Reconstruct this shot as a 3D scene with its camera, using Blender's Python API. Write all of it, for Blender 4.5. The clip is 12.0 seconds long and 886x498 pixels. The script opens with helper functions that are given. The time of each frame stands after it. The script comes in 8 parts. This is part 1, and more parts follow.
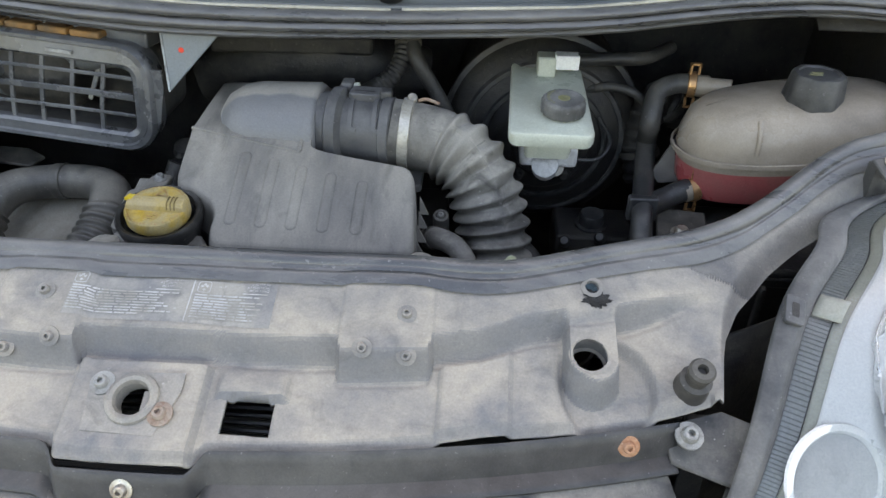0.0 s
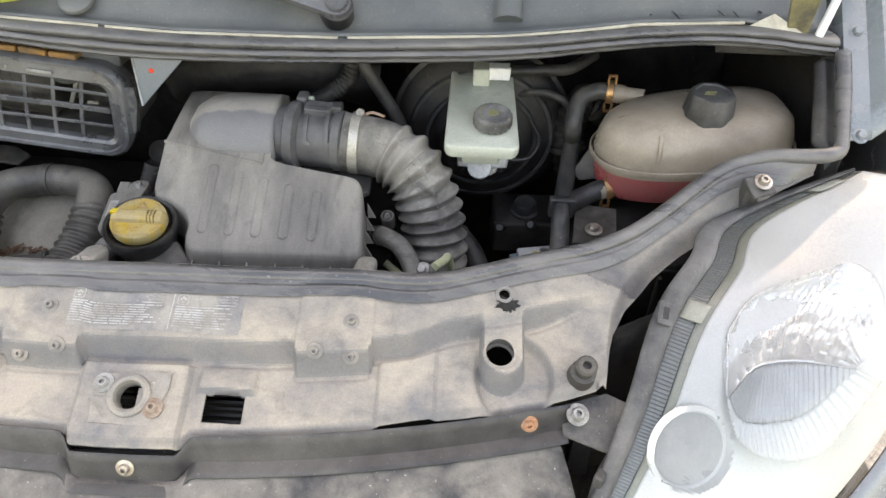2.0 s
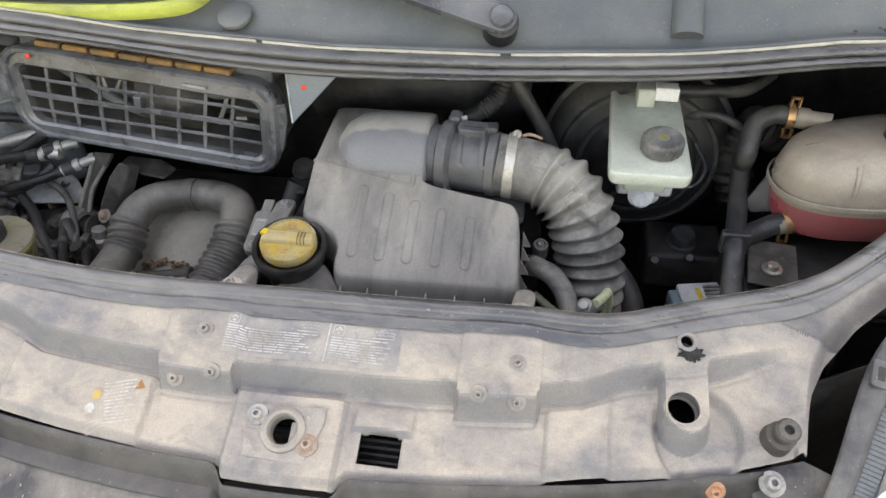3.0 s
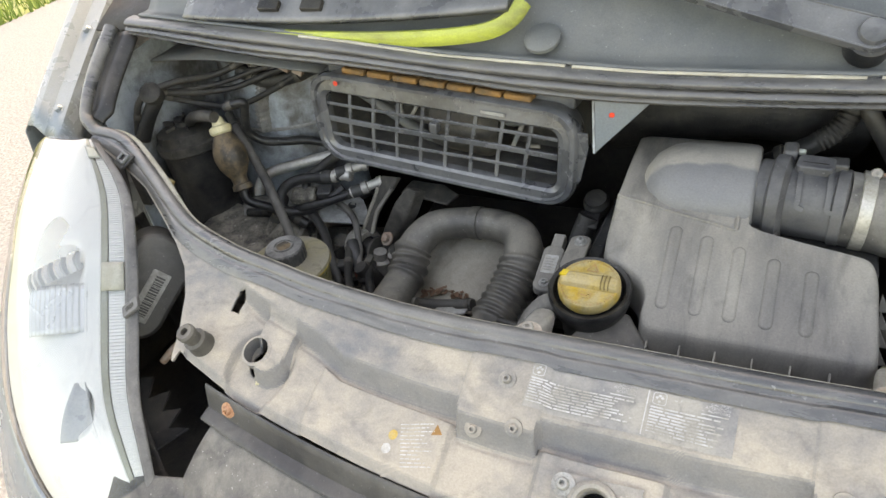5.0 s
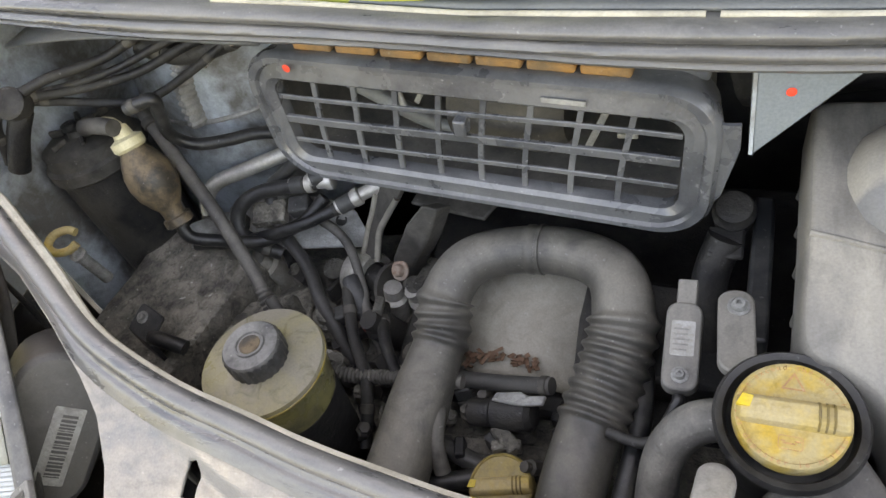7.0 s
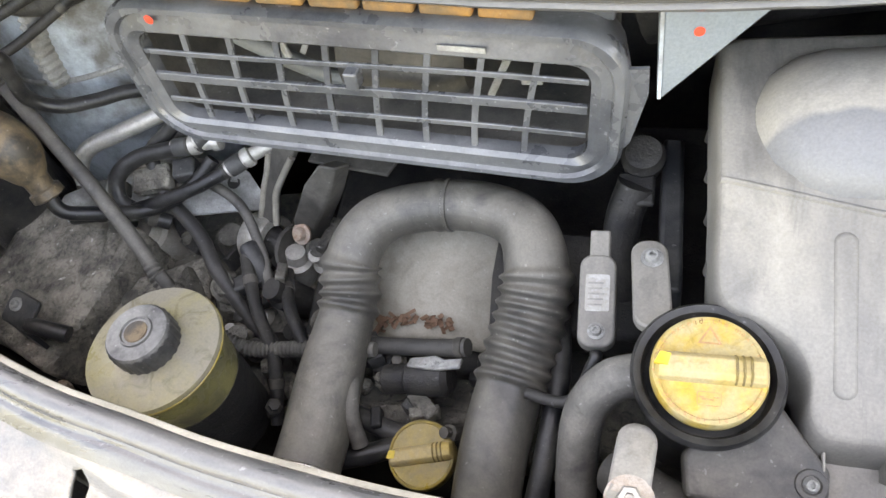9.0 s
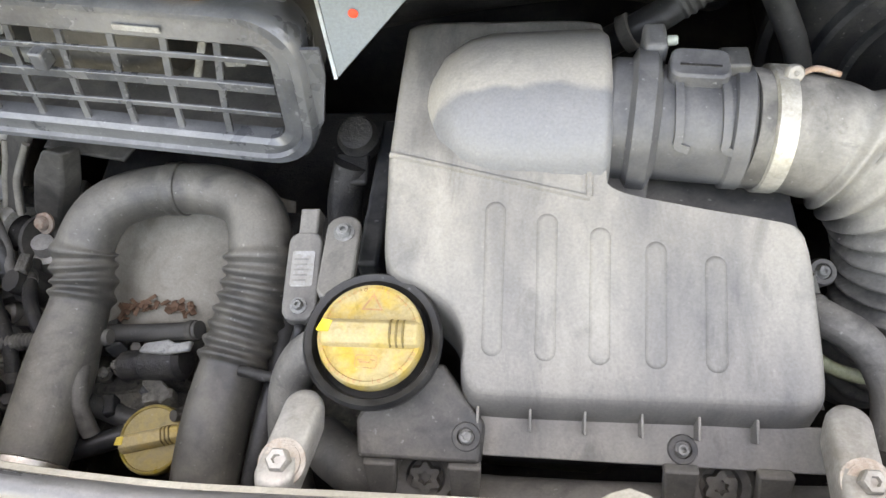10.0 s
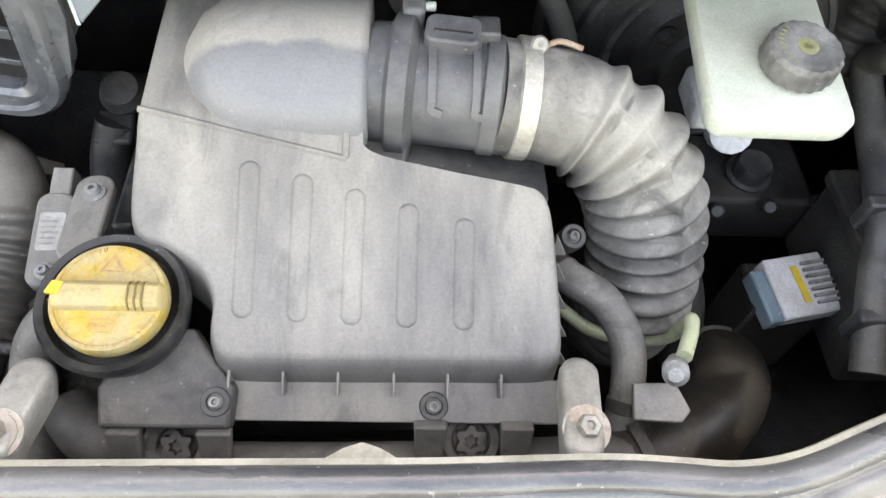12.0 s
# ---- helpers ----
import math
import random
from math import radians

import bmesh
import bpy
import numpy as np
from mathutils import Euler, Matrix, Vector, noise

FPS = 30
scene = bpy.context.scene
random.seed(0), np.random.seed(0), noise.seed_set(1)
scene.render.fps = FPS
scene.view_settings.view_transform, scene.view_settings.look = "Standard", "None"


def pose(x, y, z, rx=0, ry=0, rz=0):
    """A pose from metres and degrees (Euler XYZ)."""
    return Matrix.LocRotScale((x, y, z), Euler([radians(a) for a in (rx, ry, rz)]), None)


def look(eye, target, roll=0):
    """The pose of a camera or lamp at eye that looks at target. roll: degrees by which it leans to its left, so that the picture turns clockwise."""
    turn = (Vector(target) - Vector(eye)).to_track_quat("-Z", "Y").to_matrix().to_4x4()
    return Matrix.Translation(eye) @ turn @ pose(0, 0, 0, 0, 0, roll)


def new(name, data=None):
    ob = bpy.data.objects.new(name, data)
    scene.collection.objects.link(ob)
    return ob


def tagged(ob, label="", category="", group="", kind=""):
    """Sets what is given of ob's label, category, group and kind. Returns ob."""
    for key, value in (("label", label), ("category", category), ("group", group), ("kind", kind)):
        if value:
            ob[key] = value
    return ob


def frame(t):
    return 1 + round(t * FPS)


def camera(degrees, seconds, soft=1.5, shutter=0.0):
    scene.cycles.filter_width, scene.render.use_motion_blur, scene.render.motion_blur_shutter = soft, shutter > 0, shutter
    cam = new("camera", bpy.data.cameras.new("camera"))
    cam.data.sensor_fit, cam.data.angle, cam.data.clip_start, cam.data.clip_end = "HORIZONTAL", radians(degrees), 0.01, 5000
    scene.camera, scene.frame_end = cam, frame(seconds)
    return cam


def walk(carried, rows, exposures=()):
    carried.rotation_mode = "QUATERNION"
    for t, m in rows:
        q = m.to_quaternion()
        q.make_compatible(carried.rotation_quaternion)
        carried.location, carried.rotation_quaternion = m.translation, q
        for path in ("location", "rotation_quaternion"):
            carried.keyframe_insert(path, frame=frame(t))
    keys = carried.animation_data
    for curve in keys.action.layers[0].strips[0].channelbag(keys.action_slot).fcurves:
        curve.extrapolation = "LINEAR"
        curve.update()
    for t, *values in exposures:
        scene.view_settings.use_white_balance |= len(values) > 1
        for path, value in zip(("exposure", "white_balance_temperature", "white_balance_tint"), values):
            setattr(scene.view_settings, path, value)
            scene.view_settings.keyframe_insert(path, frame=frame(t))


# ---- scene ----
cam = camera(63.4, 12.0)
PATH = [
    (0, (0.326, -0.541, 1.521), (0.244, 1.143, 0.445), 1.6),
    (0.5, (0.332, -0.478, 1.618), (0.267, 1.159, 0.471), 0.9),
    (1, (0.361, -0.491, 1.669), (0.339, 1.092, 0.447), 1.3),
    (1.5, (0.383, -0.548, 1.704), (0.384, 1.008, 0.448), 2.0),
    (2, (0.382, -0.597, 1.712), (0.364, 0.954, 0.449), 2.2),
    (2.5, (0.34, -0.576, 1.702), (0.238, 0.979, 0.448), 1.2),
    (3, (0.271, -0.532, 1.686), (0.017, 1.018, 0.447), -1.0),
    (3.5, (0.192, -0.501, 1.674), (-0.255, 1.018, 0.453), -4.1),
    (3.7, (0.164, -0.49, 1.676), (-0.351, 1.008, 0.456), -5.0),
    (5.3, (0.131, -0.466, 1.666), (-0.723, 0.925, 0.51), -10.9),
    (5.5, (0.133, -0.464, 1.67), (-0.719, 0.914, 0.498), -11.4),
    (6, (0.127, -0.421, 1.667), (-0.708, 0.915, 0.436), -13.4),
    (6.2, (0.092, -0.351, 1.64), (-0.732, 0.97, 0.385), -14.3),
    (6.3, (0.065, -0.28, 1.632), (-0.759, 0.984, 0.319), -16.3),
    (6.5, (-0.01, -0.192, 1.596), (-0.813, 1.081, 0.279), -16.2),
    (6.7, (-0.085, -0.112, 1.582), (-0.878, 1.132, 0.231), -17.6),
    (8.3, (-0.16, -0.009, 1.562), (-0.878, 1.072, 0.039), -22.7),
    (8.5, (-0.155, -0.016, 1.556), (-0.835, 1.083, 0.03), -21.3),
    (9, (-0.127, -0.017, 1.554), (-0.669, 1.096, -0.016), -18.0),
    (9.2, (-0.088, -0.014, 1.541), (-0.546, 1.11, -0.048), -15.5),
    (9.5, (-0.028, -0.012, 1.535), (-0.401, 1.132, -0.063), -12.5),
    (10, (0.044, -0.016, 1.535), (-0.214, 1.129, -0.084), -9.1),
    (10.5, (0.044, -0.022, 1.538), (-0.146, 1.134, -0.083), -6.6),
    (11, (0.021, -0.029, 1.545), (-0.122, 1.127, -0.081), -4.6),
    (11.5, (0.034, -0.022, 1.535), (-0.017, 1.129, -0.1), -0.6),
    (11.8, (0.077, -0.022, 1.525), (0.131, 1.108, -0.124), 4.0),
    (12, (0.125, -0.026, 1.52), (0.252, 1.102, -0.127), 6.9),
]
EXPOSURES = [(0.0, 2.56, 9200, 14), (0.5, 2.92, 11200, 18), (1.5, 2.96, 11200, 17), (2.5, 2.84, 11200, 18), (3.5, 3.00, 11100, 19), (5.5, 2.90, 11500, 14), (6.5, 3.02, 11400, 18), (8.5, 3.98, 11000, 18), (9.5, 3.88, 11400, 18), (10.5, 3.78, 11500, 17), (12.0, 3.80, 11200, 17)]
walk(cam, [(t, look(eye, target, roll)) for t, eye, target, roll in PATH], EXPOSURES)
# ---- end of path

# ---- world and light ----
world = bpy.data.worlds.new("world")
scene.world = world
world.use_nodes = True
_wn = world.node_tree
_sky = _wn.nodes.new("ShaderNodeTexSky")
_sky.sky_type = "NISHITA"
_sky.sun_disc = False
_sky.sun_elevation = radians(52)
_sky.sun_rotation = radians(3)
_sky.dust_density = 2.5
_wn.links.new(_sky.outputs[0], _wn.nodes["Background"].inputs[0])
_wn.nodes["Background"].inputs[1].default_value = 0.15
_sun = new("sun", bpy.data.lights.new("sun", "SUN"))
_sun.data.energy, _sun.data.angle, _sun.data.color = 1.05, radians(2.5), (1.0, 0.95, 0.87)
_sun.matrix_world = look((0.6, 9.8, 12.0), (0, 0, 0))


# ---- materials ----
def mk(name, base, dust=None, amount=0.5, scale=9.0, rough=0.6, metal=0.0, bump=0.12, grain=420.0, spec=0.4, streak=(1, 1, 1), spread=0.16, smudge=0.35, specks=0.25, face_up=0.0, rand=0.0, tide=None):
    """A worn surface: a base colour, dust lying in patches, darker smudges, pale specks, fine relief."""
    m = bpy.data.materials.new(name)
    m.use_nodes = True
    nt = m.node_tree
    b = nt.nodes["Principled BSDF"]
    N = nt.nodes.new
    L = nt.links.new
    tc = N("ShaderNodeTexCoord")
    mp = N("ShaderNodeMapping")
    mp.inputs["Scale"].default_value = streak
    L(tc.outputs["Object"], mp.inputs[0])

    def nz(sc, detail, rg, src=None, dist=0.0):
        n = N("ShaderNodeTexNoise")
        n.inputs["Scale"].default_value, n.inputs["Detail"].default_value, n.inputs["Roughness"].default_value, n.inputs["Distortion"].default_value = sc, detail, rg, dist
        L((src or mp).outputs[0 if src is None else "Object"], n.inputs["Vector"])
        return n.outputs[0]

    def ramp(sock, lo, hi, a=0.0, z=1.0):
        r = N("ShaderNodeMapRange")
        r.inputs[1].default_value, r.inputs[2].default_value, r.inputs[3].default_value, r.inputs[4].default_value = lo, hi, a, z
        L(sock, r.inputs[0])
        return r.outputs[0]

    def blend(fac, A, B, mode="MIX"):
        x = N("ShaderNodeMix")
        x.data_type, x.blend_type = "RGBA", mode
        for sock, val in ((x.inputs[0], fac), (x.inputs[6], A), (x.inputs[7], B)):
            if isinstance(val, (int, float)):
                sock.default_value = val
            elif isinstance(val, tuple):
                sock.default_value = (*val, 1)
            else:
                L(val, sock)
        return x.outputs[2]

    dust = tuple(dust or [min(1, c * 1.25) for c in base])
    large = nz(scale, 5, 0.55, dist=0.4)
    mid = nz(scale * 5, 6, 0.6, dist=0.3)
    fine = nz(grain, 3, 0.6, tc)
    both = N("ShaderNodeMath")
    both.operation = "MULTIPLY_ADD"
    both.inputs[1].default_value = 0.35
    L(mid, both.inputs[0])
    L(large, both.inputs[2])
    c = 0.675 + 0.28 * (0.5 - amount)
    cover = ramp(both.outputs[0], c - spread, c + spread)
    # upward faces take more of the second colour, steep faces keep the base
    if face_up:
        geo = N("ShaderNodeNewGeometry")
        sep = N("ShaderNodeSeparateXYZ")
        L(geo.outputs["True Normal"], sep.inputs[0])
        up = ramp(sep.outputs[2], 0.30, 0.86, 1 - face_up, 1.0)
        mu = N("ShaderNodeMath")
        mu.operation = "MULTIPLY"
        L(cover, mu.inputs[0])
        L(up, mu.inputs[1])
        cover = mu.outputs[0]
    if tide:
        # dust lies beyond a wavy tide mark along y, with a lighter film before it
        sxyz = N("ShaderNodeSeparateXYZ")
        L(tc.outputs["Object"], sxyz.inputs[0])
        wob = N("ShaderNodeMath")
        wob.operation = "MULTIPLY_ADD"
        wob.inputs[1].default_value = tide[1]
        L(nz(tide[2], 2, 0.4), wob.inputs[0])
        L(sxyz.outputs[1], wob.inputs[2])
        mark = N("ShaderNodeMath")
        mark.operation = "MULTIPLY"
        L(ramp(cover, 0, 1, 0.55, 1.0), mark.inputs[0])
        L(ramp(wob.outputs[0], tide[0] + 0.5 * tide[1] - 0.0035, tide[0] + 0.5 * tide[1] + 0.0035, 0.28, 1.0), mark.inputs[1])
        cover = mark.outputs[0]
    col = blend(cover, tuple(base), dust)
    dark = tuple(0.45 * x for x in base)
    sm_ = ramp(nz(scale * 2.3, 7, 0.65, dist=1.2), 0.53, 0.70, 0.0, smudge)
    col = blend(sm_, col, dark)
    sp_ = ramp(nz(grain * 0.45, 2, 0.5, tc), 0.69, 0.76, 0.0, specks)
    col = blend(sp_, col, tuple(min(0.75, 0.25 + 1.3 * x) for x in dust))
    col = blend(1.0, col, ramp(fine, 0.3, 0.7, 0.90, 1.10), "MULTIPLY")
    if rand:
        oi = N("ShaderNodeObjectInfo")
        col = blend(1.0, col, ramp(oi.outputs["Random"], 0, 1, 1 - rand, 1 + rand), "MULTIPLY")
    L(col, b.inputs["Base Color"])
    L(ramp(cover, 0, 1, max(0.05, rough - 0.12), min(1, rough + 0.16)), b.inputs["Roughness"])
    b.inputs["Metallic"].default_value = metal
    b.inputs["Specular IOR Level"].default_value = spec
    hs = N("ShaderNodeMath")
    hs.operation = "MULTIPLY_ADD"
    hs.inputs[1].default_value = 2.5
    L(mid, hs.inputs[0])
    L(fine, hs.inputs[2])
    bp = N("ShaderNodeBump")
    bp.inputs["Strength"].default_value, bp.inputs["Distance"].default_value = bump, 0.002
    L(hs.outputs[0], bp.inputs["Height"])
    L(bp.outputs[0], b.inputs["Normal"])
    return m


M_PANEL = mk("panel_plastic", (0.150, 0.153, 0.160), (0.395, 0.350, 0.290), 0.70, 9.0, 0.72, bump=0.18, streak=(1, 1.3, 1.3), smudge=0.28, specks=0.10, spread=0.19, face_up=0.75)
M_OILY = mk("oily_brown_rubber", (0.017, 0.014, 0.011), (0.062, 0.050, 0.037), 0.5, 14, 0.5, spread=0.08, smudge=0.6)
# darker copy of the panel plastic for its end past the crease line
M_PANELD = mk("dark_panel_plastic", (0.095, 0.097, 0.102), (0.275, 0.252, 0.218), 0.58, 9.0, 0.6, bump=0.18, smudge=0.35, specks=0.15, spread=0.19, face_up=0.6)
M_STRIP = mk("strip_plastic", (0.030, 0.031, 0.033), (0.10, 0.096, 0.09), 0.35, 6, 0.45)
M_BUMPER = mk("bumper_plastic", (0.04, 0.042, 0.045), (0.24, 0.225, 0.20), 0.52, 8, 0.7, bump=0.35, smudge=0.4, specks=0.6)
M_SEAL = mk("seal_rubber", (0.050, 0.052, 0.055), (0.17, 0.163, 0.152), 0.5, 8, 0.32, streak=(0.5, 2, 2), smudge=0.4, face_up=0.3, spec=0.8)
# cream of tab and scrap, and sunlight put onto the seal rims
M_SEALTOP = mk("cream_and_sunlit_rim", (0.32, 0.295, 0.24), (0.50, 0.47, 0.39), 0.6, 14, 0.6)
M_BOX = mk("airbox_plastic", (0.088, 0.087, 0.087), (0.300, 0.277, 0.239), 0.60, 4.0, 0.5, bump=0.12, streak=(2.2, 0.8, 0.8), smudge=0.45, face_up=0.3, spread=0.22, specks=0.05)
M_BLACK = mk("black_plastic", (0.022, 0.023, 0.025), (0.10, 0.098, 0.092), 0.38, 12, 0.45)
M_GRILLE = mk("intake_plastic", (0.050, 0.054, 0.060), (0.165, 0.168, 0.170), 0.52, 9, 0.30, smudge=0.4, spec=0.85, face_up=0.3)
M_SATIN = mk("satin_reflector", (0.66, 0.67, 0.67), (0.55, 0.56, 0.56), 0.5, 8, 0.3, metal=0.4, bump=0.02, smudge=0.15, specks=0.05)
M_PATCH = mk("pale_clear_patch", (0.30, 0.31, 0.27), (0.25, 0.25, 0.21), 0.5, 20, 0.35, bump=0.02, smudge=0.1, specks=0.05)
M_RIB = mk("clear_ribbed_plastic", (0.30, 0.315, 0.32), (0.24, 0.25, 0.24), 0.5, 12, 0.3, bump=0.03, smudge=0.3, specks=0.05)
M_EDGE = mk("yellowing_clear_edge", (0.40, 0.41, 0.36), (0.33, 0.33, 0.27), 0.5, 9, 0.3, bump=0.03, smudge=0.2, specks=0.03)
M_BEZELW = mk("white_bezel", (0.79, 0.80, 0.79), (0.73, 0.74, 0.73), 0.5, 6, 0.3, bump=0.02, smudge=0.0, specks=0.03)
# yellow-green of reflected sunlit grass, put into the colour
M_GRASSREFL = mk("grass_reflection_edge", (0.50, 0.56, 0.10), (0.24, 0.26, 0.07), 0.5, 7, 0.25, bump=0.06, streak=(1, 3, 3), smudge=0.6, specks=0.1)
M_HOSED = mk("coolant_hose_rubber", (0.03, 0.03, 0.031), (0.12, 0.113, 0.10), 0.5, 9, 0.5, smudge=0.4, face_up=0.4)
M_DUCT = mk("duct_plastic", (0.042, 0.044, 0.049), (0.165, 0.162, 0.157), 0.5, 6, 0.45, smudge=0.3, face_up=0.3)
# black of grimy parts, and of the sheets that stand for bay shade
M_DARK = mk("grimy_shade_black", (0.012, 0.012, 0.013), (0.052, 0.048, 0.042), 0.45, 14, 0.55, smudge=0.5, bump=0.4)
M_HOSE = mk("hose_rubber", (0.045, 0.043, 0.040), (0.17, 0.158, 0.138), 0.52, 8, 0.62, smudge=0.4, face_up=0.4)
M_BELLOWS = mk("bellows_rubber", (0.075, 0.072, 0.067), (0.305, 0.288, 0.254), 0.62, 10, 0.6, smudge=0.6, face_up=0.5)
M_PIPE = mk("black_hose", (0.013, 0.013, 0.014), (0.055, 0.053, 0.049), 0.36, 20, 0.42)
M_YELLOW = mk("yellow_plastic", (0.50, 0.315, 0.045), (0.43, 0.335, 0.165), 0.68, 26, 0.55, bump=0.08, smudge=0.5, specks=0.15, spread=0.12)
M_GRIP = mk("dusty_yellow_plastic", (0.50, 0.34, 0.08), (0.42, 0.33, 0.18), 0.68, 30, 0.6, bump=0.08, smudge=0.4, specks=0.15)
M_GROOVE = mk("dirty_yellow_groove", (0.22, 0.15, 0.04), (0.16, 0.12, 0.06), 0.5, 60, 0.7)
M_BARREL = mk("cleaner_airbox_plastic", (0.118, 0.128, 0.145), (0.345, 0.320, 0.275), 0.80, 7, 0.46, bump=0.10, smudge=0.25, specks=0.05, spread=0.2, tide=(0.404, 0.028, 24.0))
M_YELLOWD = mk("bright_yellow_plastic", (0.66, 0.45, 0.03), (0.56, 0.40, 0.08), 0.3, 30, 0.45)
M_WHITE = mk("milky_plastic", (0.49, 0.525, 0.455), (0.39, 0.40, 0.33), 0.45, 9, 0.35, bump=0.04, smudge=0.2)
M_TANK = mk("tank_plastic", (0.34, 0.288, 0.232), (0.22, 0.182, 0.142), 0.5, 6, 0.33, bump=0.04, smudge=0.4, specks=0.1)
M_COOL = mk("red_coolant", (0.38, 0.070, 0.075), (0.30, 0.10, 0.09), 0.5, 9, 0.32, bump=0.04, smudge=0.3, specks=0.05)
M_PAINT = mk("silver_blue_paint", (0.215, 0.248, 0.266), (0.19, 0.215, 0.228), 0.4, 5, 0.25, metal=0.15, bump=0.02, spec=0.6, smudge=0.1, specks=0.1)
M_PAINTD = mk("dirty_inner_paint", (0.42, 0.47, 0.50), (0.12, 0.112, 0.10), 0.46, 9, 0.42, bump=0.2, smudge=0.6, specks=0.25, spread=0.12, spec=0.55)
M_COWL = mk("cowl_plastic", (0.10, 0.112, 0.116), (0.165, 0.17, 0.163), 0.5, 4, 0.4, bump=0.06, smudge=0.25)
M_ALU = mk("dull_aluminium", (0.54, 0.515, 0.47), (0.30, 0.275, 0.235), 0.5, 14, 0.5, metal=0.45, smudge=0.4)
M_STEEL = mk("zinc_steel", (0.50, 0.48, 0.44), (0.32, 0.27, 0.22), 0.45, 40, 0.38, metal=0.85)
M_RUST = mk("rusty_steel", (0.36, 0.16, 0.08), (0.5, 0.3, 0.2), 0.5, 60, 0.6, metal=0.3)
M_ENGINE = mk("engine_casting", (0.075, 0.071, 0.062), (0.22, 0.205, 0.175), 0.45, 22, 0.65, metal=0.2, bump=0.9, smudge=0.9, specks=0.5)
M_BRASS = mk("copper_spring", (0.55, 0.30, 0.13), (0.42, 0.24, 0.13), 0.5, 60, 0.35, metal=0.7)
M_CHROME = mk("reflector_chrome", (0.80, 0.80, 0.79), (0.74, 0.74, 0.73), 0.5, 6, 0.25, metal=0.75, bump=0.02, smudge=0.1, specks=0.05)
M_BEZEL = mk("satin_bezel", (0.79, 0.795, 0.78), (0.72, 0.725, 0.71), 0.5, 6, 0.4, metal=0.0, bump=0.03)
M_LABEL = mk("label_white", (0.52, 0.515, 0.50), (0.37, 0.35, 0.31), 0.5, 35, 0.6, bump=0.02, spread=0.1)
M_LABELBG = mk("label_film", (0.165, 0.168, 0.176), (0.335, 0.315, 0.28), 0.66, 14, 0.55, bump=0.06, smudge=0.45, face_up=0.5)
M_ORANGE = mk("orange_filter", (0.34, 0.165, 0.05), (0.17, 0.11, 0.06), 0.5, 25, 0.75)
M_RED = mk("red_paint", (0.75, 0.06, 0.03), None, 0.3, 30, 0.5)
M_ROAD = mk("asphalt", (0.066, 0.076, 0.088), (0.162, 0.178, 0.194), 0.5, 62.0, 0.85, bump=0.5, grain=180, smudge=0.5, specks=0.8, spread=0.12)
M_GEARD = mk("corroded_casting", (0.070, 0.064, 0.055), (0.30, 0.275, 0.230), 0.55, 26, 0.7, metal=0.15, bump=0.9, grain=260, smudge=0.8, specks=0.7)
M_BOTTLE = mk("oil_stained_bottle", (0.27, 0.232, 0.115), (0.235, 0.212, 0.165), 0.55, 16, 0.36, bump=0.06, smudge=0.9, specks=0.1, face_up=0.2)
M_GRASS = mk("grass_blades", (0.10, 0.17, 0.035), (0.19, 0.25, 0.06), 0.5, 3, 0.7)
M_GROUND = mk("soil", (0.09, 0.12, 0.04), (0.16, 0.18, 0.07), 0.5, 2, 0.9)
M_BEIGED = mk("dusty_heat_shield", (0.34, 0.31, 0.255), (0.225, 0.202, 0.165), 0.5, 14, 0.7, bump=0.3, smudge=0.5)
M_GRIME = mk("grimy_grey_plastic", (0.030, 0.028, 0.025), (0.115, 0.105, 0.090), 0.5, 14, 0.65)
M_BULB = mk("dusty_brown_rubber", (0.045, 0.038, 0.030), (0.165, 0.118, 0.070), 0.46, 22, 0.5, spread=0.10, smudge=0.6)
M_CREAM = mk("cream_plastic", (0.62, 0.55, 0.34), (0.45, 0.40, 0.26), 0.4, 30, 0.45)
M_CREAMM = mk("scuffed_pale_metal", (0.52, 0.50, 0.45), (0.35, 0.33, 0.28), 0.5, 40, 0.45, metal=0.5)
M_REDD = mk("dull_red_plastic", (0.30, 0.06, 0.045), (0.2, 0.08, 0.06), 0.5, 40, 0.5)
M_SEALER = mk("seam_sealer", (0.33, 0.32, 0.30), (0.20, 0.19, 0.175), 0.5, 30, 0.7, bump=0.5)
M_LEAF = mk("dead_leaf", (0.13, 0.065, 0.04), (0.19, 0.11, 0.07), 0.5, 80, 0.8)
M_PAINTDD = mk("dark_blue_grey_paint", (0.10, 0.115, 0.125), (0.17, 0.165, 0.155), 0.5, 9, 0.5)
M_GREENH = mk("pale_green_rubber", (0.52, 0.56, 0.36), (0.40, 0.42, 0.28), 0.4, 20, 0.35)
M_STEELD = mk("dusty_alloy", (0.40, 0.40, 0.38), (0.24, 0.235, 0.22), 0.5, 30, 0.5, metal=0.4, bump=0.6)
M_BLUE = mk("blue_grey_plastic", (0.12, 0.19, 0.22), (0.2, 0.24, 0.25), 0.5, 20, 0.4)
M_DARKH = mk("dark_hose_rubber", (0.022, 0.022, 0.022), (0.085, 0.08, 0.072), 0.4, 8, 0.5)
M_PLATE = mk("dusty_plate_steel", (0.20, 0.195, 0.185), (0.36, 0.33, 0.285), 0.6, 14, 0.55, metal=0.25, smudge=0.5, bump=0.2)
M_RUSTD = mk("dusty_rusted_steel", (0.24, 0.13, 0.08), (0.34, 0.28, 0.23), 0.6, 60, 0.7)
M_STEELB = mk("bare_pipe_alloy", (0.62, 0.60, 0.56), (0.45, 0.42, 0.37), 0.5, 25, 0.42, metal=0.5, smudge=0.4)
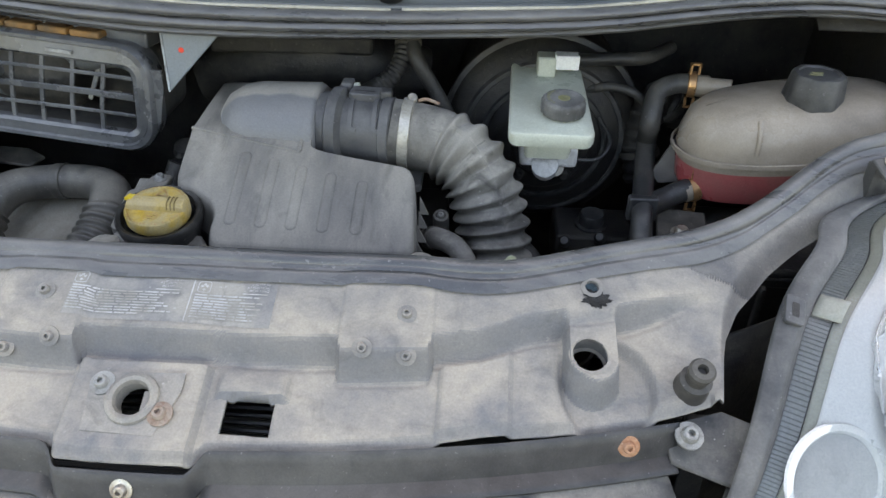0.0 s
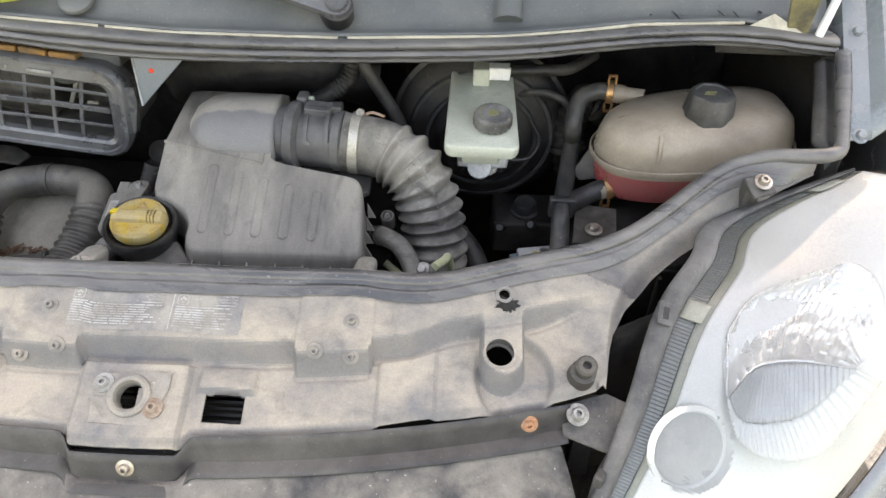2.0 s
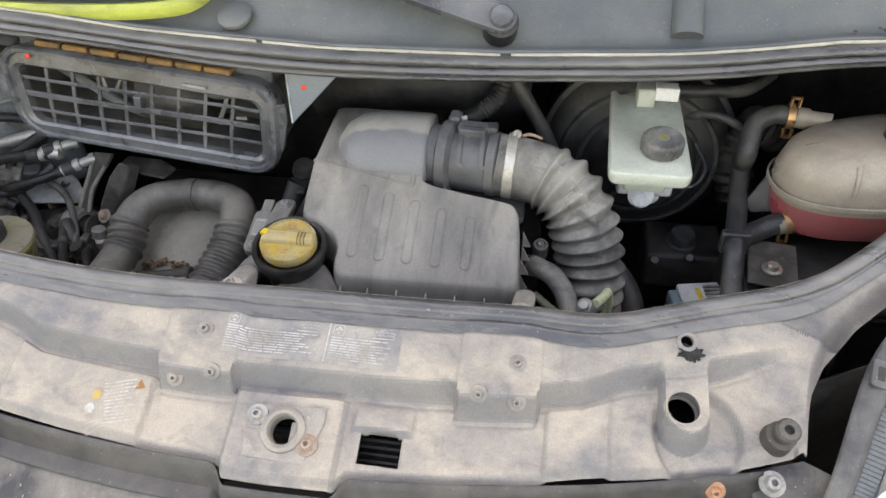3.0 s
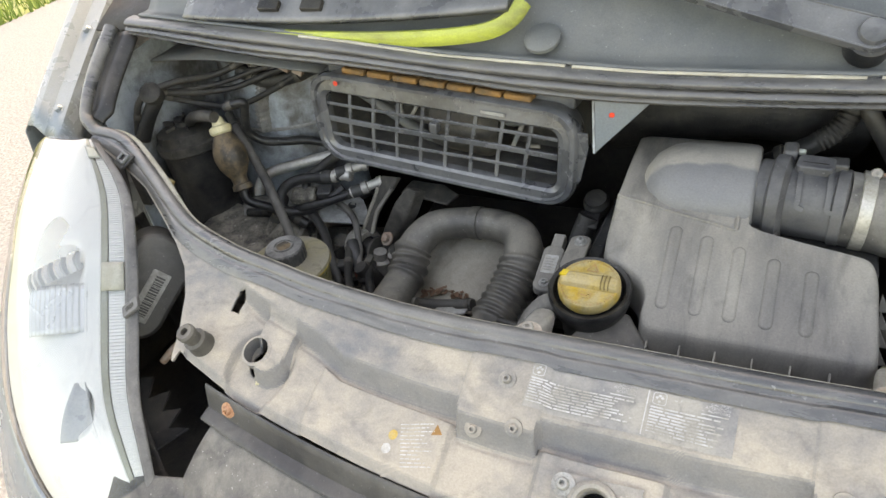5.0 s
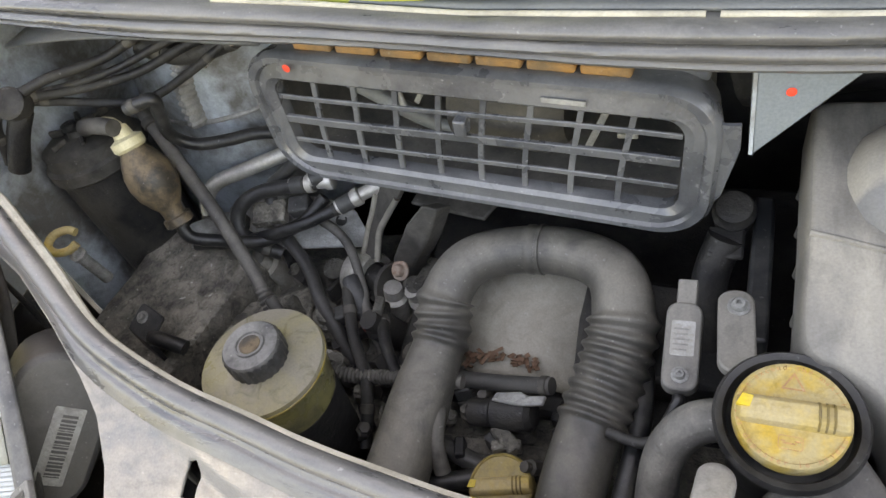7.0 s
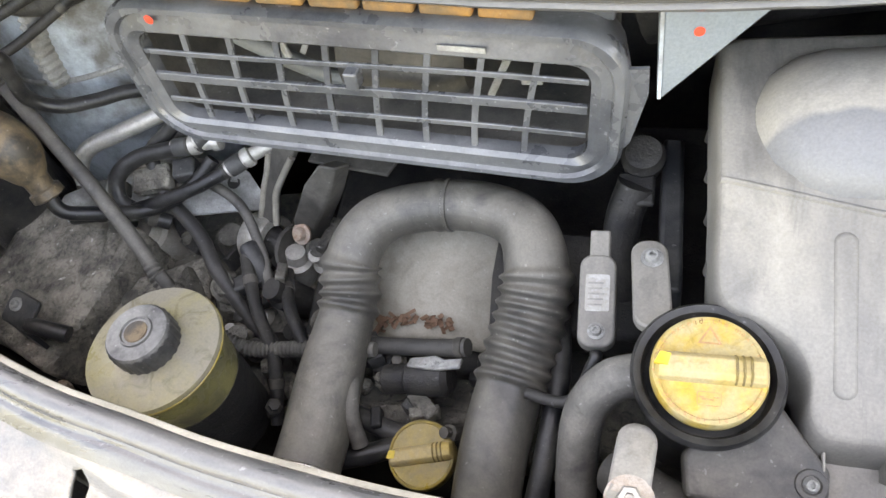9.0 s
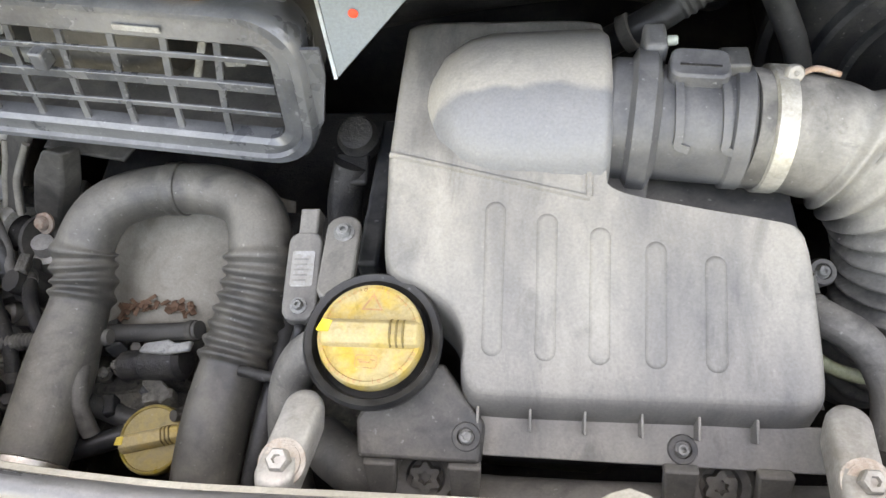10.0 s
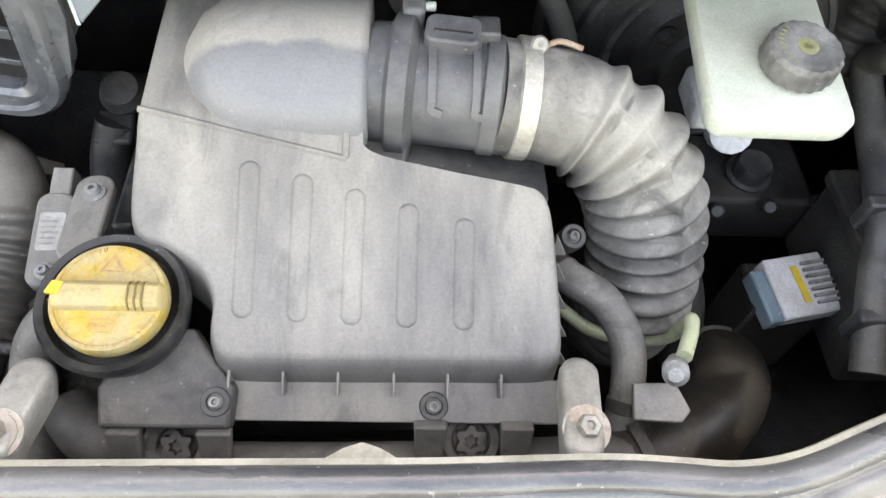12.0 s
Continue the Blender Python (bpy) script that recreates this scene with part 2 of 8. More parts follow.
M_CAPTOP = mk("dusty_cap_plastic", (0.05, 0.05, 0.05), (0.24, 0.235, 0.22), 0.62, 20, 0.5, smudge=0.3, face_up=0.6)
M_CAPYEL = mk("faded_yellow_print", (0.27, 0.26, 0.11), (0.22, 0.21, 0.14), 0.5, 60, 0.6)
M_MASTER = mk("oxidised_white_alloy", (0.60, 0.60, 0.60), (0.45, 0.44, 0.42), 0.45, 30, 0.6, bump=0.5, smudge=0.3)
M_BOXD = mk("grimy_airbox_plastic", (0.045, 0.045, 0.045), (0.165, 0.152, 0.132), 0.55, 10, 0.6, smudge=0.4, face_up=0.4)
M_UHOSE = mk("dusty_thick_rubber", (0.050, 0.048, 0.043), (0.205, 0.187, 0.155), 0.55, 9, 0.5, smudge=0.4, face_up=0.5, spec=0.55)
M_RIM = mk("grey_housing_rim", (0.052, 0.054, 0.057), (0.165, 0.162, 0.155), 0.5, 9, 0.5)
M_AMBER = mk("dirty_amber_plastic", (0.36, 0.25, 0.05), (0.22, 0.17, 0.08), 0.5, 25, 0.35, smudge=0.5)
M_OLIVE = mk("olive_stained_plastic", (0.24, 0.215, 0.095), (0.075, 0.068, 0.045), 0.5, 20, 0.3, smudge=0.6)
M_BOWL = mk("dull_reflector_bowl", (0.40, 0.41, 0.42), (0.50, 0.51, 0.51), 0.5, 12, 0.35, metal=0.15, bump=0.03, smudge=0.2, specks=0.03)
M_WASHER = mk("chalky_rusted_washer", (0.40, 0.31, 0.24), (0.52, 0.48, 0.42), 0.6, 60, 0.7, bump=0.3, smudge=0.5)
M_SEALD = mk("dark_side_rubber", (0.022, 0.022, 0.022), (0.075, 0.070, 0.064), 0.45, 10, 0.5, smudge=0.4)
M_SCORCH = mk("burnt_plastic", (0.008, 0.008, 0.008), (0.03, 0.03, 0.03), 0.4, 60, 0.4, bump=0.9)


def glass(name, tint, rough, gloss):
    m = bpy.data.materials.new(name)
    m.use_nodes = True
    nt = m.node_tree
    N, L = nt.nodes.new, nt.links.new
    for n in list(nt.nodes):
        if n.type == "BSDF_PRINCIPLED":
            nt.nodes.remove(n)
    t = N("ShaderNodeBsdfTransparent")
    t.inputs[0].default_value = (*tint, 1)
    g = N("ShaderNodeBsdfGlossy")
    g.inputs["Roughness"].default_value = rough
    fr = N("ShaderNodeFresnel")
    fr.inputs[0].default_value = gloss
    mx = N("ShaderNodeMixShader")
    L(fr.outputs[0], mx.inputs[0])
    L(t.outputs[0], mx.inputs[1])
    L(g.outputs[0], mx.inputs[2])
    L(mx.outputs[0], nt.nodes["Material Output"].inputs[0])
    return m


M_LENS = glass("headlight_polycarbonate", (0.93, 0.94, 0.92), 0.02, 1.42)
M_SCREEN = glass("windscreen_glass", (0.35, 0.42, 0.40), 0.02, 1.5)


# ---- mesh helpers ----
def part(name, bm, material, parent=None, label="", smooth=True, bevel=0.0, angle=40, solid=0.0, offset=-1.0):
    me = bpy.data.meshes.new(name)
    bm.normal_update()
    bm.to_mesh(me)
    bm.free()
    me.materials.append(material)
    ob = new(name, me)
    if smooth:
        me.polygons.foreach_set("use_smooth", [True] * len(me.polygons))
        me.set_sharp_from_angle(angle=radians(angle))
    if solid:
        so = ob.modifiers.new("thickness", "SOLIDIFY")
        so.thickness, so.offset = solid, offset
    if bevel:
        bv = ob.modifiers.new("edge", "BEVEL")
        bv.width, bv.segments, bv.limit_method, bv.angle_limit = bevel, 2, "ANGLE", radians(35)
    if parent is not None:
        ob.parent = parent
        ob.matrix_parent_inverse = parent.matrix_world.inverted()
    if label:
        ob["label"] = label
    return ob


def thing(name, label, category, at=(0, 0, 0), group="", kind=""):
    e = new(name)
    e.empty_display_size = 0.02
    e.matrix_world = Matrix.Translation(at)
    return tagged(e, label, category, group, kind)


def box(bm, c, s, m=None):
    r = bmesh.ops.create_cube(bm, size=1.0)
    T = Matrix.Translation(c) @ (m or Matrix()) @ Matrix.Diagonal((*s, 1))
    bmesh.ops.transform(bm, matrix=T, verts=r["verts"])
    return bm


def frame_z(d, hint=(0, 0, 1)):
    d = Vector(d).normalized()
    h = Vector(hint)
    if abs(d.dot(h)) > 0.95:
        h = Vector((0, 1, 0))
    x = h.cross(d).normalized()
    return Matrix((x, d.cross(x), d)).transposed().to_4x4()


def lathe(bm, profile, at, axis, seg=32, squash=1.0, lobes=0, depth=0.0):
    """Rings of (radius, height) about an axis."""
    T = Matrix.Translation(at) @ frame_z(axis)
    rings = []
    for r, h in profile:
        if r <= 1e-6:
            rings.append([bm.verts.new(T @ Vector((0, 0, h)))])
            continue
        ring = []
        for i in range(seg):
            a = 2 * math.pi * i / seg
            rr = r * (1 - depth * (0.5 + 0.5 * math.cos(lobes * a))) if lobes else r
            ring.append(bm.verts.new(T @ Vector((rr * math.cos(a), squash * rr * math.sin(a), h))))
        rings.append(ring)
    for A, B in zip(rings, rings[1:]):
        for i in range(seg):
            j = (i + 1) % seg
            if len(A) == 1 and len(B) == 1:
                continue
            if len(A) == 1:
                bm.faces.new((A[0], B[i], B[j]))
            elif len(B) == 1:
                bm.faces.new((A[i], A[j], B[0]))
            else:
                bm.faces.new((A[i], A[j], B[j], B[i]))
    for ring, flip in ((rings[0], True), (rings[-1], False)):
        if len(ring) > 2:
            bm.faces.new(ring[::-1] if flip else ring)
    return bm


def catmull(pts, n):
    P = [Vector(p) for p in pts]
    P = [2 * P[0] - P[1]] + P + [2 * P[-1] - P[-2]]
    out = []
    for i in range(1, len(P) - 2):
        a, b, c, d = P[i - 1:i + 3]
        for k in range(n):
            t = k / n
            out.append(0.5 * (2 * b + (c - a) * t + (2 * a - 5 * b + 4 * c - d) * t * t + (3 * b - a - 3 * c + d) * t ** 3))
    out.append(P[-2].copy())
    return out


def tube(bm, pts, r, seg=14, n=8, ribs=None, caps=True, section=None, up=(0, 0, 1)):
    """A swept tube; r a number or a function of the way along (0 to 1); ribs: (from, to, count, height)."""
    C = catmull(pts, n)
    if ribs:
        lo, hi, count, height = ribs[:4]
        dense, total = [], len(C) - 1
        steps = max(total, int(count * 8 / max(hi - lo, 0.05)))
        for k in range(steps + 1):
            f = k / steps * total
            i = min(int(f), total - 1)
            dense.append(C[i].lerp(C[i + 1], f - i))
        C = dense
    lens = [0.0]
    for a, b in zip(C, C[1:]):
        lens.append(lens[-1] + (b - a).length)
    tot = lens[-1]
    x = None
    rings = []
    for i, p in enumerate(C):
        d = (C[min(i + 1, len(C) - 1)] - C[max(i - 1, 0)]).normalized()
        if x is None:
            h = Vector(up)
            if abs(h.dot(d)) > 0.95:
                h = Vector((0, 1, 0))
            x = h.cross(d).normalized()
        x = (x - d * x.dot(d)).normalized()
        y = d.cross(x)
        s = lens[i] / tot
        rad = r(s) if callable(r) else r
        swell = None
        if ribs and ribs[0] <= s <= ribs[1]:
            turns = ribs[2] * (s - ribs[0]) / (ribs[1] - ribs[0])
            skew = ribs[4] if len(ribs) > 4 else 0.0
            fade = ribs[3] * min(1.0, (s - ribs[0]) / 0.03, (ribs[1] - s) / 0.03)
            swell = [fade * (0.5 - 0.5 * math.cos(2 * math.pi * (turns + skew * abs(((4 * k / seg) % 2) - 1)))) for k in range(seg)]
        else:
            swell = [0.0] * seg
        if section:
            extra = swell[0]
            rings.append([bm.verts.new(p + x * u * (rad + extra) + y * v * (rad + extra)) for u, v in section])
        else:
            rings.append([bm.verts.new(p + (x * math.cos(2 * math.pi * k / seg) + y * math.sin(2 * math.pi * k / seg)) * (rad + swell[k])) for k in range(seg)])
    m = len(rings[0])
    for A, B in zip(rings, rings[1:]):
        for k in range(m):
            bm.faces.new((A[k], A[(k + 1) % m], B[(k + 1) % m], B[k]))
    if caps:
        bm.faces.new(rings[0][::-1])
        bm.faces.new(rings[-1])
    return bm


def rounded(w, h, r, n=6):
    """Outline of a rounded rectangle, anticlockwise."""
    out = []
    for cx, cy, a0 in ((w / 2 - r, h / 2 - r, 0), (-w / 2 + r, h / 2 - r, 90), (-w / 2 + r, -h / 2 + r, 180), (w / 2 - r, -h / 2 + r, 270)):
        for k in range(n + 1):
            a = radians(a0 + 90 * k / n)
            out.append((cx + r * math.cos(a), cy + r * math.sin(a)))
    return out


def stack(bm, loops, cap0=True, cap1=True):
    """Joins closed loops of equal length of points, one after another."""
    rings = [[bm.verts.new(p) for p in lp] for lp in loops]
    m = len(rings[0])
    for A, B in zip(rings, rings[1:]):
        for k in range(m):
            bm.faces.new((A[k], A[(k + 1) % m], B[(k + 1) % m], B[k]))
    if cap0:
        bm.faces.new(rings[0][::-1])
    if cap1:
        bm.faces.new(rings[-1])
    return bm


def prism(bm, poly, T, h, taper=0.0):
    """A flat outline in the xy plane of T, h high along its z."""
    c = sum((Vector((*p, 0)) for p in poly), Vector()) / len(poly)
    lo = [T @ Vector((*p, 0)) for p in poly]
    hi = [T @ (Vector((*p, 0)).lerp(c, taper) + Vector((0, 0, h))) for p in poly]
    return stack(bm, [lo, hi])


def sheet(bm, f, nu, nv):
    """A grid of points f(u, v), u and v from 0 to 1."""
    g = [[bm.verts.new(f(i / nu, j / nv)) for j in range(nv + 1)] for i in range(nu + 1)]
    for i in range(nu):
        for j in range(nv):
            bm.faces.new((g[i][j], g[i + 1][j], g[i + 1][j + 1], g[i][j + 1]))
    return g


def bolt(name, at, axis, r=0.006, label="", mat=None, parent=None, socket=True, washer=1.7):
    """A small torx screw with its washer: one mesh."""
    bm = bmesh.new()
    prof = [(r * washer, 0), (r * washer, r * 0.35), (r * 1.1, r * 0.45), (r, r * 1.1), (r * 0.8, r * 1.35)]
    prof += [(r * 0.45, r * 1.35), (r * 0.4, r * 0.7), (0, r * 0.7)] if socket else [(0, r * 1.4)]
    lathe(bm, prof, at, axis, 18)
    return part(name, bm, mat or M_STEEL, parent, label, angle=30)


def ip(x, xs, ys):
    return float(np.interp(x, xs, ys))


def sm(x, a, b):
    t = min(1.0, max(0.0, (x - a) / (b - a)))
    return t * t * (3 - 2 * t)


# ---- front panel and seals: shared lines of the plan ----
SEAL_X = (0, 0.15, 0.30, 0.45, 0.57, 0.65, 0.71, 0.77, 0.84, 0.90, 0.93)
SEAL_PLAN_X = (-1.06, -0.96, -0.91, -0.85, -0.82, -0.755, -0.70, -0.64, -0.57, -0.50, -0.43, -0.30, -0.19, 0.0, 0.15, 0.28, 0.32, 0.36, 0.40, 0.45, 0.54, 0.61, 0.68, 0.755, 0.80, 0.83, 0.885, 0.95)
SEAL_PLAN_Y = (0.303, 0.303, 0.299, 0.264, 0.249, 0.211, 0.181, 0.162, 0.144, 0.134, 0.121, 0.107, 0.102, 0.105, 0.107, 0.112, 0.107, 0.105, 0.118, 0.139, 0.167, 0.190, 0.240, 0.299, 0.314, 0.312, 0.300, 0.303)
SEAL_Z = (1.086, 1.086, 1.086, 1.089, 1.096, 1.107, 1.126, 1.153, 1.179, 1.187, 1.188)


def seal_x(x):
    """The panel's end on the air-intake side reaches further out: its plan is stretched there."""
    return abs(x) if x > 0 else -x - ip(-x, (0.55, 0.65, 0.75, 0.85, 1.0, 1.08), (0.0, 0.030, 0.050, 0.072, 0.110, 0.130))


def seal_y(x):
    return 0.2 * sum(ip(x + d, SEAL_PLAN_X, SEAL_PLAN_Y) for d in (-0.03, -0.015, 0.0, 0.015, 0.03))


def seal_z(x):
    return ip(seal_x(x), SEAL_X, SEAL_Z)


def front_y(x):
    return -0.081 + (0.262 if x > 0 else 0.235) * x * x - 0.017 * sm(x, -0.075, -0.060) * (1 - sm(x, 0.064, 0.080))


def panel_low(x):
    a = seal_x(x)
    if x > 0:
        edge = ip(x, (0.588, 0.596, 0.603, 0.622, 0.665, 0.711, 0.789, 0.86, 0.91), (0.0, 0.050, 0.075, 0.111, 0.160, 0.198, 0.246, 0.274, 0.292))
    else:
        edge = ip(-x, (0.611, 0.622, 0.641, 0.668, 0.705, 0.765, 0.823, 0.887, 0.955), (-0.010, 0.033, 0.078, 0.116, 0.147, 0.187, 0.223, 0.249, 0.272))
    return front_y(x) if a < 0.588 else edge


def window(x, x0, x1, soft):
    return sm(x, x0 - soft, x0 + soft) * (1 - sm(x, x1 - soft, x1 + soft))


def panel_z(x, y):
    a = seal_x(x)
    inside = 1 - sm(a, 0.50, 0.60)
    slope = 0.42 + 0.08 * (1 - inside)
    z = seal_z(x) - 0.004 - slope * (seal_y(x) - y)
    # shelf, steep face and lower apron; the face comes forward at the two screw blocks
    step = ip(a, (0, 0.15, 0.22, 0.28, 0.34, 0.39, 0.43, 0.50, 0.60), (0.019, 0.020, 0.026, 0.031, 0.039, 0.060, 0.072, 0.090, 0.128))
    blocks = window(x, 0.194, 0.290, 0.003) + window(x, -0.171, -0.074, 0.003)
    step -= 0.017 * blocks
    z += (0.027 * sm(y, step - 0.0125, step) - 0.023 + 0.004 * blocks * sm(y, step - 0.012, step)) * inside
    z -= 0.003 * inside * math.exp(-((y - step + 0.0145) / 0.004) ** 2)
    # raised plates of the apron outside the blocks
    plates = window(a, 0.176, 0.372, 0.0035) if x < 0 else window(a, 0.300, 0.372, 0.0035)
    z += 0.006 * plates * (1 - sm(y, step - 0.022, step - 0.017)) * inside
    # latch block
    w = window(x, -0.068, 0.067, 0.005) * (1 - sm(y, -0.006, 0.002))
    z += 0.011 * w
    # hood over the square opening
    w = window(x, 0.078, 0.148, 0.005)
    z += 0.009 * w * sm(y, -0.031, -0.028) * (1 - sm(y, -0.025, 0.010))
    # dish round the round openings, with a tongue that carries the collar
    dx, dy = (a - 0.472) / 0.054, (y - 0.017) / (0.062 if y < 0.017 else 0.052)
    tongue = 1 - sm(abs(a - 0.456) if y > 0.028 else math.hypot(a - 0.456, y - 0.028), 0.025, 0.031)
    raised = (0.024 if x > 0 else 0.016) * (1 - sm(y, step - 0.0125, step))
    z += raised * tongue - 0.012 * (1 - sm(math.hypot(dx, dy), 0.80, 1.0)) * (1 - tongue)
    # soft front edge
    z -= 0.008 * (1 - sm(y, front_y(x), front_y(x) + 0.010)) * (1 if a < 0.58 else 0)
    if x > 0.585:
        low = panel_low(x)
        z -= 0.016 * (1 - sm(y, low, low + 0.032)) * sm(x, 0.585, 0.62)
    z += 0.0020 * noise.noise((x * 11, y * 16, 3.0)) + 0.0006 * noise.noise((x * 60, y * 60, 1.0))
    return z


# ---- ground and surroundings ----
def build_ground():
    bm = bmesh.new()
    sheet(bm, lambda u, v: Vector(((u - 0.5) * 600, (v - 0.5) * 600, -0.012)), 24, 24)
    tagged(part("ground", bm, M_GROUND), "grassy verge soil beyond the tarmac", "ground", kind="structure")
    bm = bmesh.new()
    sheet(bm, lambda u, v: Vector((-5.75 - 2.2 * v + (16.95 + 2.2 * v) * u, -14 + 34 * v, 0.0)), 30, 30)
    tagged(part("road", bm, M_ROAD), "pale worn asphalt tarmac in the sun", "road", kind="structure")
    bm = bmesh.new()
    rng = random.Random(4)
    for _ in range(14000):
        y = rng.uniform(1, 14)
        x = -5.72 - 2.2 * (y + 14) / 34 - rng.random() ** 1.3 * 5
        h, a = rng.uniform(0.05, 0.14), rng.uniform(0, 6.3)
        dx, dy = 0.012 * math.cos(a), 0.012 * math.sin(a)
        lx, ly = rng.uniform(-0.05, 0.05), rng.uniform(-0.05, 0.05)
        v = [bm.verts.new(p) for p in ((x - dx, y - dy, -0.01), (x + dx, y + dy, -0.01), (x + lx, y + ly, h))]
        bm.faces.new(v)
    tagged(part("grass", bm, M_GRASS, smooth=False), "sunlit green grass verge beside the tarmac", "grass", kind="stuff")


build_ground()


# ---- front panel ----
def word_mesh(word, size, align="RIGHT"):
    cu = bpy.data.curves.new("words", "FONT")
    cu.body, cu.size, cu.align_x = word, size, align
    tmp = bpy.data.objects.new("words", cu)
    scene.collection.objects.link(tmp)
    me = bpy.data.meshes.new_from_object(tmp.evaluated_get(bpy.context.evaluated_depsgraph_get()))
    bpy.data.objects.remove(tmp)
    return me


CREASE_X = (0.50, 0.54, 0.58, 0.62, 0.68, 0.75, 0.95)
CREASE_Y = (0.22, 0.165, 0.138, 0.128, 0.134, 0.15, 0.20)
HOLES = [(0.452, 0.027, 0.018), (-0.476, 0.025, 0.018), (0.457, 0.099, 0.0075), (0.0, -0.044, 0.017)]


def build_panel():
    root = thing("slam_panel", "dusty grey moulded plastic panel across the front of the bay", "panel", (0, 0, 0.9))
    bm = bmesh.new()
    xs = [(-0.955 + 1.855 * i / 650) for i in range(651)]
    nv = 92
    grid, end_faces = [], []
    for x in xs:
        y0, y1 = panel_low(x), seal_y(x) - 0.006
        col = []
        for j in range(nv + 1):
            y = y0 + (y1 - y0) * j / nv
            px, py = x, y
            for hx, hy, hr in HOLES:
                d = math.hypot(px - hx, py - hy)
                if abs(d - hr) < 0.0016 and d > 0:
                    px, py = hx + (px - hx) * hr / d, hy + (py - hy) * hr / d
            if abs(px + 0.546) < 0.010 and abs(py - 0.086) < 0.017:
                for e in (-0.5528, -0.5392):
                    px = e if abs(px - e) < 0.0015 else px
                for e in (0.0723, 0.0997):
                    py = e if abs(py - e) < 0.0012 else py
            if 0.084 < px < 0.142 and -0.068 < py < -0.027:
                for e in (0.0885, 0.1375):
                    px = e if abs(px - e) < 0.0015 else px
                for e in (-0.063, -0.031):
                    py = e if abs(py - e) < 0.0012 else py
            col.append(bm.verts.new((px, py, panel_z(px, py))))
        grid.append(col)
    for i in range(len(xs) - 1):
        for j in range(nv):
            q = (grid[i][j], grid[i + 1][j], grid[i + 1][j + 1], grid[i][j + 1])
            c = sum((v.co for v in q), Vector()) / 4
            if any(math.hypot(c.x - hx, c.y - hy) < hr for hx, hy, hr in HOLES):
                continue
            if 0.0885 < c.x < 0.1375 and -0.063 < c.y < -0.031:
                continue
            if abs(c.x + 0.546) < 0.0066 and abs(c.y - 0.086) < 0.0135:
                continue
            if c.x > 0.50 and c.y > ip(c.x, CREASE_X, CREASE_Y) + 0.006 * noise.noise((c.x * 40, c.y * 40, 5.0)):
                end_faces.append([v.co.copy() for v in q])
            else:
                bm.faces.new(q)
    ends = bmesh.new()
    for q in end_faces:
        ends.faces.new([ends.verts.new(p) for p in q])
    bmesh.ops.remove_doubles(ends, verts=ends.verts, dist=1e-5)
    part("panel_end", ends, M_PANELD, root, "darker end of the panel below the seal", angle=50, solid=0.004)
    part("panel_shell", bm, M_PANEL, root, smooth=True, angle=50, solid=0.004)

    # collars of the openings
    for hx, hy, hr in HOLES[:2]:
        bm = bmesh.new()
        z = panel_z(hx, hy + hr + 0.003) - 0.42 * (hr + 0.003)
        lathe(bm, [(hr, -0.026), (hr + 0.004, -0.026), (hr + 0.004, 0.0), (hr, 0.0015)], (hx, hy, z), (0, -0.39, 0.92), 36)
        bm.faces.ensure_lookup_table()
        for f in [f for f in bm.faces if len(f.verts) > 4]:
            bm.faces.remove(f)
        part("hole_collar", bm, M_PANEL, root)
    # label with its lines of print
    def on(x, y, up=0.0012):
        return Vector((x, y, panel_z(x, y) + up))

    def low(x, y, up=0.0006):
        return on(0.0105 + 1.09 * x, y - 0.0025, 1.3 * up)

    bm = bmesh.new()
    sheet(bm, lambda u, v: low(-0.098 + 0.20 * u, 0.026 + 0.048 * v - 0.016 * u * 0.0), 60, 14)
    label = part("warning_label", bm, M_LABELBG, root, "worn grey information label with white print")
    bm = bmesh.new()
    rng = random.Random(2)
    for col, (x0, x1) in enumerate(((-0.096, 0.010), (0.024, 0.096))):
        for k in range(9):
            y = 0.056 - k * 0.0031
            a, gap = x0, rng.uniform(0.6, 1.0)
            end = x0 + (x1 - x0) * gap
            while a < end:
                w = min(end - a, rng.uniform(0.006, 0.018))
                v = [bm.verts.new(low(p, q, 0.0018)) for p, q in ((a, y), (a + w, y), (a + w, y + 0.0016), (a, y + 0.0016))]
                bm.faces.new(v)
                a += w + 0.0016
        a = x1 - 0.026
        bm.faces.new([bm.verts.new(low(p, q, 0.0018)) for p, q in ((a, 0.0600), (a + 0.024, 0.0600), (a + 0.024, 0.0612), (a, 0.0612))])
        for k, word in enumerate(("CAUTION", "ATTENTION", "ACHTUNG")):
            me = word_mesh(word, 0.0040)
            for vert in me.vertices:
                px, py = vert.co.x, vert.co.y
                vert.co = low(x1 - 0.001 + px, 0.0707 - 0.0037 * k + py, 0.0018)
            bm.from_mesh(me)
    v = [bm.verts.new(low(p, q, 0.0018)) for p, q in ((0.0195, 0.027), (0.0207, 0.027), (0.0207, 0.073), (0.0195, 0.073))]
    bm.faces.new(v)
    part("print_line", bm, M_LABEL, label, "rows of faded white print", smooth=False)
    for cx in (-0.090, 0.031):
        bm = bmesh.new()
        o, i = rounded(0.013, 0.013, 0.003, 4), rounded(0.0115, 0.0115, 0.0025, 4)
        A = [bm.verts.new(low(cx + x, 0.066 + y, 0.0019)) for x, y in o]
        B = [bm.verts.new(low(cx + x, 0.066 + y, 0.0019)) for x, y in i]
        for k in range(len(A)):
            j = (k + 1) % len(A)
            bm.faces.new((A[k], A[j], B[j], B[k]))
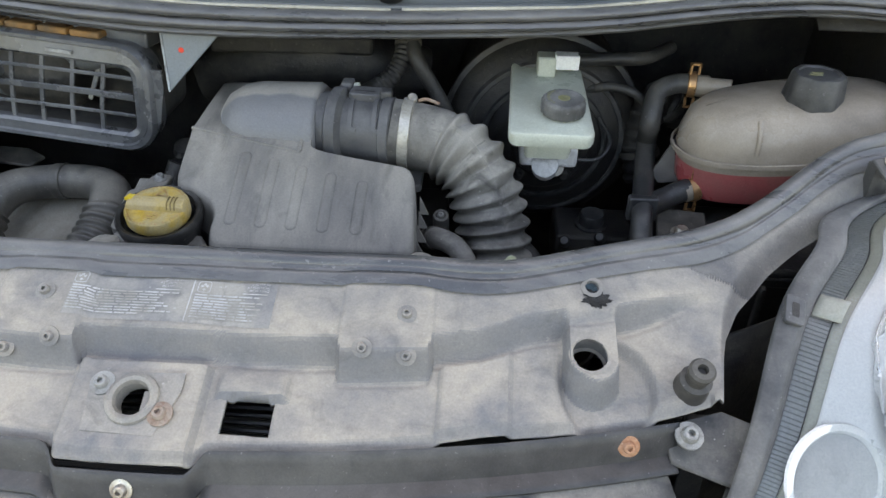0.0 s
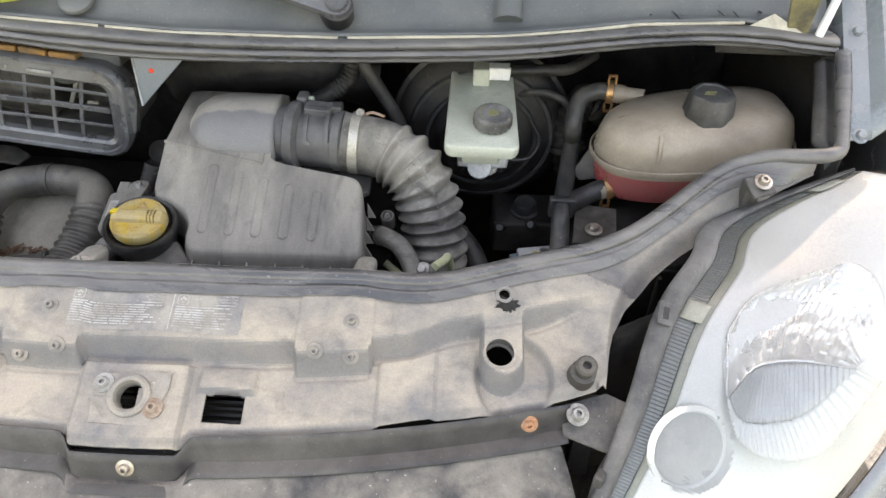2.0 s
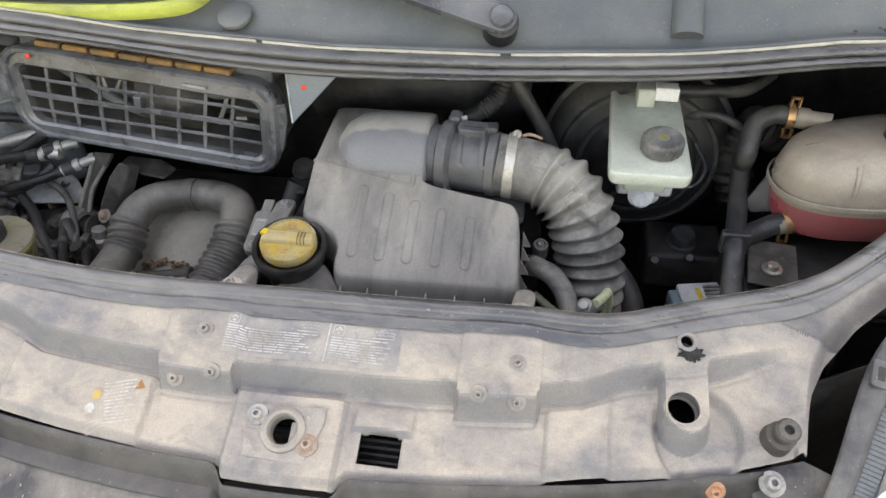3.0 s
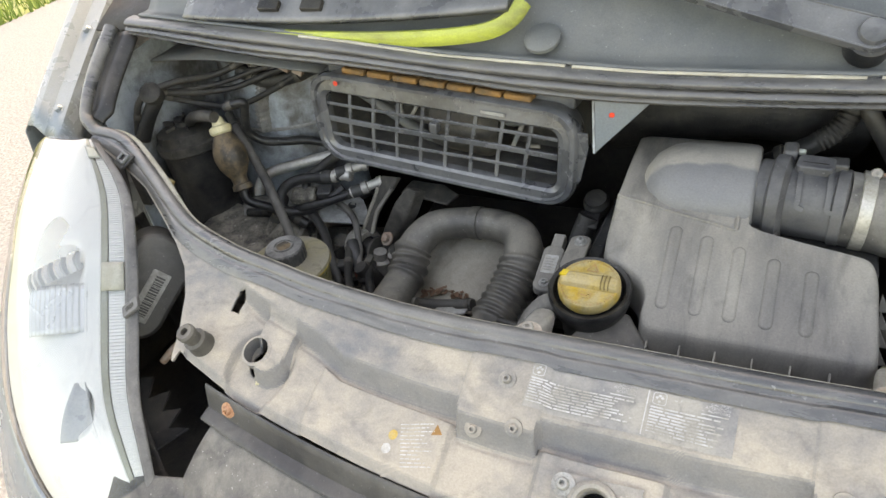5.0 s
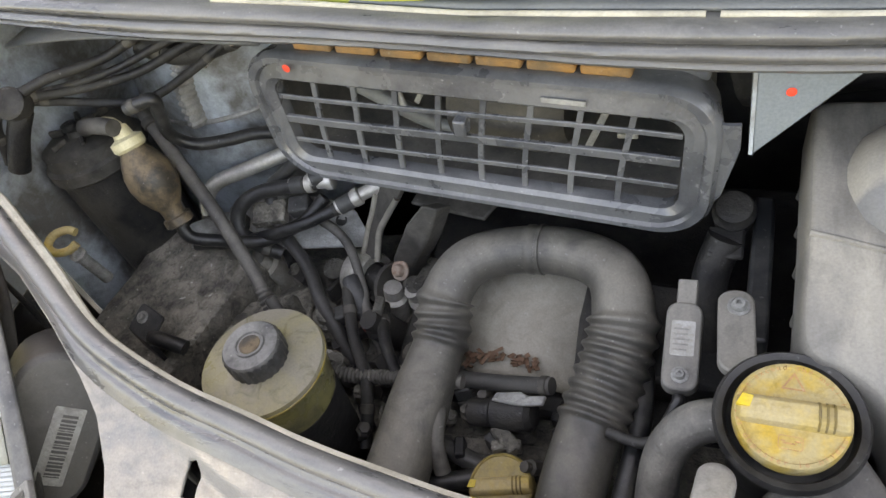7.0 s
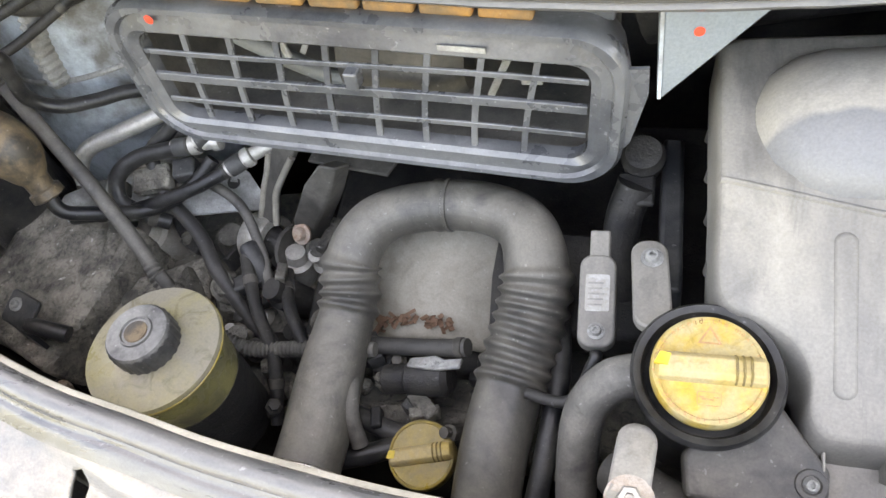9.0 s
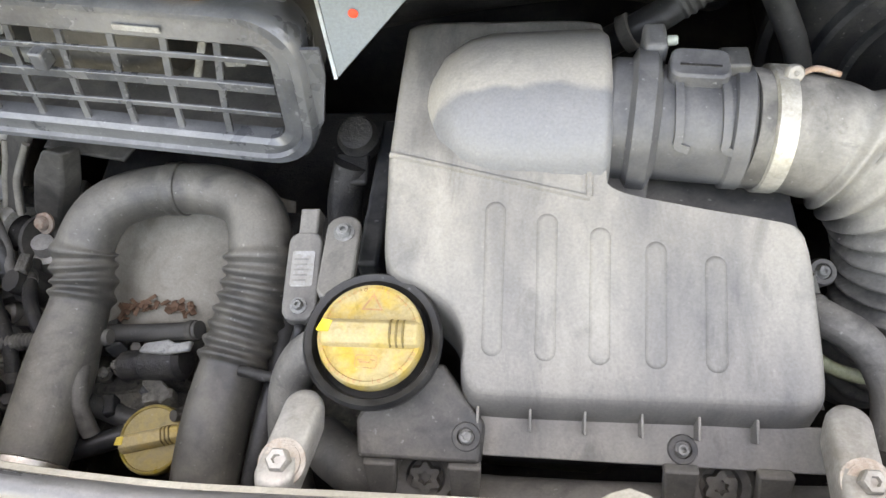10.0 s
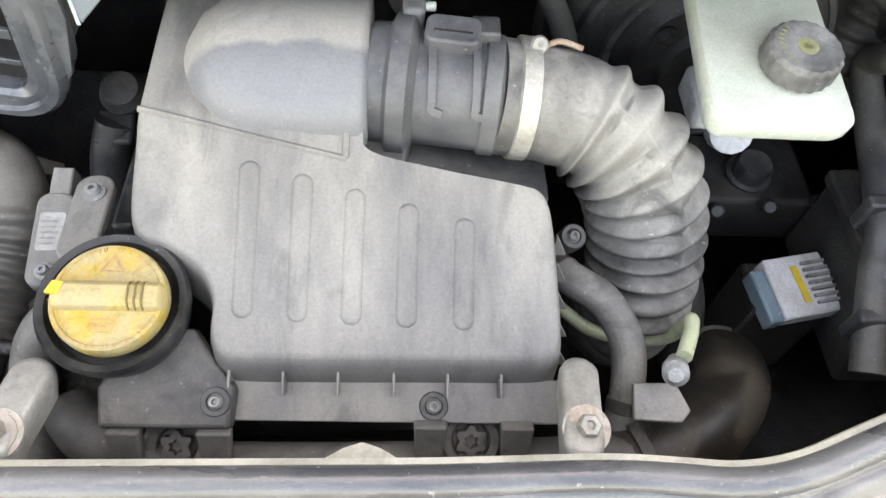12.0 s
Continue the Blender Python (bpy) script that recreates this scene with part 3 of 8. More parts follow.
        for ax, ay in ((-0.0025, 0.001), (0.0025, 0.001), (0, -0.003), (0, 0.003)):
            bm.faces.new([bm.verts.new(low(cx + ax + 0.0018 * math.cos(q), 0.066 + ay + 0.0015 * math.sin(q), 0.0019)) for q in (0, 1.2, 2.4, 3.6, 4.8)])
        part("pictogram", bm, M_LABEL, label, "white framed pictogram", smooth=False)
    turn = Matrix.Rotation(radians(13), 2)

    def on2(x, y, up):
        q = turn @ Vector((x, y))
        return on(-0.211 + q.x, -0.031 + q.y, up)

    bm = bmesh.new()
    sheet(bm, lambda u, v: on2(-0.040 + 0.075 * u, -0.030 + 0.060 * v, 0.0008), 24, 20)
    label2 = part("caution_label", bm, M_PANEL, root, "small worn caution label with yellow and orange marks")
    bm = bmesh.new()
    for k in range(12):
        y = 0.022 - k * 0.0042
        a, end = -0.022 + 0.0006 * k, -0.022 + rng.uniform(0.026, 0.046)
        while a < end:
            w = min(end - a, rng.uniform(0.004, 0.012))
            bm.faces.new([bm.verts.new(on2(p, q, 0.0014)) for p, q in ((a, y), (a + w, y), (a + w, y + 0.0011), (a, y + 0.0011))])
            a += w + 0.0014
    part("print_line", bm, M_LABEL, label2, "rows of faded white print", smooth=False)
    for cx, cy, mat, tri in ((-0.030, 0.011, M_YELLOW, 0), (0.024, 0.014, M_ORANGE, 1), (-0.036, -0.004, M_LABEL, 0)):
        bm = bmesh.new()
        n, r = (3, 0.0078) if tri else (20, 0.0058)
        bm.faces.new([bm.verts.new(on2(cx + r * math.sin(2 * math.pi * k / n), cy + r * math.cos(2 * math.pi * k / n), 0.0016)) for k in range(n)][::-1])
        part("warning_mark", bm, mat, label2, {M_YELLOW: "yellow round mark", M_ORANGE: "orange triangle mark", M_LABEL: "white round mark"}[mat], smooth=False)
    # screws
    for x, y in ((0.262, 0.047), (0.2205, 0.009), (0.265, 0.009), (-0.121, 0.047), (-0.147, -0.003), (-0.0985, 0.001)):
        bolt("panel_screw", (x, y, panel_z(x, y) - 0.001), (0, -0.48, 0.88) if y > 0.03 else (0, -0.80, 0.60), 0.0052, "dusty torx screw", M_PANEL if y < 0.03 else M_PLATE, root, washer=2.0)
    # latch plate
    T = Matrix.Translation((0.0, -0.044, panel_z(-0.03, -0.044) + 0.001)) @ frame_z((0, -0.42, 0.907), (0, 1, 0))
    bm = bmesh.new()
    out = [Vector(p) for p in ((-0.048, 0.026), (0.046, 0.030), (0.046, 0.010), (0.030, -0.036), (-0.042, -0.034))]

    def reach(a):
        d = Vector((math.cos(a), math.sin(a)))
        best = 1.0
        for p, q in zip(out, out[1:] + out[:1]):
            e = q - p
            den = d.x * e.y - d.y * e.x
            if abs(den) > 1e-9:
                t, w = (p.x * e.y - p.y * e.x) / den, (p.x * d.y - p.y * d.x) / den
                if t > 0 and -1e-6 <= w <= 1 + 1e-6:
                    best = min(best, t)
        return d * best

    angles = sorted([2 * math.pi * k / 60 for k in range(60)] + [math.atan2(p.y, p.x) % (2 * math.pi) for p in out])
    outer, inner = [reach(a) for a in angles], [Vector((0.0165 * math.cos(a), 0.0165 * math.sin(a))) for a in angles]
    rings = [[bm.verts.new(T @ Vector((p.x, p.y, h))) for p in lp] for lp, h in ((outer, 0), (outer, 0.0025), (inner, 0.0025), (inner, 0))]
    for A, B in zip(rings, rings[1:]):
        for k in range(len(A)):
            bm.faces.new((A[k], A[(k + 1) % len(A)], B[(k + 1) % len(A)], B[k]))
    plate = part("latch_plate", bm, M_PLATE, root, "grey dusty steel latch plate", smooth=False)
    bm = bmesh.new()
    lathe(bm, [(0.0165, -0.016), (0.0168, 0.0), (0.0185, 0.0035), (0.022, 0.005), (0.026, 0.003), (0.027, 0.0)], T @ Vector((0, 0, 0.003)), (0, -0.42, 0.907), 36)
    for f in [f for f in bm.faces if len(f.verts) > 4]:
        bm.faces.remove(f)
    part("striker_ring", bm, M_PLATE, plate, "bare steel striker ring")
    bm = bmesh.new()
    box(bm, T @ Vector((0.011, -0.001, -0.007)), (0.010, 0.026, 0.003), T.to_3x3().to_4x4())
    part("latch_hook", bm, M_PLATE, plate, "worn steel hook inside the ring", bevel=0.001)
    for dx, dy, mat in ((-0.034, 0.014, M_STEELD), (0.032, -0.014, M_RUSTD)):
        bolt("latch_bolt", T @ Vector((dx, dy, 0.0025)), (0, -0.42, 0.907), 0.0066, "rusted bolt" if mat is M_RUSTD else "steel bolt", mat, plate, washer=1.9)
    # rubber buffers
    for s in (1, -1):
        bm = bmesh.new()
        p = Vector((0.558 if s > 0 else -0.572, 0.014, panel_z(0.556 * s, 0.012) + (0.018 if s > 0 else 0.020)))
        ax = (0, -0.40, 0.92)
        lathe(bm, [(0.019, -0.022), (0.0165, -0.002), (0.0165, 0.003), (0.0115, 0.005), (0.0105, 0.017), (0.0130, 0.018), (0.0135, 0.025), (0.011, 0.028), (0.0055, 0.028), (0.0045, 0.020), (0, 0.020)], p, ax, 28)
        part("rubber_buffer", bm, M_HOSE, root, "stepped rubber bonnet buffer")
    bm = bmesh.new()
    box(bm, (-0.480, 0.026, panel_z(-0.476, 0.046) - 0.045), (0.006, 0.060, 0.002), Matrix.Rotation(radians(24), 4, "Z"))
    part("tan_strip", bm, M_CREAM, root, "tan strip seen through the opening", smooth=False)
    # scorched spot with its clip hole
    bm = bmesh.new()
    rng = random.Random(9)
    ring = []
    for k in range(72):
        a = 2 * math.pi * k / 72
        r = 0.0105 + 0.007 * noise.noise((1.6 * math.cos(a), 1.6 * math.sin(a), 5.0)) + 0.004 * noise.noise((6 * math.cos(a), 6 * math.sin(a), 2.0))
        ring.append((0.460 + 1.5 * r * math.cos(a), 0.086 + 0.8 * r * math.sin(a)))
    hub = bm.verts.new(on(0.460, 0.086, 0.0014))
    rim = [bm.verts.new(on(x, y, 0.0010)) for x, y in ring]
    for k in range(72):
        bm.faces.new((hub, rim[k], rim[(k + 1) % 72]))
    part("melted_patch", bm, M_SCORCH, root, "black melted and charred spot", smooth=False)
    bm = bmesh.new()
    lathe(bm, [(0.0075, -0.004), (0.012, 0.0), (0.012, 0.002), (0.0075, 0.003)], on(0.457, 0.099, 0), (0, -0.48, 0.88), 24)
    for f in [f for f in bm.faces if len(f.verts) > 4]:
        bm.faces.remove(f)
    part("hole_collar", bm, M_PANEL, root)
    return root


build_panel()


STRIP_Z = 0.987


def build_strip():
    root = thing("grille_strip", "smooth dark plastic strip along the panel's front edge", "trim", (0, -0.09, 0.9))

    def line(x):
        y = front_y(x)
        w = sm(x, -0.082, -0.062) * (1 - sm(x, 0.066, 0.088))
        return y - 0.002, w

    bm = bmesh.new()

    def f(u, v):
        x = -0.555 + 1.10 * u
        y, w = line(x)
        z = STRIP_Z - 0.016 * w
        prof = ((0.003, -0.016), (0.0, -0.002), (-0.002, 0.0), (-0.005, -0.002), (-0.014, -0.034), (-0.034, -0.038))
        k = min(int(v * 5), 4)
        t = v * 5 - k
        a, b = prof[k], prof[k + 1]
        return Vector((x, y + a[0] + (b[0] - a[0]) * t, z + a[1] + (b[1] - a[1]) * t))

    sheet(bm, f, 220, 15)
    bmesh.ops.reverse_faces(bm, faces=bm.faces)
    part("strip_body", bm, M_STRIP, root, solid=0.003, angle=60)
    for x, mat in ((0.493, M_RUST), (-0.504, M_RUST), (0.006, M_STEEL)):
        y, w = line(x)
        z = STRIP_Z - 0.016 - 0.016 * w
        bolt("strip_bolt", (x, y - 0.009, z), (0, -0.90, 0.42), 0.0062, "rusty screw in a washer" if mat is M_RUST else "steel torx bolt", mat, root, washer=1.8)


build_strip()


def build_radiator():
    root = thing("radiator", "black finned radiator below the panel openings", "radiator", (0, 0.0, 0.6))
    bm = bmesh.new()
    box(bm, (0.0, 0.0, 0.80), (1.06, 0.05, 0.24))
    part("core", bm, M_DARK, root)
    for i in range(12):
        bm = bmesh.new()
        box(bm, (0.05, -0.075 + 0.008 * i, 0.925 + 0.003 * i), (0.34, 0.003, 0.012), Matrix.Rotation(radians(35), 4, "X"))
        part("fin", bm, M_BLACK, root)


build_radiator()


def build_bumper():
    root = thing("front_bumper", "dusty black plastic bumper top in front of the panel", "bumper", (0, -0.2, 0.5))
    bm = bmesh.new()

    def f(u, v):
        a = u * 2 - 1
        w = 0.53 + 0.08 * v
        x = a * w
        y = front_y(a * 0.53) - 0.018 - 0.30 * v + 0.10 * v * a * a 
        z = STRIP_Z - 0.036 - 0.17 * v * v - 0.10 * v - 0.014 * (1 - sm(abs(x), 0.05, 0.1)) * (1 - sm(v, 0, 0.3))
        return Vector((x, y, z))

    sheet(bm, f, 80, 30)
    bmesh.ops.reverse_faces(bm, faces=bm.faces)
    part("bumper_skin", bm, M_BUMPER, root, solid=0.004)
    for s in (1, -1):
        bm = bmesh.new()
        T = Matrix.Translation((0.60 * s, -0.155, 0.86)) @ Matrix.Rotation(radians(-14 * s), 4, "Z") @ Matrix.Rotation(radians(28), 4, "X")
        box(bm, T @ Vector((0, 0, 0)), (0.12, 0.10, 0.02), T.to_3x3().to_4x4())
        part("corner_piece", bm, M_BUMPER, root, bevel=0.004)


build_bumper()


# ---- seals ----
SIDE_R = [(0.928, 0.304, 1.188), (0.937, 0.314, 1.194), (0.943, 0.345, 1.214), (0.950, 0.390, 1.246), (0.953, 0.435, 1.282)]
SIDE_L = [(-1.003, 0.302, 1.197), (-1.016, 0.312, 1.206), (-1.028, 0.345, 1.232), (-1.035, 0.390, 1.265), (-1.034, 0.453, 1.313)]


def build_front_seal():
    root = thing("front_seal", "long dark rubber weather seal along the panel's rear edge", "seal", (0, 0.1, 1.08))
    pts = [(x, seal_y(x) - 0.006, seal_z(x)) for x in np.linspace(-0.985, 0.905, 64)]
    pts = SIDE_L[::-1] + pts + SIDE_R
    sec = [(0.95 * math.cos(a), 0.85 * math.sin(a)) for a in np.linspace(0, 2 * math.pi, 17)[:-1]]
    bm = bmesh.new()
    tube(bm, pts, lambda f: 0.0115 + 0.004 * (1 - sm(f, 0.02, 0.09)) + 0.002 * sm(f, 0.93, 0.98), n=3, section=sec)
    part("seal_bulb", bm, M_SEAL, root)
    bm = bmesh.new()

    def foot(u, v):
        x = -0.985 + 1.885 * u
        y0, y1 = seal_y(x) - 0.008, max(seal_y(x) - 0.034, panel_low(x) + 0.002)
        y = y0 + (y1 - y0) * v
        z = (seal_z(x) + 0.004) * (1 - v) + (panel_z(x, y1) + 0.0035) * v + 0.0035 * math.sin(math.pi * v) - 0.003 * math.exp(-((v - 0.45) / 0.1) ** 2)
        return Vector((x, y, z))

    sheet(bm, foot, 130, 14)
    bmesh.ops.reverse_faces(bm, faces=bm.faces)
    part("seal_foot", bm, M_SEAL, root)
    # the flange's cream also holds the sun that catches its rim
    bm = bmesh.new()
    rim = [(x, seal_y(x) + 0.004 + 0.006 * window(x, -0.93, -0.74, 0.05), seal_z(x) - 0.002) for x in np.linspace(-0.95, 0.60, 60)]
    tube(bm, rim, 0.0060, seg=8, n=3)
    part("flange_rim", bm, M_SEALTOP, root, "pale dusty flange behind the seal, sunlit tone in its colour")
    bm = bmesh.new()
    prism(bm, [(-0.045, 0), (-0.012, 0.020), (0, 0.024), (0.012, 0.020), (0.045, 0)][::-1], Matrix.Translation((0.106, 0.108, 1.066)), 0.003)
    part("flange_tab", bm, M_SEALTOP, root, "pale painted steel tab", bevel=0.001)


build_front_seal()


COWL_X = (-0.98, -0.70, -0.50, -0.35, -0.20, -0.05, 0.20, 0.45, 0.55, 0.65, 0.80, 0.945)
COWL_LOW = (1.306, 1.274, 1.266, 1.253, 1.235, 1.230, 1.237, 1.250, 1.262, 1.280, 1.288, 1.270)
COWL_TOP = (1.334, 1.315, 1.300, 1.284, 1.277, 1.270, 1.272, 1.284, 1.295, 1.309, 1.316, 1.298)


def cowl_y(x):
    return 0.424 + 0.022 * (abs(x) / 0.95) ** 2


def cowl_z(x):
    return ip(x, COWL_X, COWL_TOP)


def build_rear_seal():
    root = thing("cowl_seal", "ribbed dark rubber seal along the front of the cowl", "seal", (0, 0.43, 1.2))

    def f(u, v):
        x = -0.98 + 1.925 * u
        lo = 0.25 * sum(ip(x + d, COWL_X, COWL_LOW) for d in (-0.06, -0.02, 0.02, 0.06))
        hi = 0.25 * sum(ip(x + d, COWL_X, COWL_TOP) for d in (-0.06, -0.02, 0.02, 0.06))
        prof = ((0.010, 0.0), (-0.004, 0.0), (-0.007, 0.10), (-0.004, 0.20), (-0.001, 0.23), (-0.009, 0.28), (-0.013, 0.42), (-0.010, 0.55), (-0.003, 0.60), (-0.009, 0.66), (-0.010, 0.82), (-0.004, 0.96), (0.006, 1.0), (0.018, 0.98))
        n = len(prof) - 1
        i = min(int(v * n), n - 1)
        t = v * n - i
        p = [prof[i][k] + (prof[i + 1][k] - prof[i][k]) * t for k in (0, 1)]
        return Vector((x, cowl_y(x) + p[0], lo + (hi - lo) * p[1] + 0.0008 * noise.noise((x * 30, p[1] * 3, 0))))

    bm = bmesh.new()
    sheet(bm, f, 160, 26)
    part("seal_body", bm, M_SEAL, root, angle=70)
    # pale lines: sunlight along the seal's top edge, put into colour
    for a, b in ((-0.60, -0.16), (-0.15, 0.20), (0.215, 0.80)):
        bm = bmesh.new()
        tube(bm, [(x, cowl_y(x) + 0.007, cowl_z(x) + 0.001) for x in np.linspace(a, b, 24)], 0.0026, n=3, seg=8)
        part("worn_edge", bm, M_SEALTOP, root, "cream line with sunlight on the edge put into its colour")
    for s, line, wide in ((1, SIDE_R, 0.036), (-1, SIDE_L, 0.052)):
        C = catmull(line[1:], 8)

        def lip(u, v):
            f = u * (len(C) - 1)
            i = min(int(f), len(C) - 2)
            p = C[i].lerp(C[i + 1], f - i)
            return p + Vector((-s * wide * v * (0.55 + 0.45 * sm(u, 0.0, 0.25)), 0.004 * v, -0.022 * v - 0.006 * math.sin(2 * math.pi * v)))

        bm = bmesh.new()
        sheet(bm, lip, 24, 12)
        part("side_seal", bm, M_SEALD, root, "dark inner lip of the side seal", solid=0.006)


build_rear_seal()


# ---- cowl, windscreen, wings ----
def build_cowl():
    root = thing("scuttle", "smooth blue-grey plastic cowl below the windscreen", "cowl", (0, 0.5, 1.28))
    bm = bmesh.new()

    def f(u, v):
        x = -0.96 + 1.90 * u
        y = cowl_y(x) + 0.012 + 0.26 * v
        z = cowl_z(x) + 0.004 + 0.085 * sm(v, 0, 0.5) - 0.015 * sm(v, 0.0, 0.12) + 0.05 * v
        return Vector((x, y, z))

    sheet(bm, f, 80, 30)
    part("cowl_skin", bm, M_COWL, root, solid=0.004)
    for x in (-0.203,):
        bm = bmesh.new()
        lathe(bm, [(0.026, 0), (0.026, 0.006), (0.022, 0.010), (0, 0.012)], (x, 0.470, 1.297), (0, -0.45, 0.9), 32)
        part("blanking_cap", bm, M_COWL, root)
    bm = bmesh.new()
    tube(bm, [(0.455, 0.47, 1.295), (0.455, 0.50, 1.325), (0.455, 0.56, 1.37)], 0.022, n=5, seg=20)
    part("cowl_drain", bm, M_COWL, root)
    vent = thing("cowl_vent", "dark cowl vent with a yellow-green reflection painted on its edge", "vent", (-0.52, 0.47, 1.3))
    # this edge carries the grass reflection as its own colour
    bm = bmesh.new()
    edge = [(-0.835, 0.462, 1.312), (-0.70, 0.452, 1.304), (-0.55, 0.448, 1.301), (-0.40, 0.447, 1.304), (-0.29, 0.449, 1.314), (-0.245, 0.458, 1.330), (-0.228, 0.475, 1.350)]
    tube(bm, edge, 0.012, n=8, section=[(0.35, 1.0), (-0.2, 1.0), (-0.5, 0.4), (-0.5, -0.6), (-0.2, -1.0), (0.35, -0.9)])
    part("stained_edge", bm, M_GRASSREFL, vent, "clear edge with yellow-green grass reflection in its colour")
    bm = bmesh.new()
    sheet(bm, lambda u, v: Vector((-0.845 + 0.60 * u, 0.455 + 0.06 * v, 1.322 + 0.012 * (2 * u - 0.7) ** 2 + 0.05 * v)), 30, 8)
    body = part("vent_body", bm, M_GRILLE, vent, solid=0.010, offset=1.0)
    for x in (-0.665, -0.580):
        bm = bmesh.new()
        box(bm, (x, 0.468, 1.346), (0.040, 0.018, 0.016), Matrix.Rotation(radians(38), 4, "X"))
        part("vent_notch", bm, M_DARK, body, bevel=0.002)
    trim = thing("cowl_end_trim", "olive stained clear trim at the end of the cowl", "trim", (0.88, 0.46, 1.32))
    bm = bmesh.new()
    prism(bm, [(-0.018, 0.0), (0.012, 0.0), (0.016, 0.075), (-0.030, 0.075)], Matrix.Translation((0.886, 0.455, 1.298)) @ Matrix.Rotation(radians(90), 4, "X"), 0.006)
    part("trim_plate", bm, M_OLIVE, trim, bevel=0.001)
    bm = bmesh.new()
    tube(bm, [(0.915, 0.448, 1.300), (0.922, 0.455, 1.325), (0.936, 0.475, 1.352), (0.945, 0.49, 1.38)], 0.0065, n=5)
    part("trim_stalk", bm, M_BEZEL, trim, "pale plastic stalk")
    bm = bmesh.new()
    prism(bm, [(-0.05, 0), (0.0, 0.026), (0.045, 0.0)], Matrix.Translation((0.845, 0.448, 1.304)) @ Matrix.Rotation(radians(65), 4, "X"), 0.002)
    part("paper_scrap", bm, M_SEALTOP, trim, "pale torn scrap")
    grit = random.Random(21)
    bm = bmesh.new()
    for _ in range(26):
        x = grit.uniform(0.66, 0.88)
        y = grit.uniform(0.448, 0.60)
        v = (y - cowl_y(x) - 0.012) / 0.26
        z = cowl_z(x) + 0.004 + 0.085 * sm(v, 0, 0.5) - 0.015 * sm(v, 0.0, 0.12) + 0.05 * v + 0.0015
        r, a = grit.uniform(0.002, 0.008), grit.uniform(0, 3)
        bm.faces.new([bm.verts.new((x + r * (0.4 * math.cos(q) * math.cos(a) - math.sin(q) * math.sin(a)), y + r * (0.4 * math.cos(q) * math.sin(a) + math.sin(q) * math.cos(a)), z + 0.5 * r * (1 + math.sin(q)))) for q in np.linspace(0, 5.5, 8)])
    tagged(part("leaf_litter", bm, M_DARK, smooth=False), "dark rotted leaf scraps lying on the cowl", "leaves", kind="stuff")
    bm = bmesh.new()
    sheet(bm, lambda u, v: Vector((-0.90 + 1.8 * u, 0.70 + 0.75 * v, 1.40 + 0.60 * v)), 10, 6)
    ws = tagged(part("windscreen", bm, M_SCREEN, solid=0.005), "sloped dark windscreen glass", "windscreen")
    ws.visible_shadow = False
    wiper = thing("wiper_arm", "dark grey wiper arm on its round pivot", "wiper", (0.198, 0.448, 1.30))
    piv = Vector((0.198, 0.450, 1.318))
    along = Vector((-0.107, 0.015, 0.025)).normalized()
    face = Vector((0, -0.62, 0.78))
    face = (face - along * face.dot(along)).normalized()
    W = Matrix.Translation(piv) @ Matrix((along, face.cross(along), face)).transposed().to_4x4()
    bm = bmesh.new()
    lathe(bm, [(0.025, -0.034), (0.025, -0.006), (0.021, -0.003), (0, -0.002)], piv, face, 32)
    part("pivot", bm, M_PIPE, wiper)
    bm = bmesh.new()
    lps = []
    for h, k in ((-0.006, 1.0), (0.004, 1.0), (0.0058, 0.965), (0.006, 0.88), (0.0048, 0.84)):
        lp = [W @ Vector((-0.0215 * k * math.sin(a), 0.0215 * k * math.cos(a), h)) for a in np.linspace(0, math.pi, 16)]
        lp += [W @ Vector((0.20, -0.0180 * k, h)), W @ Vector((0.42, -0.0130 * k, h)), W @ Vector((0.42, 0.0130 * k, h)), W @ Vector((0.20, 0.0180 * k, h))]
        lps.append(lp)
    stack(bm, lps)
    part("arm", bm, M_GRILLE, wiper, angle=30)
    bm = bmesh.new()
    lathe(bm, [(0.0165, 0.002), (0.0165, 0.009), (0.0150, 0.0112), (0.0140, 0.0105), (0, 0.0112)], piv, face, 30)
    part("pivot_cap", bm, M_GRILLE, wiper, "round grey nut cover")


build_cowl()


def build_wing(s):
    k = 1.0 if s > 0 else 1.15
    side = thing("front_wing", "silver-blue painted front wing with bolted inner gutter", "wing", (1.0 * s * k, 0.5, 0.8), group="front wings")

    def ln(y):
        return (0.945 + 0.10 * (y - 0.30)) * k

    bm = bmesh.new()
    secs = [(-0.012, -0.05), (0.0, 0.0), (0.034, 0.003), (0.040, 0.010), (0.050, 0.022), (0.066, 0.022), (0.082, 0.008), (0.094, -0.04), (0.104, -0.20), (0.104, -0.60)]

    def f(u, v):
        y = (0.325 if s > 0 else 0.285) + 1.1 * u
        z = 1.178 + 0.74 * (y - 0.30) - 0.20 * (y - 0.3) ** 2
        i = min(int(v * 9), 8)
        t = v * 9 - i
        a, b = secs[i], secs[i + 1]
        return Vector((s * (ln(y) + a[0] + (b[0] - a[0]) * t), y, z + a[1] + (b[1] - a[1]) * t))

    sheet(bm, f, 30, 27)
    if s < 0:
        bmesh.ops.reverse_faces(bm, faces=bm.faces)
    part("wing_skin", bm, M_PAINT, side, solid=0.003)
    for y in (0.33, 0.47, 0.62):
        z = 1.178 + 0.74 * (y - 0.30) - 0.20 * (y - 0.3) ** 2
        bolt("wing_bolt", (s * (ln(y) + 0.018), y, z + 0.002), (0, -0.6, 0.8), 0.007, "painted wing bolt", M_PAINT, side, socket=False)


build_wing(1)
build_wing(-1)


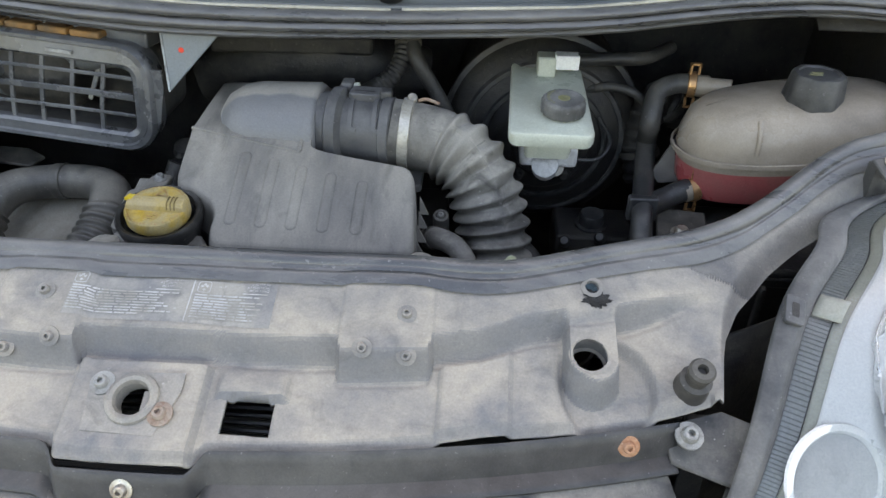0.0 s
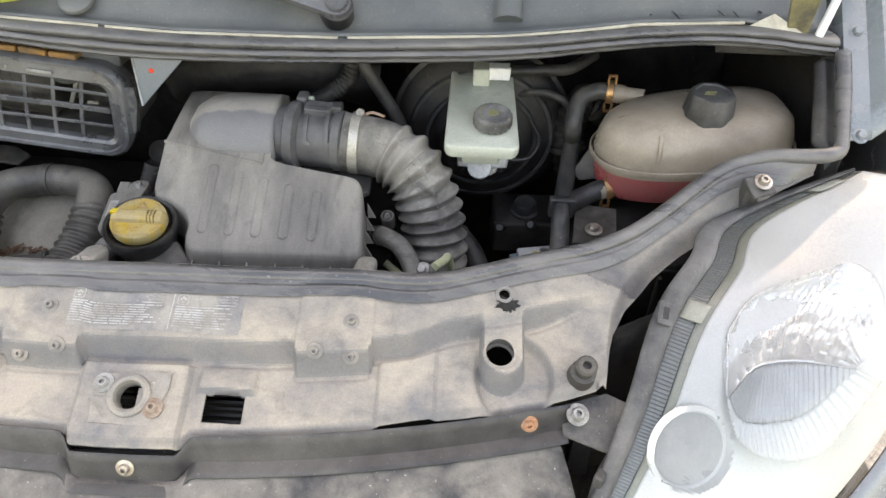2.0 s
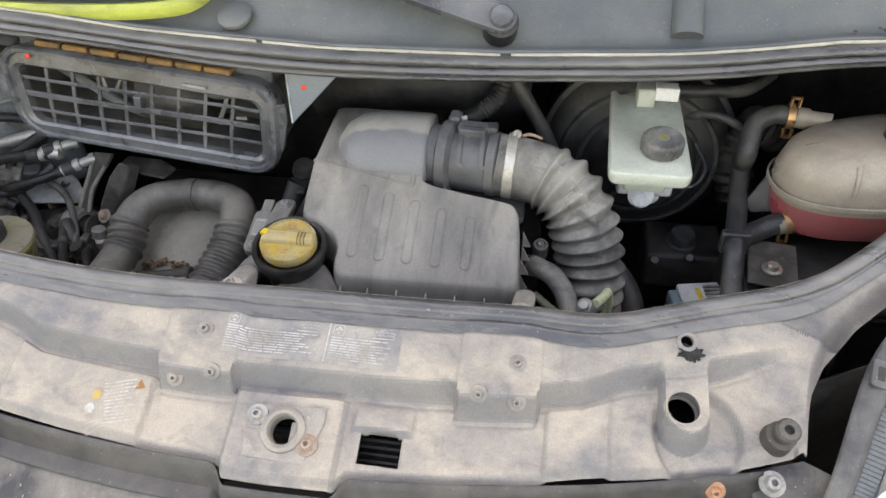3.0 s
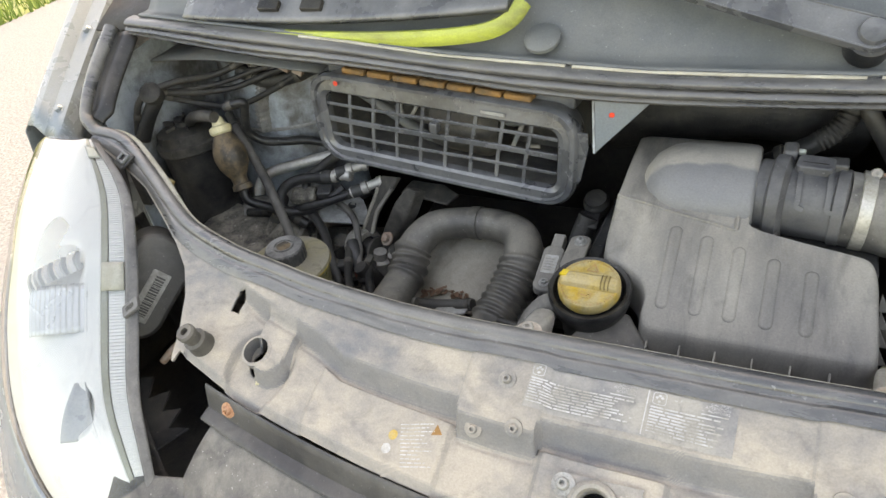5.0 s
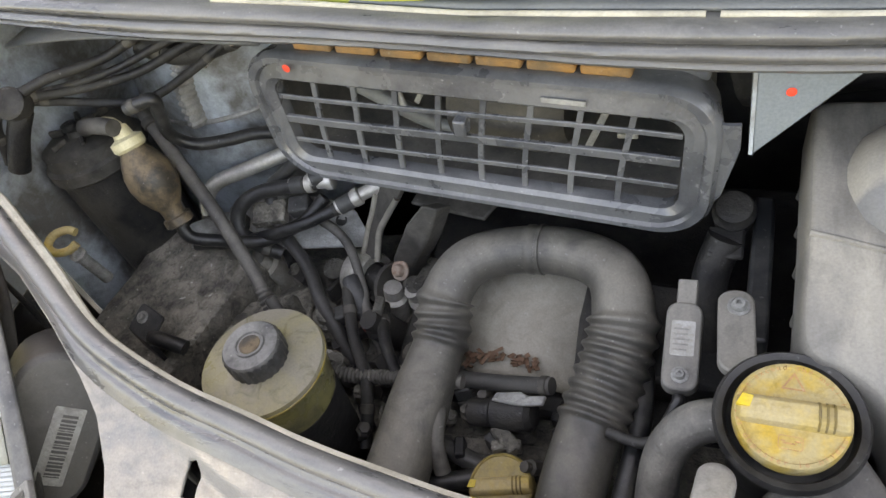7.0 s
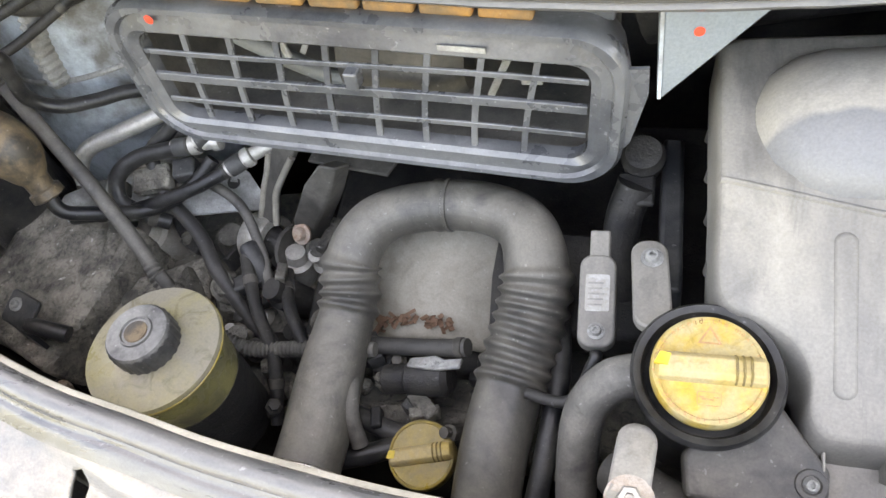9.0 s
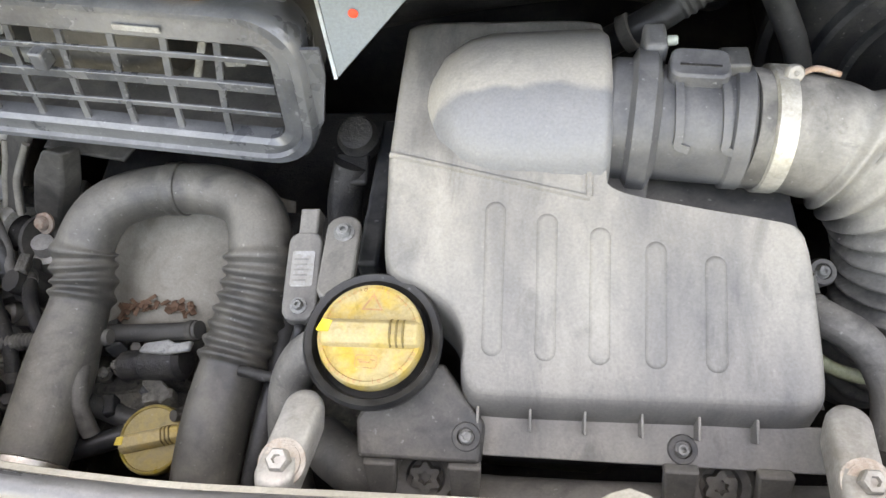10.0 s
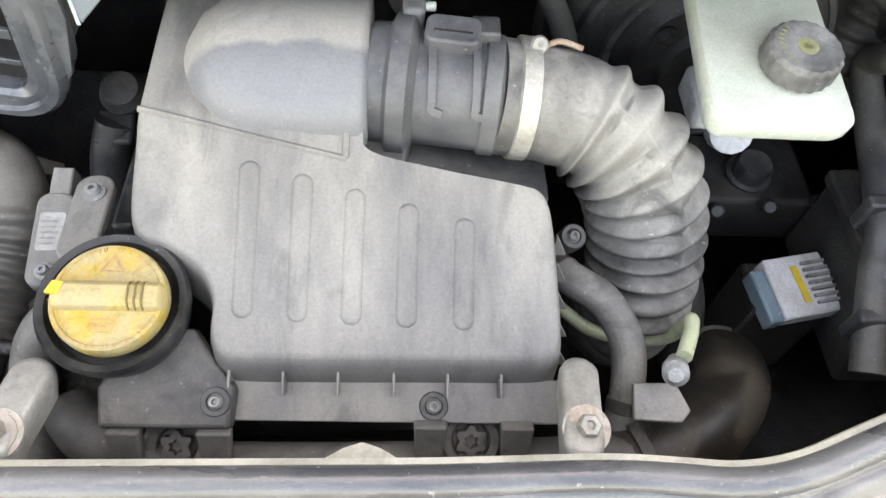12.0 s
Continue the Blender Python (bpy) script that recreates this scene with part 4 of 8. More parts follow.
# ---- headlights ----
RIM_R = ((0.960, 0.306, 1.160), (0.7697, 0.2326, 1.114), (0.7176, 0.1519, 1.1051), (0.6622, 0.0765, 1.0717), (0.6196, -0.0229, 0.9948), (0.5848, -0.0887, 0.9193), (0.5477, -0.1546, 0.832))
RIM_L = ((-0.945, 0.2587, 1.1918), (-0.8262, 0.1878, 1.1506), (-0.759, 0.1142, 1.1068), (-0.7117, 0.0375, 1.0466), (-0.6593, -0.0507, 0.9793), (-0.6233, -0.0971, 0.9276), (-0.5933, -0.1393, 0.8626))
OUT_R = ((1.085, 0.285, 1.166), (1.110, 0.195, 1.095), (1.066, 0.110, 1.020), (0.992, 0.022, 0.953), (0.903, -0.063, 0.892), (0.806, -0.134, 0.842), (0.690, -0.196, 0.786))
OUT_L = ((-1.101, 0.265, 1.177), (-1.147, 0.191, 1.0745), (-1.1167, 0.1113, 1.0115), (-1.0748, 0.0208, 0.9349), (-0.9807, -0.0778, 0.8687), (-0.8477, -0.1554, 0.8299), (-0.7156, -0.202, 0.7989))


def build_headlight(s):
    root = thing("headlight", "large clear headlight unit with chrome reflectors", "headlight", (0.85 * s, 0.0, 0.9), group="headlights")
    outer = OUT_R if s > 0 else OUT_L
    inner = [Vector(p).lerp(Vector(q), 0.043) for p, q in zip(RIM_R if s > 0 else RIM_L, outer)]
    A, B = catmull(inner, 8), catmull(outer, 8)

    def at(u, v, out):
        f = u * (len(A) - 1)
        i = min(int(f), len(A) - 2)
        a = A[i].lerp(A[i + 1], f - i)
        b = B[i].lerp(B[i + 1], f - i)
        n = Vector((0.35 * s, -0.72, 0.60))
        return a.lerp(b, v) + n * (out + 0.055 * max(0.0, math.sin(math.pi * min(1, max(0, v)))) ** 0.8 * (0.35 + 0.65 * max(0.0, math.sin(math.pi * u)) ** 0.5))

    flip = s < 0

    def put(name, f, nu, nv, mat, solid, label=""):
        bm = bmesh.new()
        sheet(bm, f, nu, nv)
        if flip:
            bmesh.ops.reverse_faces(bm, faces=bm.faces)
        return part(name, bm, mat, root, label, solid=solid)

    lens = put("lens", lambda u, v: at(u, 0.002 + 0.998 * v, 0.0), 48, 24, M_LENS, 0.0, "clear polycarbonate lens")
    lens.visible_shadow = False
    rim = 0.078 if s > 0 else 0.060
    put("housing_rim", lambda u, v: at(u, -rim + (rim + 0.006) * v, -0.012 + 0.017 * math.sin(math.pi * min(1.0, 0.15 + 0.62 * v))), 48, 10, M_RIM, 0.004, "dark grey housing rim")
    put("housing_shell", lambda u, v: at(u, 0.16 + 0.82 * v, -0.075 - 0.02 * math.sin(math.pi * v)), 24, 16, M_DARK, 0.003, "black housing shell")
    # ribbed band inside the rim
    n = 150
    band = 0.068 if s > 0 else 0.085
    bm = bmesh.new()
    for i in range(n):
        u0, u1 = (i + 0.12) / n, (i + 0.80) / n
        q = [at(u0, 0.006, -0.004), at(u1, 0.006, -0.004), at(u1, band, -0.010), at(u0, band, -0.010)]
        lo = [p - Vector((0, 0, 0.006)) for p in q]
        stack(bm, [lo, q])
    part("ribbed_band", bm, M_RIB if s > 0 else M_BEZEL, root, "ribbed clear edge band")
    put("clear_edge", lambda u, v: at(u, band + 0.002 + 0.030 * v, -0.009), 48, 3, M_EDGE, 0.002, "yellowing clear edge")
    put("band_backing", lambda u, v: at(u, (band + 0.007) * v, -0.012), 40, 3, M_RIM, 0.002, "grey backing")
    # bright bezel and the reflectors set in it
    ax = Vector((0.22 * s, -0.80, 0.55))

    cup = at(0.688, 0.235, -0.030)
    hollows = ((cup, 0.0505, 0.036, 0.004),) if s > 0 else ((at(0.70, 0.30, -0.03), 0.042, 0.030, 0.042), (at(0.40, 0.36, -0.03), 0.060, 0.022, 0.060))

    def bezel(u, v):
        p = at(u, band + 0.029 + (0.951 - band) * v, -0.008 - 0.026 * math.sin(math.pi * v))
        for q, wide_, deep_, lip_ in hollows:
            d = (p - q) - ax.normalized() * (p - q).dot(ax.normalized()) * 0.8
            p = p - ax.normalized() * deep_ * (1 - sm(d.length, wide_ - lip_, wide_))
        return p

    bm = bmesh.new()
    sheet(bm, bezel, 150, 80)
    if flip:
        bmesh.ops.reverse_faces(bm, faces=bm.faces)
    part("bezel", bm, M_BEZELW if s > 0 else M_BEZEL, root, "bright white bezel with a round bowl", solid=0.002)
    if s > 0:
        bm = bmesh.new()
        lathe(bm, [(0.0575, -0.003), (0.0565, 0.0005), (0.0500, 0.0010), (0.0475, -0.001), (0.0455, -0.006)], cup + ax.normalized() * 0.004, ax, 48)
        for fc in [fc for fc in bm.faces if len(fc.verts) > 4]:
            bm.faces.remove(fc)
        part("bowl_lip", bm, M_BEZELW, root, "white lip round the bowl")
        bm = bmesh.new()
        lathe(bm, [(0.0465, -0.003), (0.0445, -0.010), (0.036, -0.026), (0.022, -0.038), (0.0, -0.042)], cup + ax.normalized() * 0.004, ax, 48)
        part("bulb_bowl", bm, M_BOWL, root, "dull grey round reflector bowl")

    def curve(pts):
        C = catmull([(p, q, 0) for p, q in pts], 8)

        def g(t):
            f = t * (len(C) - 1)
            i = min(int(f), len(C) - 2)
            return C[i].lerp(C[i + 1], f - i)
        return g

    top = curve(((0.588, 0.238), (0.525, 0.188), (0.475, 0.163), (0.388, 0.175), (0.325, 0.250), (0.275, 0.338), (0.238, 0.425), (0.262, 0.525), (0.325, 0.600), (0.425, 0.650)))
    arch = curve(((0.588, 0.238), (0.538, 0.275), (0.513, 0.325), (0.488, 0.425), (0.462, 0.612)))
    keel = curve(((0.588, 0.238), (0.612, 0.300), (0.600, 0.400), (0.562, 0.512), (0.462, 0.612)))
    toe = curve(((0.598, 0.245), (0.645, 0.340), (0.650, 0.500), (0.605, 0.680), (0.462, 0.760)))

    def between(g, h, out, ripple, n, bowl=0.0):
        pick = random.Random(8)
        tilt = [[pick.uniform(-1, 1) for _ in range(40)] for _ in range(12)]

        def f(u, v):
            p = g(v).lerp(h(v), u)
            fold = 0.0
            if bowl:
                # smooth slats near the tip, then rows of small mirror facets
                row, col = u * 9, v * 30
                facet = tilt[int(row) % 12][int(col) % 40] * 0.0045 * (row % 1.0 - 0.5) + 0.0022 * abs(col % 1.0 - 0.5)
                slat = 0.010 * (((v * 11 + 0.6 * u) % 1.0) - 0.5)
                k = sm(v, 0.38, 0.46)
                edge_ = min(1.0, 6 * u, 6 * (1 - u), 8 * v, 8 * (1 - v))
                fold = edge_ * (slat * (1 - k) + facet * k) - bowl * math.sin(math.pi * u) * math.sin(math.pi * v) ** 0.7
            deep = 0.0 if s > 0 else -0.010 - 0.012 * math.sin(math.pi * min(1, max(0, p.y)))
            return at(p.x, p.y, out + deep + ripple * math.sin(2 * math.pi * n * v) + fold * (1 if s > 0 else 0.2))
        return f

    for u0, u1 in ((0.030, 0.065), (0.448, 0.492) if s > 0 else (0.385, 0.455)):
        put("white_patch", lambda u, v: at(u0 + (u1 - u0) * u, 0.006 + (band - 0.004) * v, 0.0005), 4, 4, M_PATCH, 0.002, "plain pale patch in the band")
    tab_at = at(0.50, -0.050, 0.002)
    bm = bmesh.new()
    prism(bm, rounded(0.032, 0.022, 0.004, 4), Matrix.Translation(tab_at) @ frame_z((0.2 * s, -0.5, 0.8)) @ Matrix.Rotation(radians(60), 4, "Z"), 0.006)
    tab = part("rim_tab", bm, M_RIM, root, "grey clip tab on the rim", bevel=0.001)
    bm = bmesh.new()
    prism(bm, rounded(0.016, 0.008, 0.001, 2), Matrix.Translation(tab_at) @ frame_z((0.2 * s, -0.5, 0.8)) @ Matrix.Rotation(radians(60), 4, "Z") @ Matrix.Translation((0, 0, 0.0055)), 0.001)
    part("tab_slot", bm, M_DARK, tab, "dark slot")
    put("upper_reflector", between(top, arch, -0.006, 0.0, 1, 0.024), 54, 180, M_CHROME, 0.002, "faceted chrome reflector")
    if s < 0:
        # row of small mirror teeth across the upper reflector, and the lower bowl
        for k in range(9):
            t = k / 8
            bm = bmesh.new()
            p0, p1 = at(0.355 + 0.045 * t, 0.24 + 0.29 * t, -0.014), at(0.395 + 0.045 * t, 0.235 + 0.29 * t, -0.020)
            tube(bm, [p0, p0.lerp(p1, 0.5) + ax.normalized() * 0.004, p1], 0.0052, n=4, seg=6, section=[(1, 0.4), (0, 1), (-1, 0.4), (0, -0.5)])
            part("mirror_tooth", bm, M_CHROME if k % 2 else M_BOWL, root)
        put("fluted_reflector", lambda u, v: at(0.43 + 0.11 * u, 0.18 + 0.36 * v, -0.016 + 0.0012 * math.sin(70 * v)), 8, 90, M_SATIN, 0.002, "grey fluted lower reflector")
        put("bulb_bowl", lambda u, v: at(0.64 + 0.14 * u, 0.215 + (0.05 + 0.19 * u) * v, -0.017 - 0.016 * math.sin(math.pi * v)), 16, 12, M_BOWL, 0.002, "dull grey wedge of the dipped beam bowl")
        return root, at
    put("fluted_reflector", between(arch, keel, -0.003, 0.0009, 34), 10, 240, M_SATIN, 0.002, "grey fluted lower reflector")
    put("fluted_reflector", between(keel, toe, -0.006, 0.0007, 30), 8, 220, M_BEZELW, 0.002, "white fluted apron")
    return root, at


def build_bumper_corner(s, at):
    """Painted bumper end wrapped round the headlight's outer edge."""
    root = thing("bumper_corner", "silver-blue painted bumper end below the headlight", "bumper", (0.9 * s, -0.1, 0.6), group="bumper corners")
    bm = bmesh.new()

    def f(u, v):
        p = at(0.30 + 0.70 * u, 1.0, -0.004)
        return p + Vector((s * (0.012 + 0.22 * v - 0.02 * v * v), -0.05 * v * (0.3 + u), -0.015 - 0.35 * v ** 1.5))

    sheet(bm, f, 30, 14)
    if s < 0:
        bmesh.ops.reverse_faces(bm, faces=bm.faces)
    part("corner_skin", bm, M_PAINT, root, solid=0.003)


for side_sign in (1, -1):
    _, edge_at = build_headlight(side_sign)
    build_bumper_corner(side_sign, edge_at)


# ---- raised bonnet ----
def build_bonnet():
    root = thing("bonnet", "raised silver-blue bonnet leaning over the open bay", "bonnet", (0, 0.56, 1.34))
    bm = bmesh.new()

    def f(u, v):
        a = u * 2 - 1
        x = a * (0.99 + 0.07 * sm(v, 0.12, 0.30) - 0.14 * max(0.0, v - 0.45))
        w = v * 1.25 - 0.25
        return Vector((x, 0.60 - 0.30 * w, 1.40 + 0.66 * w + 0.05 * (1 - a * a)))

    sheet(bm, f, 24, 20)
    part("bonnet_skin", bm, M_PAINT, root, solid=0.006)
    for s in (1, -1):
        bm = bmesh.new()
        box(bm, (0.80 * s, 0.62, 1.36), (0.03, 0.08, 0.10))
        part("hinge", bm, M_BLACK, root, bevel=0.004)


build_bonnet()
# unseen plates added to keep sun out of the bay beside the cowl
for sx, zz in ((1, 1.262), (-1, 1.30)):
    bm = bmesh.new()
    sheet(bm, lambda u, v: Vector((sx * (0.78 + (0.20 if sx > 0 else 0.32) * u), 0.47 + 0.42 * v, zz + 0.22 * v)), 4, 8)
    tagged(part("cowl_side", bm, M_DARK, solid=0.004), "unseen dark plate added to keep sun out between cowl and wing", "body panel", kind="structure")


# ---- engine bay shell ----
def build_bay():
    def wall(name, f, nu, nv, mat, label, solid=0.004):
        bm = bmesh.new()
        sheet(bm, f, nu, nv)
        tagged(part(name, bm, mat, solid=solid), label, "bay wall", kind="structure")

    # near-black sheets put the bay's shade into colour and keep sun out
    wall("floor", lambda u, v: Vector((-1.10 + 2.2 * u, -0.08 + 0.98 * v, 0.42)), 10, 10, M_DARK, "added near-black floor hiding the sunlit road beneath the engine")
    wall("wall_rear", lambda u, v: Vector((-1.16 + 2.32 * u, 0.895, 0.0 + 1.36 * v)), 20, 10, M_DARK, "near-black bulkhead sheet standing for bay shade behind the engine")
    # unseen ledge, there only to stop sun coming over the rear wall
    wall("bulkhead_ledge", lambda u, v: Vector((-1.16 + 2.32 * u, 0.56 + 0.34 * v, 1.325 + 0.035 * v)), 10, 4, M_DARK, "unseen ledge added under the windscreen to keep sun out of the bay")
    wall("wall_side_1", lambda u, v: Vector((0.962, 0.34 + 0.57 * u, (1.16 + 0.85 * min(0.17, 0.57 * u)) * v)), 12, 12, M_DARK, "near-black inner wing sheet standing for bay shade")
    wall("wall_front", lambda u, v: Vector((-0.60 + 1.2 * u, 0.045, 0.94 * v)), 12, 8, M_DARK, "near-black sheet added to close the bay behind the front panel")
    # added sheets: they block daylight and fill the headlight gaps with shade colour
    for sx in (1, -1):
        wall("wall_arch", lambda u, v: Vector((sx * (0.90 + 0.15 * sm(u, 0.0, 0.6)), -0.14 + 0.50 * u, 0.40 + (0.36 + 0.20 * sm(u, 0.2, 0.9)) * v)), 12, 8, M_DARK, "unseen dark wall added to keep daylight out behind the headlight")
        wall("liner", lambda u, v: Vector((sx * (0.55 + 0.57 * u), -0.16 + 0.58 * v + 0.06 * u, 0.66)), 6, 6, M_DARK, "dark sheet added for the shaded gap under the headlight")
    # near-black sheets put in as the shade of the gap behind each headlight
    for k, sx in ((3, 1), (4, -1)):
        wall("wall_side_%d" % k, lambda u, v: Vector((sx * (0.615 + 0.40 * u), 0.115 + 0.17 * u, (1.0 + 0.06 * u) * v)), 8, 8, M_DARK, "near-black sheet added for the shaded gap behind the headlight")


build_bay()


# ---- air filter box ----
def lid_z(x, y):
    a = 1.100 + 0.50 * (y - 0.338)
    b = 1.117 + 0.11 * (y - 0.37)
    t = sm(y, 0.355, 0.385)
    return a * (1 - t) + b * t


def outline(pts, n):
    C = catmull(list(pts) + [pts[0]], 10)[:-1]
    ring = C + [C[0]]
    d = [0.0]
    for p, q in zip(ring, ring[1:]):
        d.append(d[-1] + (q - p).length)
    out = []
    for k in range(n):
        s = d[-1] * k / n
        i = int(np.searchsorted(d, s, "right")) - 1
        i = min(i, len(ring) - 2)
        out.append(ring[i].lerp(ring[i + 1], (s - d[i]) / max(1e-9, d[i + 1] - d[i])))
    return out


def build_airbox():
    root = thing("air_filter_box", "grey dusty plastic air filter box with ribbed sloping lid", "air filter", (0.09, 0.3, 0.9))
    P = [(-0.076, 0.515), (-0.077, 0.46), (-0.077, 0.40), (-0.077, 0.35), (-0.076, 0.300), (-0.066, 0.284), (-0.045, 0.277), (-0.022, 0.262), (-0.012, 0.243), (-0.012, 0.222), (-0.006, 0.207), (0.01, 0.203),
         (0.08, 0.203), (0.16, 0.204), (0.232, 0.205), (0.249, 0.210), (0.253, 0.224), (0.250, 0.27), (0.246, 0.307), (0.240, 0.322), (0.225, 0.327), (0.16, 0.337), (0.105, 0.348), (0.097, 0.365), (0.098, 0.42), (0.098, 0.50), (0.085, 0.520), (0.0, 0.522), (-0.06, 0.522)]
    ring = outline([(x, y, 0) for x, y in P], 220)
    c = Vector((0.075, 0.335, 0))
    bm = bmesh.new()
    loops = []
    for k, dz in ((1.012, -0.058), (1.0, -0.018), (0.993, -0.008), (0.975, -0.0015), (0.95, 0), (0.85, 0), (0.7, 0), (0.55, 0), (0.4, 0), (0.25, 0), (0.1, 0)):
        lp = []
        for p in ring:
            q = c + (p - c) * k
            lp.append(Vector((q.x, q.y, lid_z(q.x, q.y) + dz + 0.0006 * noise.noise(q * 20))))
        loops.append(lp)
    stack(bm, loops, cap0=False)
    lid = part("lid", bm, M_BOX, root, angle=60)
    # barrel raised on the lid, leading to the outlet
    bm = bmesh.new()
    lps = []
    for x, r in ((-0.052, 0.004), (-0.048, 0.020), (-0.036, 0.036), (-0.016, 0.047), (0.005, 0.051), (0.05, 0.052), (0.092, 0.053), (0.099, 0.049)):
        lps.append([Vector((x, 0.434 + 1.46 * r * math.cos(a), 1.103 + 1.12 * r * math.sin(a))) for a in np.linspace(-0.25, math.pi + 0.12, 22)])
    stack(bm, lps)
    part("outlet_barrel", bm, M_BARREL, lid, "rounded barrel on the lid", angle=60)
    bm = bmesh.new()
    box(bm, (0.108, 0.381, 1.068), (0.050, 0.052, 0.040), Matrix.Rotation(radians(-9), 4, "Z") @ Matrix.Rotation(radians(16), 4, "X"))
    part("outlet_block", bm, M_BOXD, lid, "grimy step beside the barrel", bevel=0.003)
    bm = bmesh.new()
    P = [Vector(p) for p in ((0.110, 0.350, 1.072), (0.236, 0.326, 1.062), (0.250, 0.345, 1.058), (0.250, 0.455, 1.056), (0.105, 0.460, 1.066))]
    stack(bm, [[p - Vector((0, 0, 0.010)) for p in P], P])
    part("rear_shelf", bm, M_BOXD, root, "dusty dark shelf of the box under the duct", bevel=0.002)
    # pressed ribs
    for k, (xt, yt, yb) in enumerate(((0.012, 0.338, 0.232), (0.052, 0.330, 0.230), (0.092, 0.321, 0.229), (0.133, 0.312, 0.228), (0.176, 0.303, 0.227))):
        bm = bmesh.new()
        L = (yt - yb) * 1.118
        T = Matrix.Translation((xt, 0.5 * (yt + yb), lid_z(xt, 0.5 * (yt + yb)) - 0.0010)) @ Matrix.Rotation(math.atan(0.5), 4, "X")
        stack(bm, [[T @ Vector((*p, h)) for p in rounded(w, L + w - 0.015, w / 2 - 0.0002, 7)] for w, h in ((0.0165, 0.0), (0.0150, 0.0014), (0.0120, 0.0023), (0.0085, 0.0026))])
        part("rib", bm, M_BOX, lid)
    # seam line across the lid
    bm = bmesh.new()
    tube(bm, [(x, 0.372 - 0.19 * (x + 0.075), lid_z(x, 0.372 - 0.19 * (x + 0.075)) - 0.001) for x in np.linspace(-0.074, 0.084, 8)], 0.0028, seg=8, n=3)
    part("seam", bm, M_BOX, lid)
    bm = bmesh.new()
    tube(bm, [(0.0835, y, lid_z(0.084, y) - 0.0005) for y in np.linspace(0.3425, 0.392, 5)], 0.003, seg=8, n=3)
    part("seam", bm, M_BOX, lid)
    # flange with gussets along the front
    bm = bmesh.new()
    box(bm, (0.126, 0.192, 0.992), (0.272, 0.034, 0.005), Matrix.Rotation(radians(26), 4, "X"))
    part("flange", bm, M_BOX, root, bevel=0.0012)
    for x in (0.002, 0.042, 0.083, 0.125, 0.166, 0.207):
        bm = bmesh.new()
        box(bm, (x, 0.200, 1.004), (0.0022, 0.018, 0.022), Matrix.Rotation(radians(26), 4, "X"))
        part("gusset", bm, M_BOX, root, bevel=0.0008)
    for k in range(5):
        bm = bmesh.new()
        y = 0.226 + 0.020 * k
        prism(bm, [(0, 0), (0.012, 0), (0, 0.026)], Matrix.Translation((0.252, y, 0.985 + 0.5 * (y - 0.205))) @ Matrix.Rotation(radians(90), 4, "X"), 0.003)
        part("gusset", bm, M_BOX, root)
    for k in range(5):
        y = 0.312 + 0.043 * k
        z = lid_z(-0.07, y)
        bm = bmesh.new()
        tube(bm, [(-0.0555, y + 0.014, z - 0.018), (-0.0575, y + 0.004, z - 0.032), (-0.0615, y - 0.008, z - 0.050), (-0.065, y - 0.020, z - 0.070)], lambda s: 0.0115 + 0.005 * s, seg=14, n=5)
        part("side_fold", bm, M_BOXD, root)
    # lower half
    bm = bmesh.new()
    lps = []
    for k, dz in ((0.90, -0.20), (0.97, -0.075), (1.0, -0.060)):
        lps.append([Vector((c.x + (p.x - c.x) * k, c.y + (p.y - c.y) * k, (lid_z(p.x, p.y) + dz) if dz > -0.1 else 0.86)) for p in ring])
    stack(bm, lps)
    part("lower_half", bm, M_BLACK, root, "dark lower half of the box")
    # lugs and screws
    for x, y, z in ((-0.006, 0.183, 1.006), (0.1565, 0.188, 0.991), (0.279, 0.338, 1.013)):
        bm = bmesh.new()
        ax = Vector((0, -0.42, 0.9))
        lathe(bm, [(0.011, -0.03), (0.012, 0.0), (0.0105, 0.004), (0.007, 0.004), (0.006, 0.001), (0, 0.001)], (x, y, z), ax, 22)
        lug = part("lug", bm, M_BOXD, root)
        bolt("lug_screw", Vector((x, y, z)) + ax * 0.001, ax, 0.0048, "dusty torx screw", M_STEELD, lug, washer=1.2)
    bm = bmesh.new()
    prism(bm, [(-0.085, 0.0), (0.012, 0.0), (0.014, 0.030), (-0.02, 0.075), (-0.06, 0.07), (-0.088, 0.03)], Matrix.Translation((-0.006, 0.170, 0.985)) @ Matrix.Rotation(radians(24), 4, "X"), 0.016, 0.03)
    part("corner_base", bm, M_BOXD, root, "moulded base under the oil filler", bevel=0.003)
    for x0, x1, y in ((-0.082, 0.002, 0.166), (0.145, 0.230, 0.173)):
        mid = 0.5 * (x0 + x1)
        for side, xx in ((1, x0), (-1, x1)):
            bm = bmesh.new()
            poly = [(-0.004, 0.0), (0.022, 0.0), (0.020, -0.030), (0.010, -0.066), (-0.004, -0.066), (-0.002, -0.030)]
            poly = [(side * px, py) for px, py in poly]
            prism(bm, poly if side > 0 else poly[::-1], Matrix.Translation((xx, y + 0.004, 0.992)) @ Matrix.Rotation(radians(62), 4, "X"), 0.010)
            part("mount_leg", bm, M_BOXD, root, bevel=0.002)
        bm = bmesh.new()
        lathe(bm, [(0.026, 0), (0.027, 0.008), (0.022, 0.012), (0.016, 0.010), (0.014, 0.005), (0, 0.005)], (mid, y + 0.002, 0.958), (0, -0.55, 0.83), 28)
        rubber = part("rubber_mount", bm, M_HOSE, root, "round rubber mount")
        bm = bmesh.new()
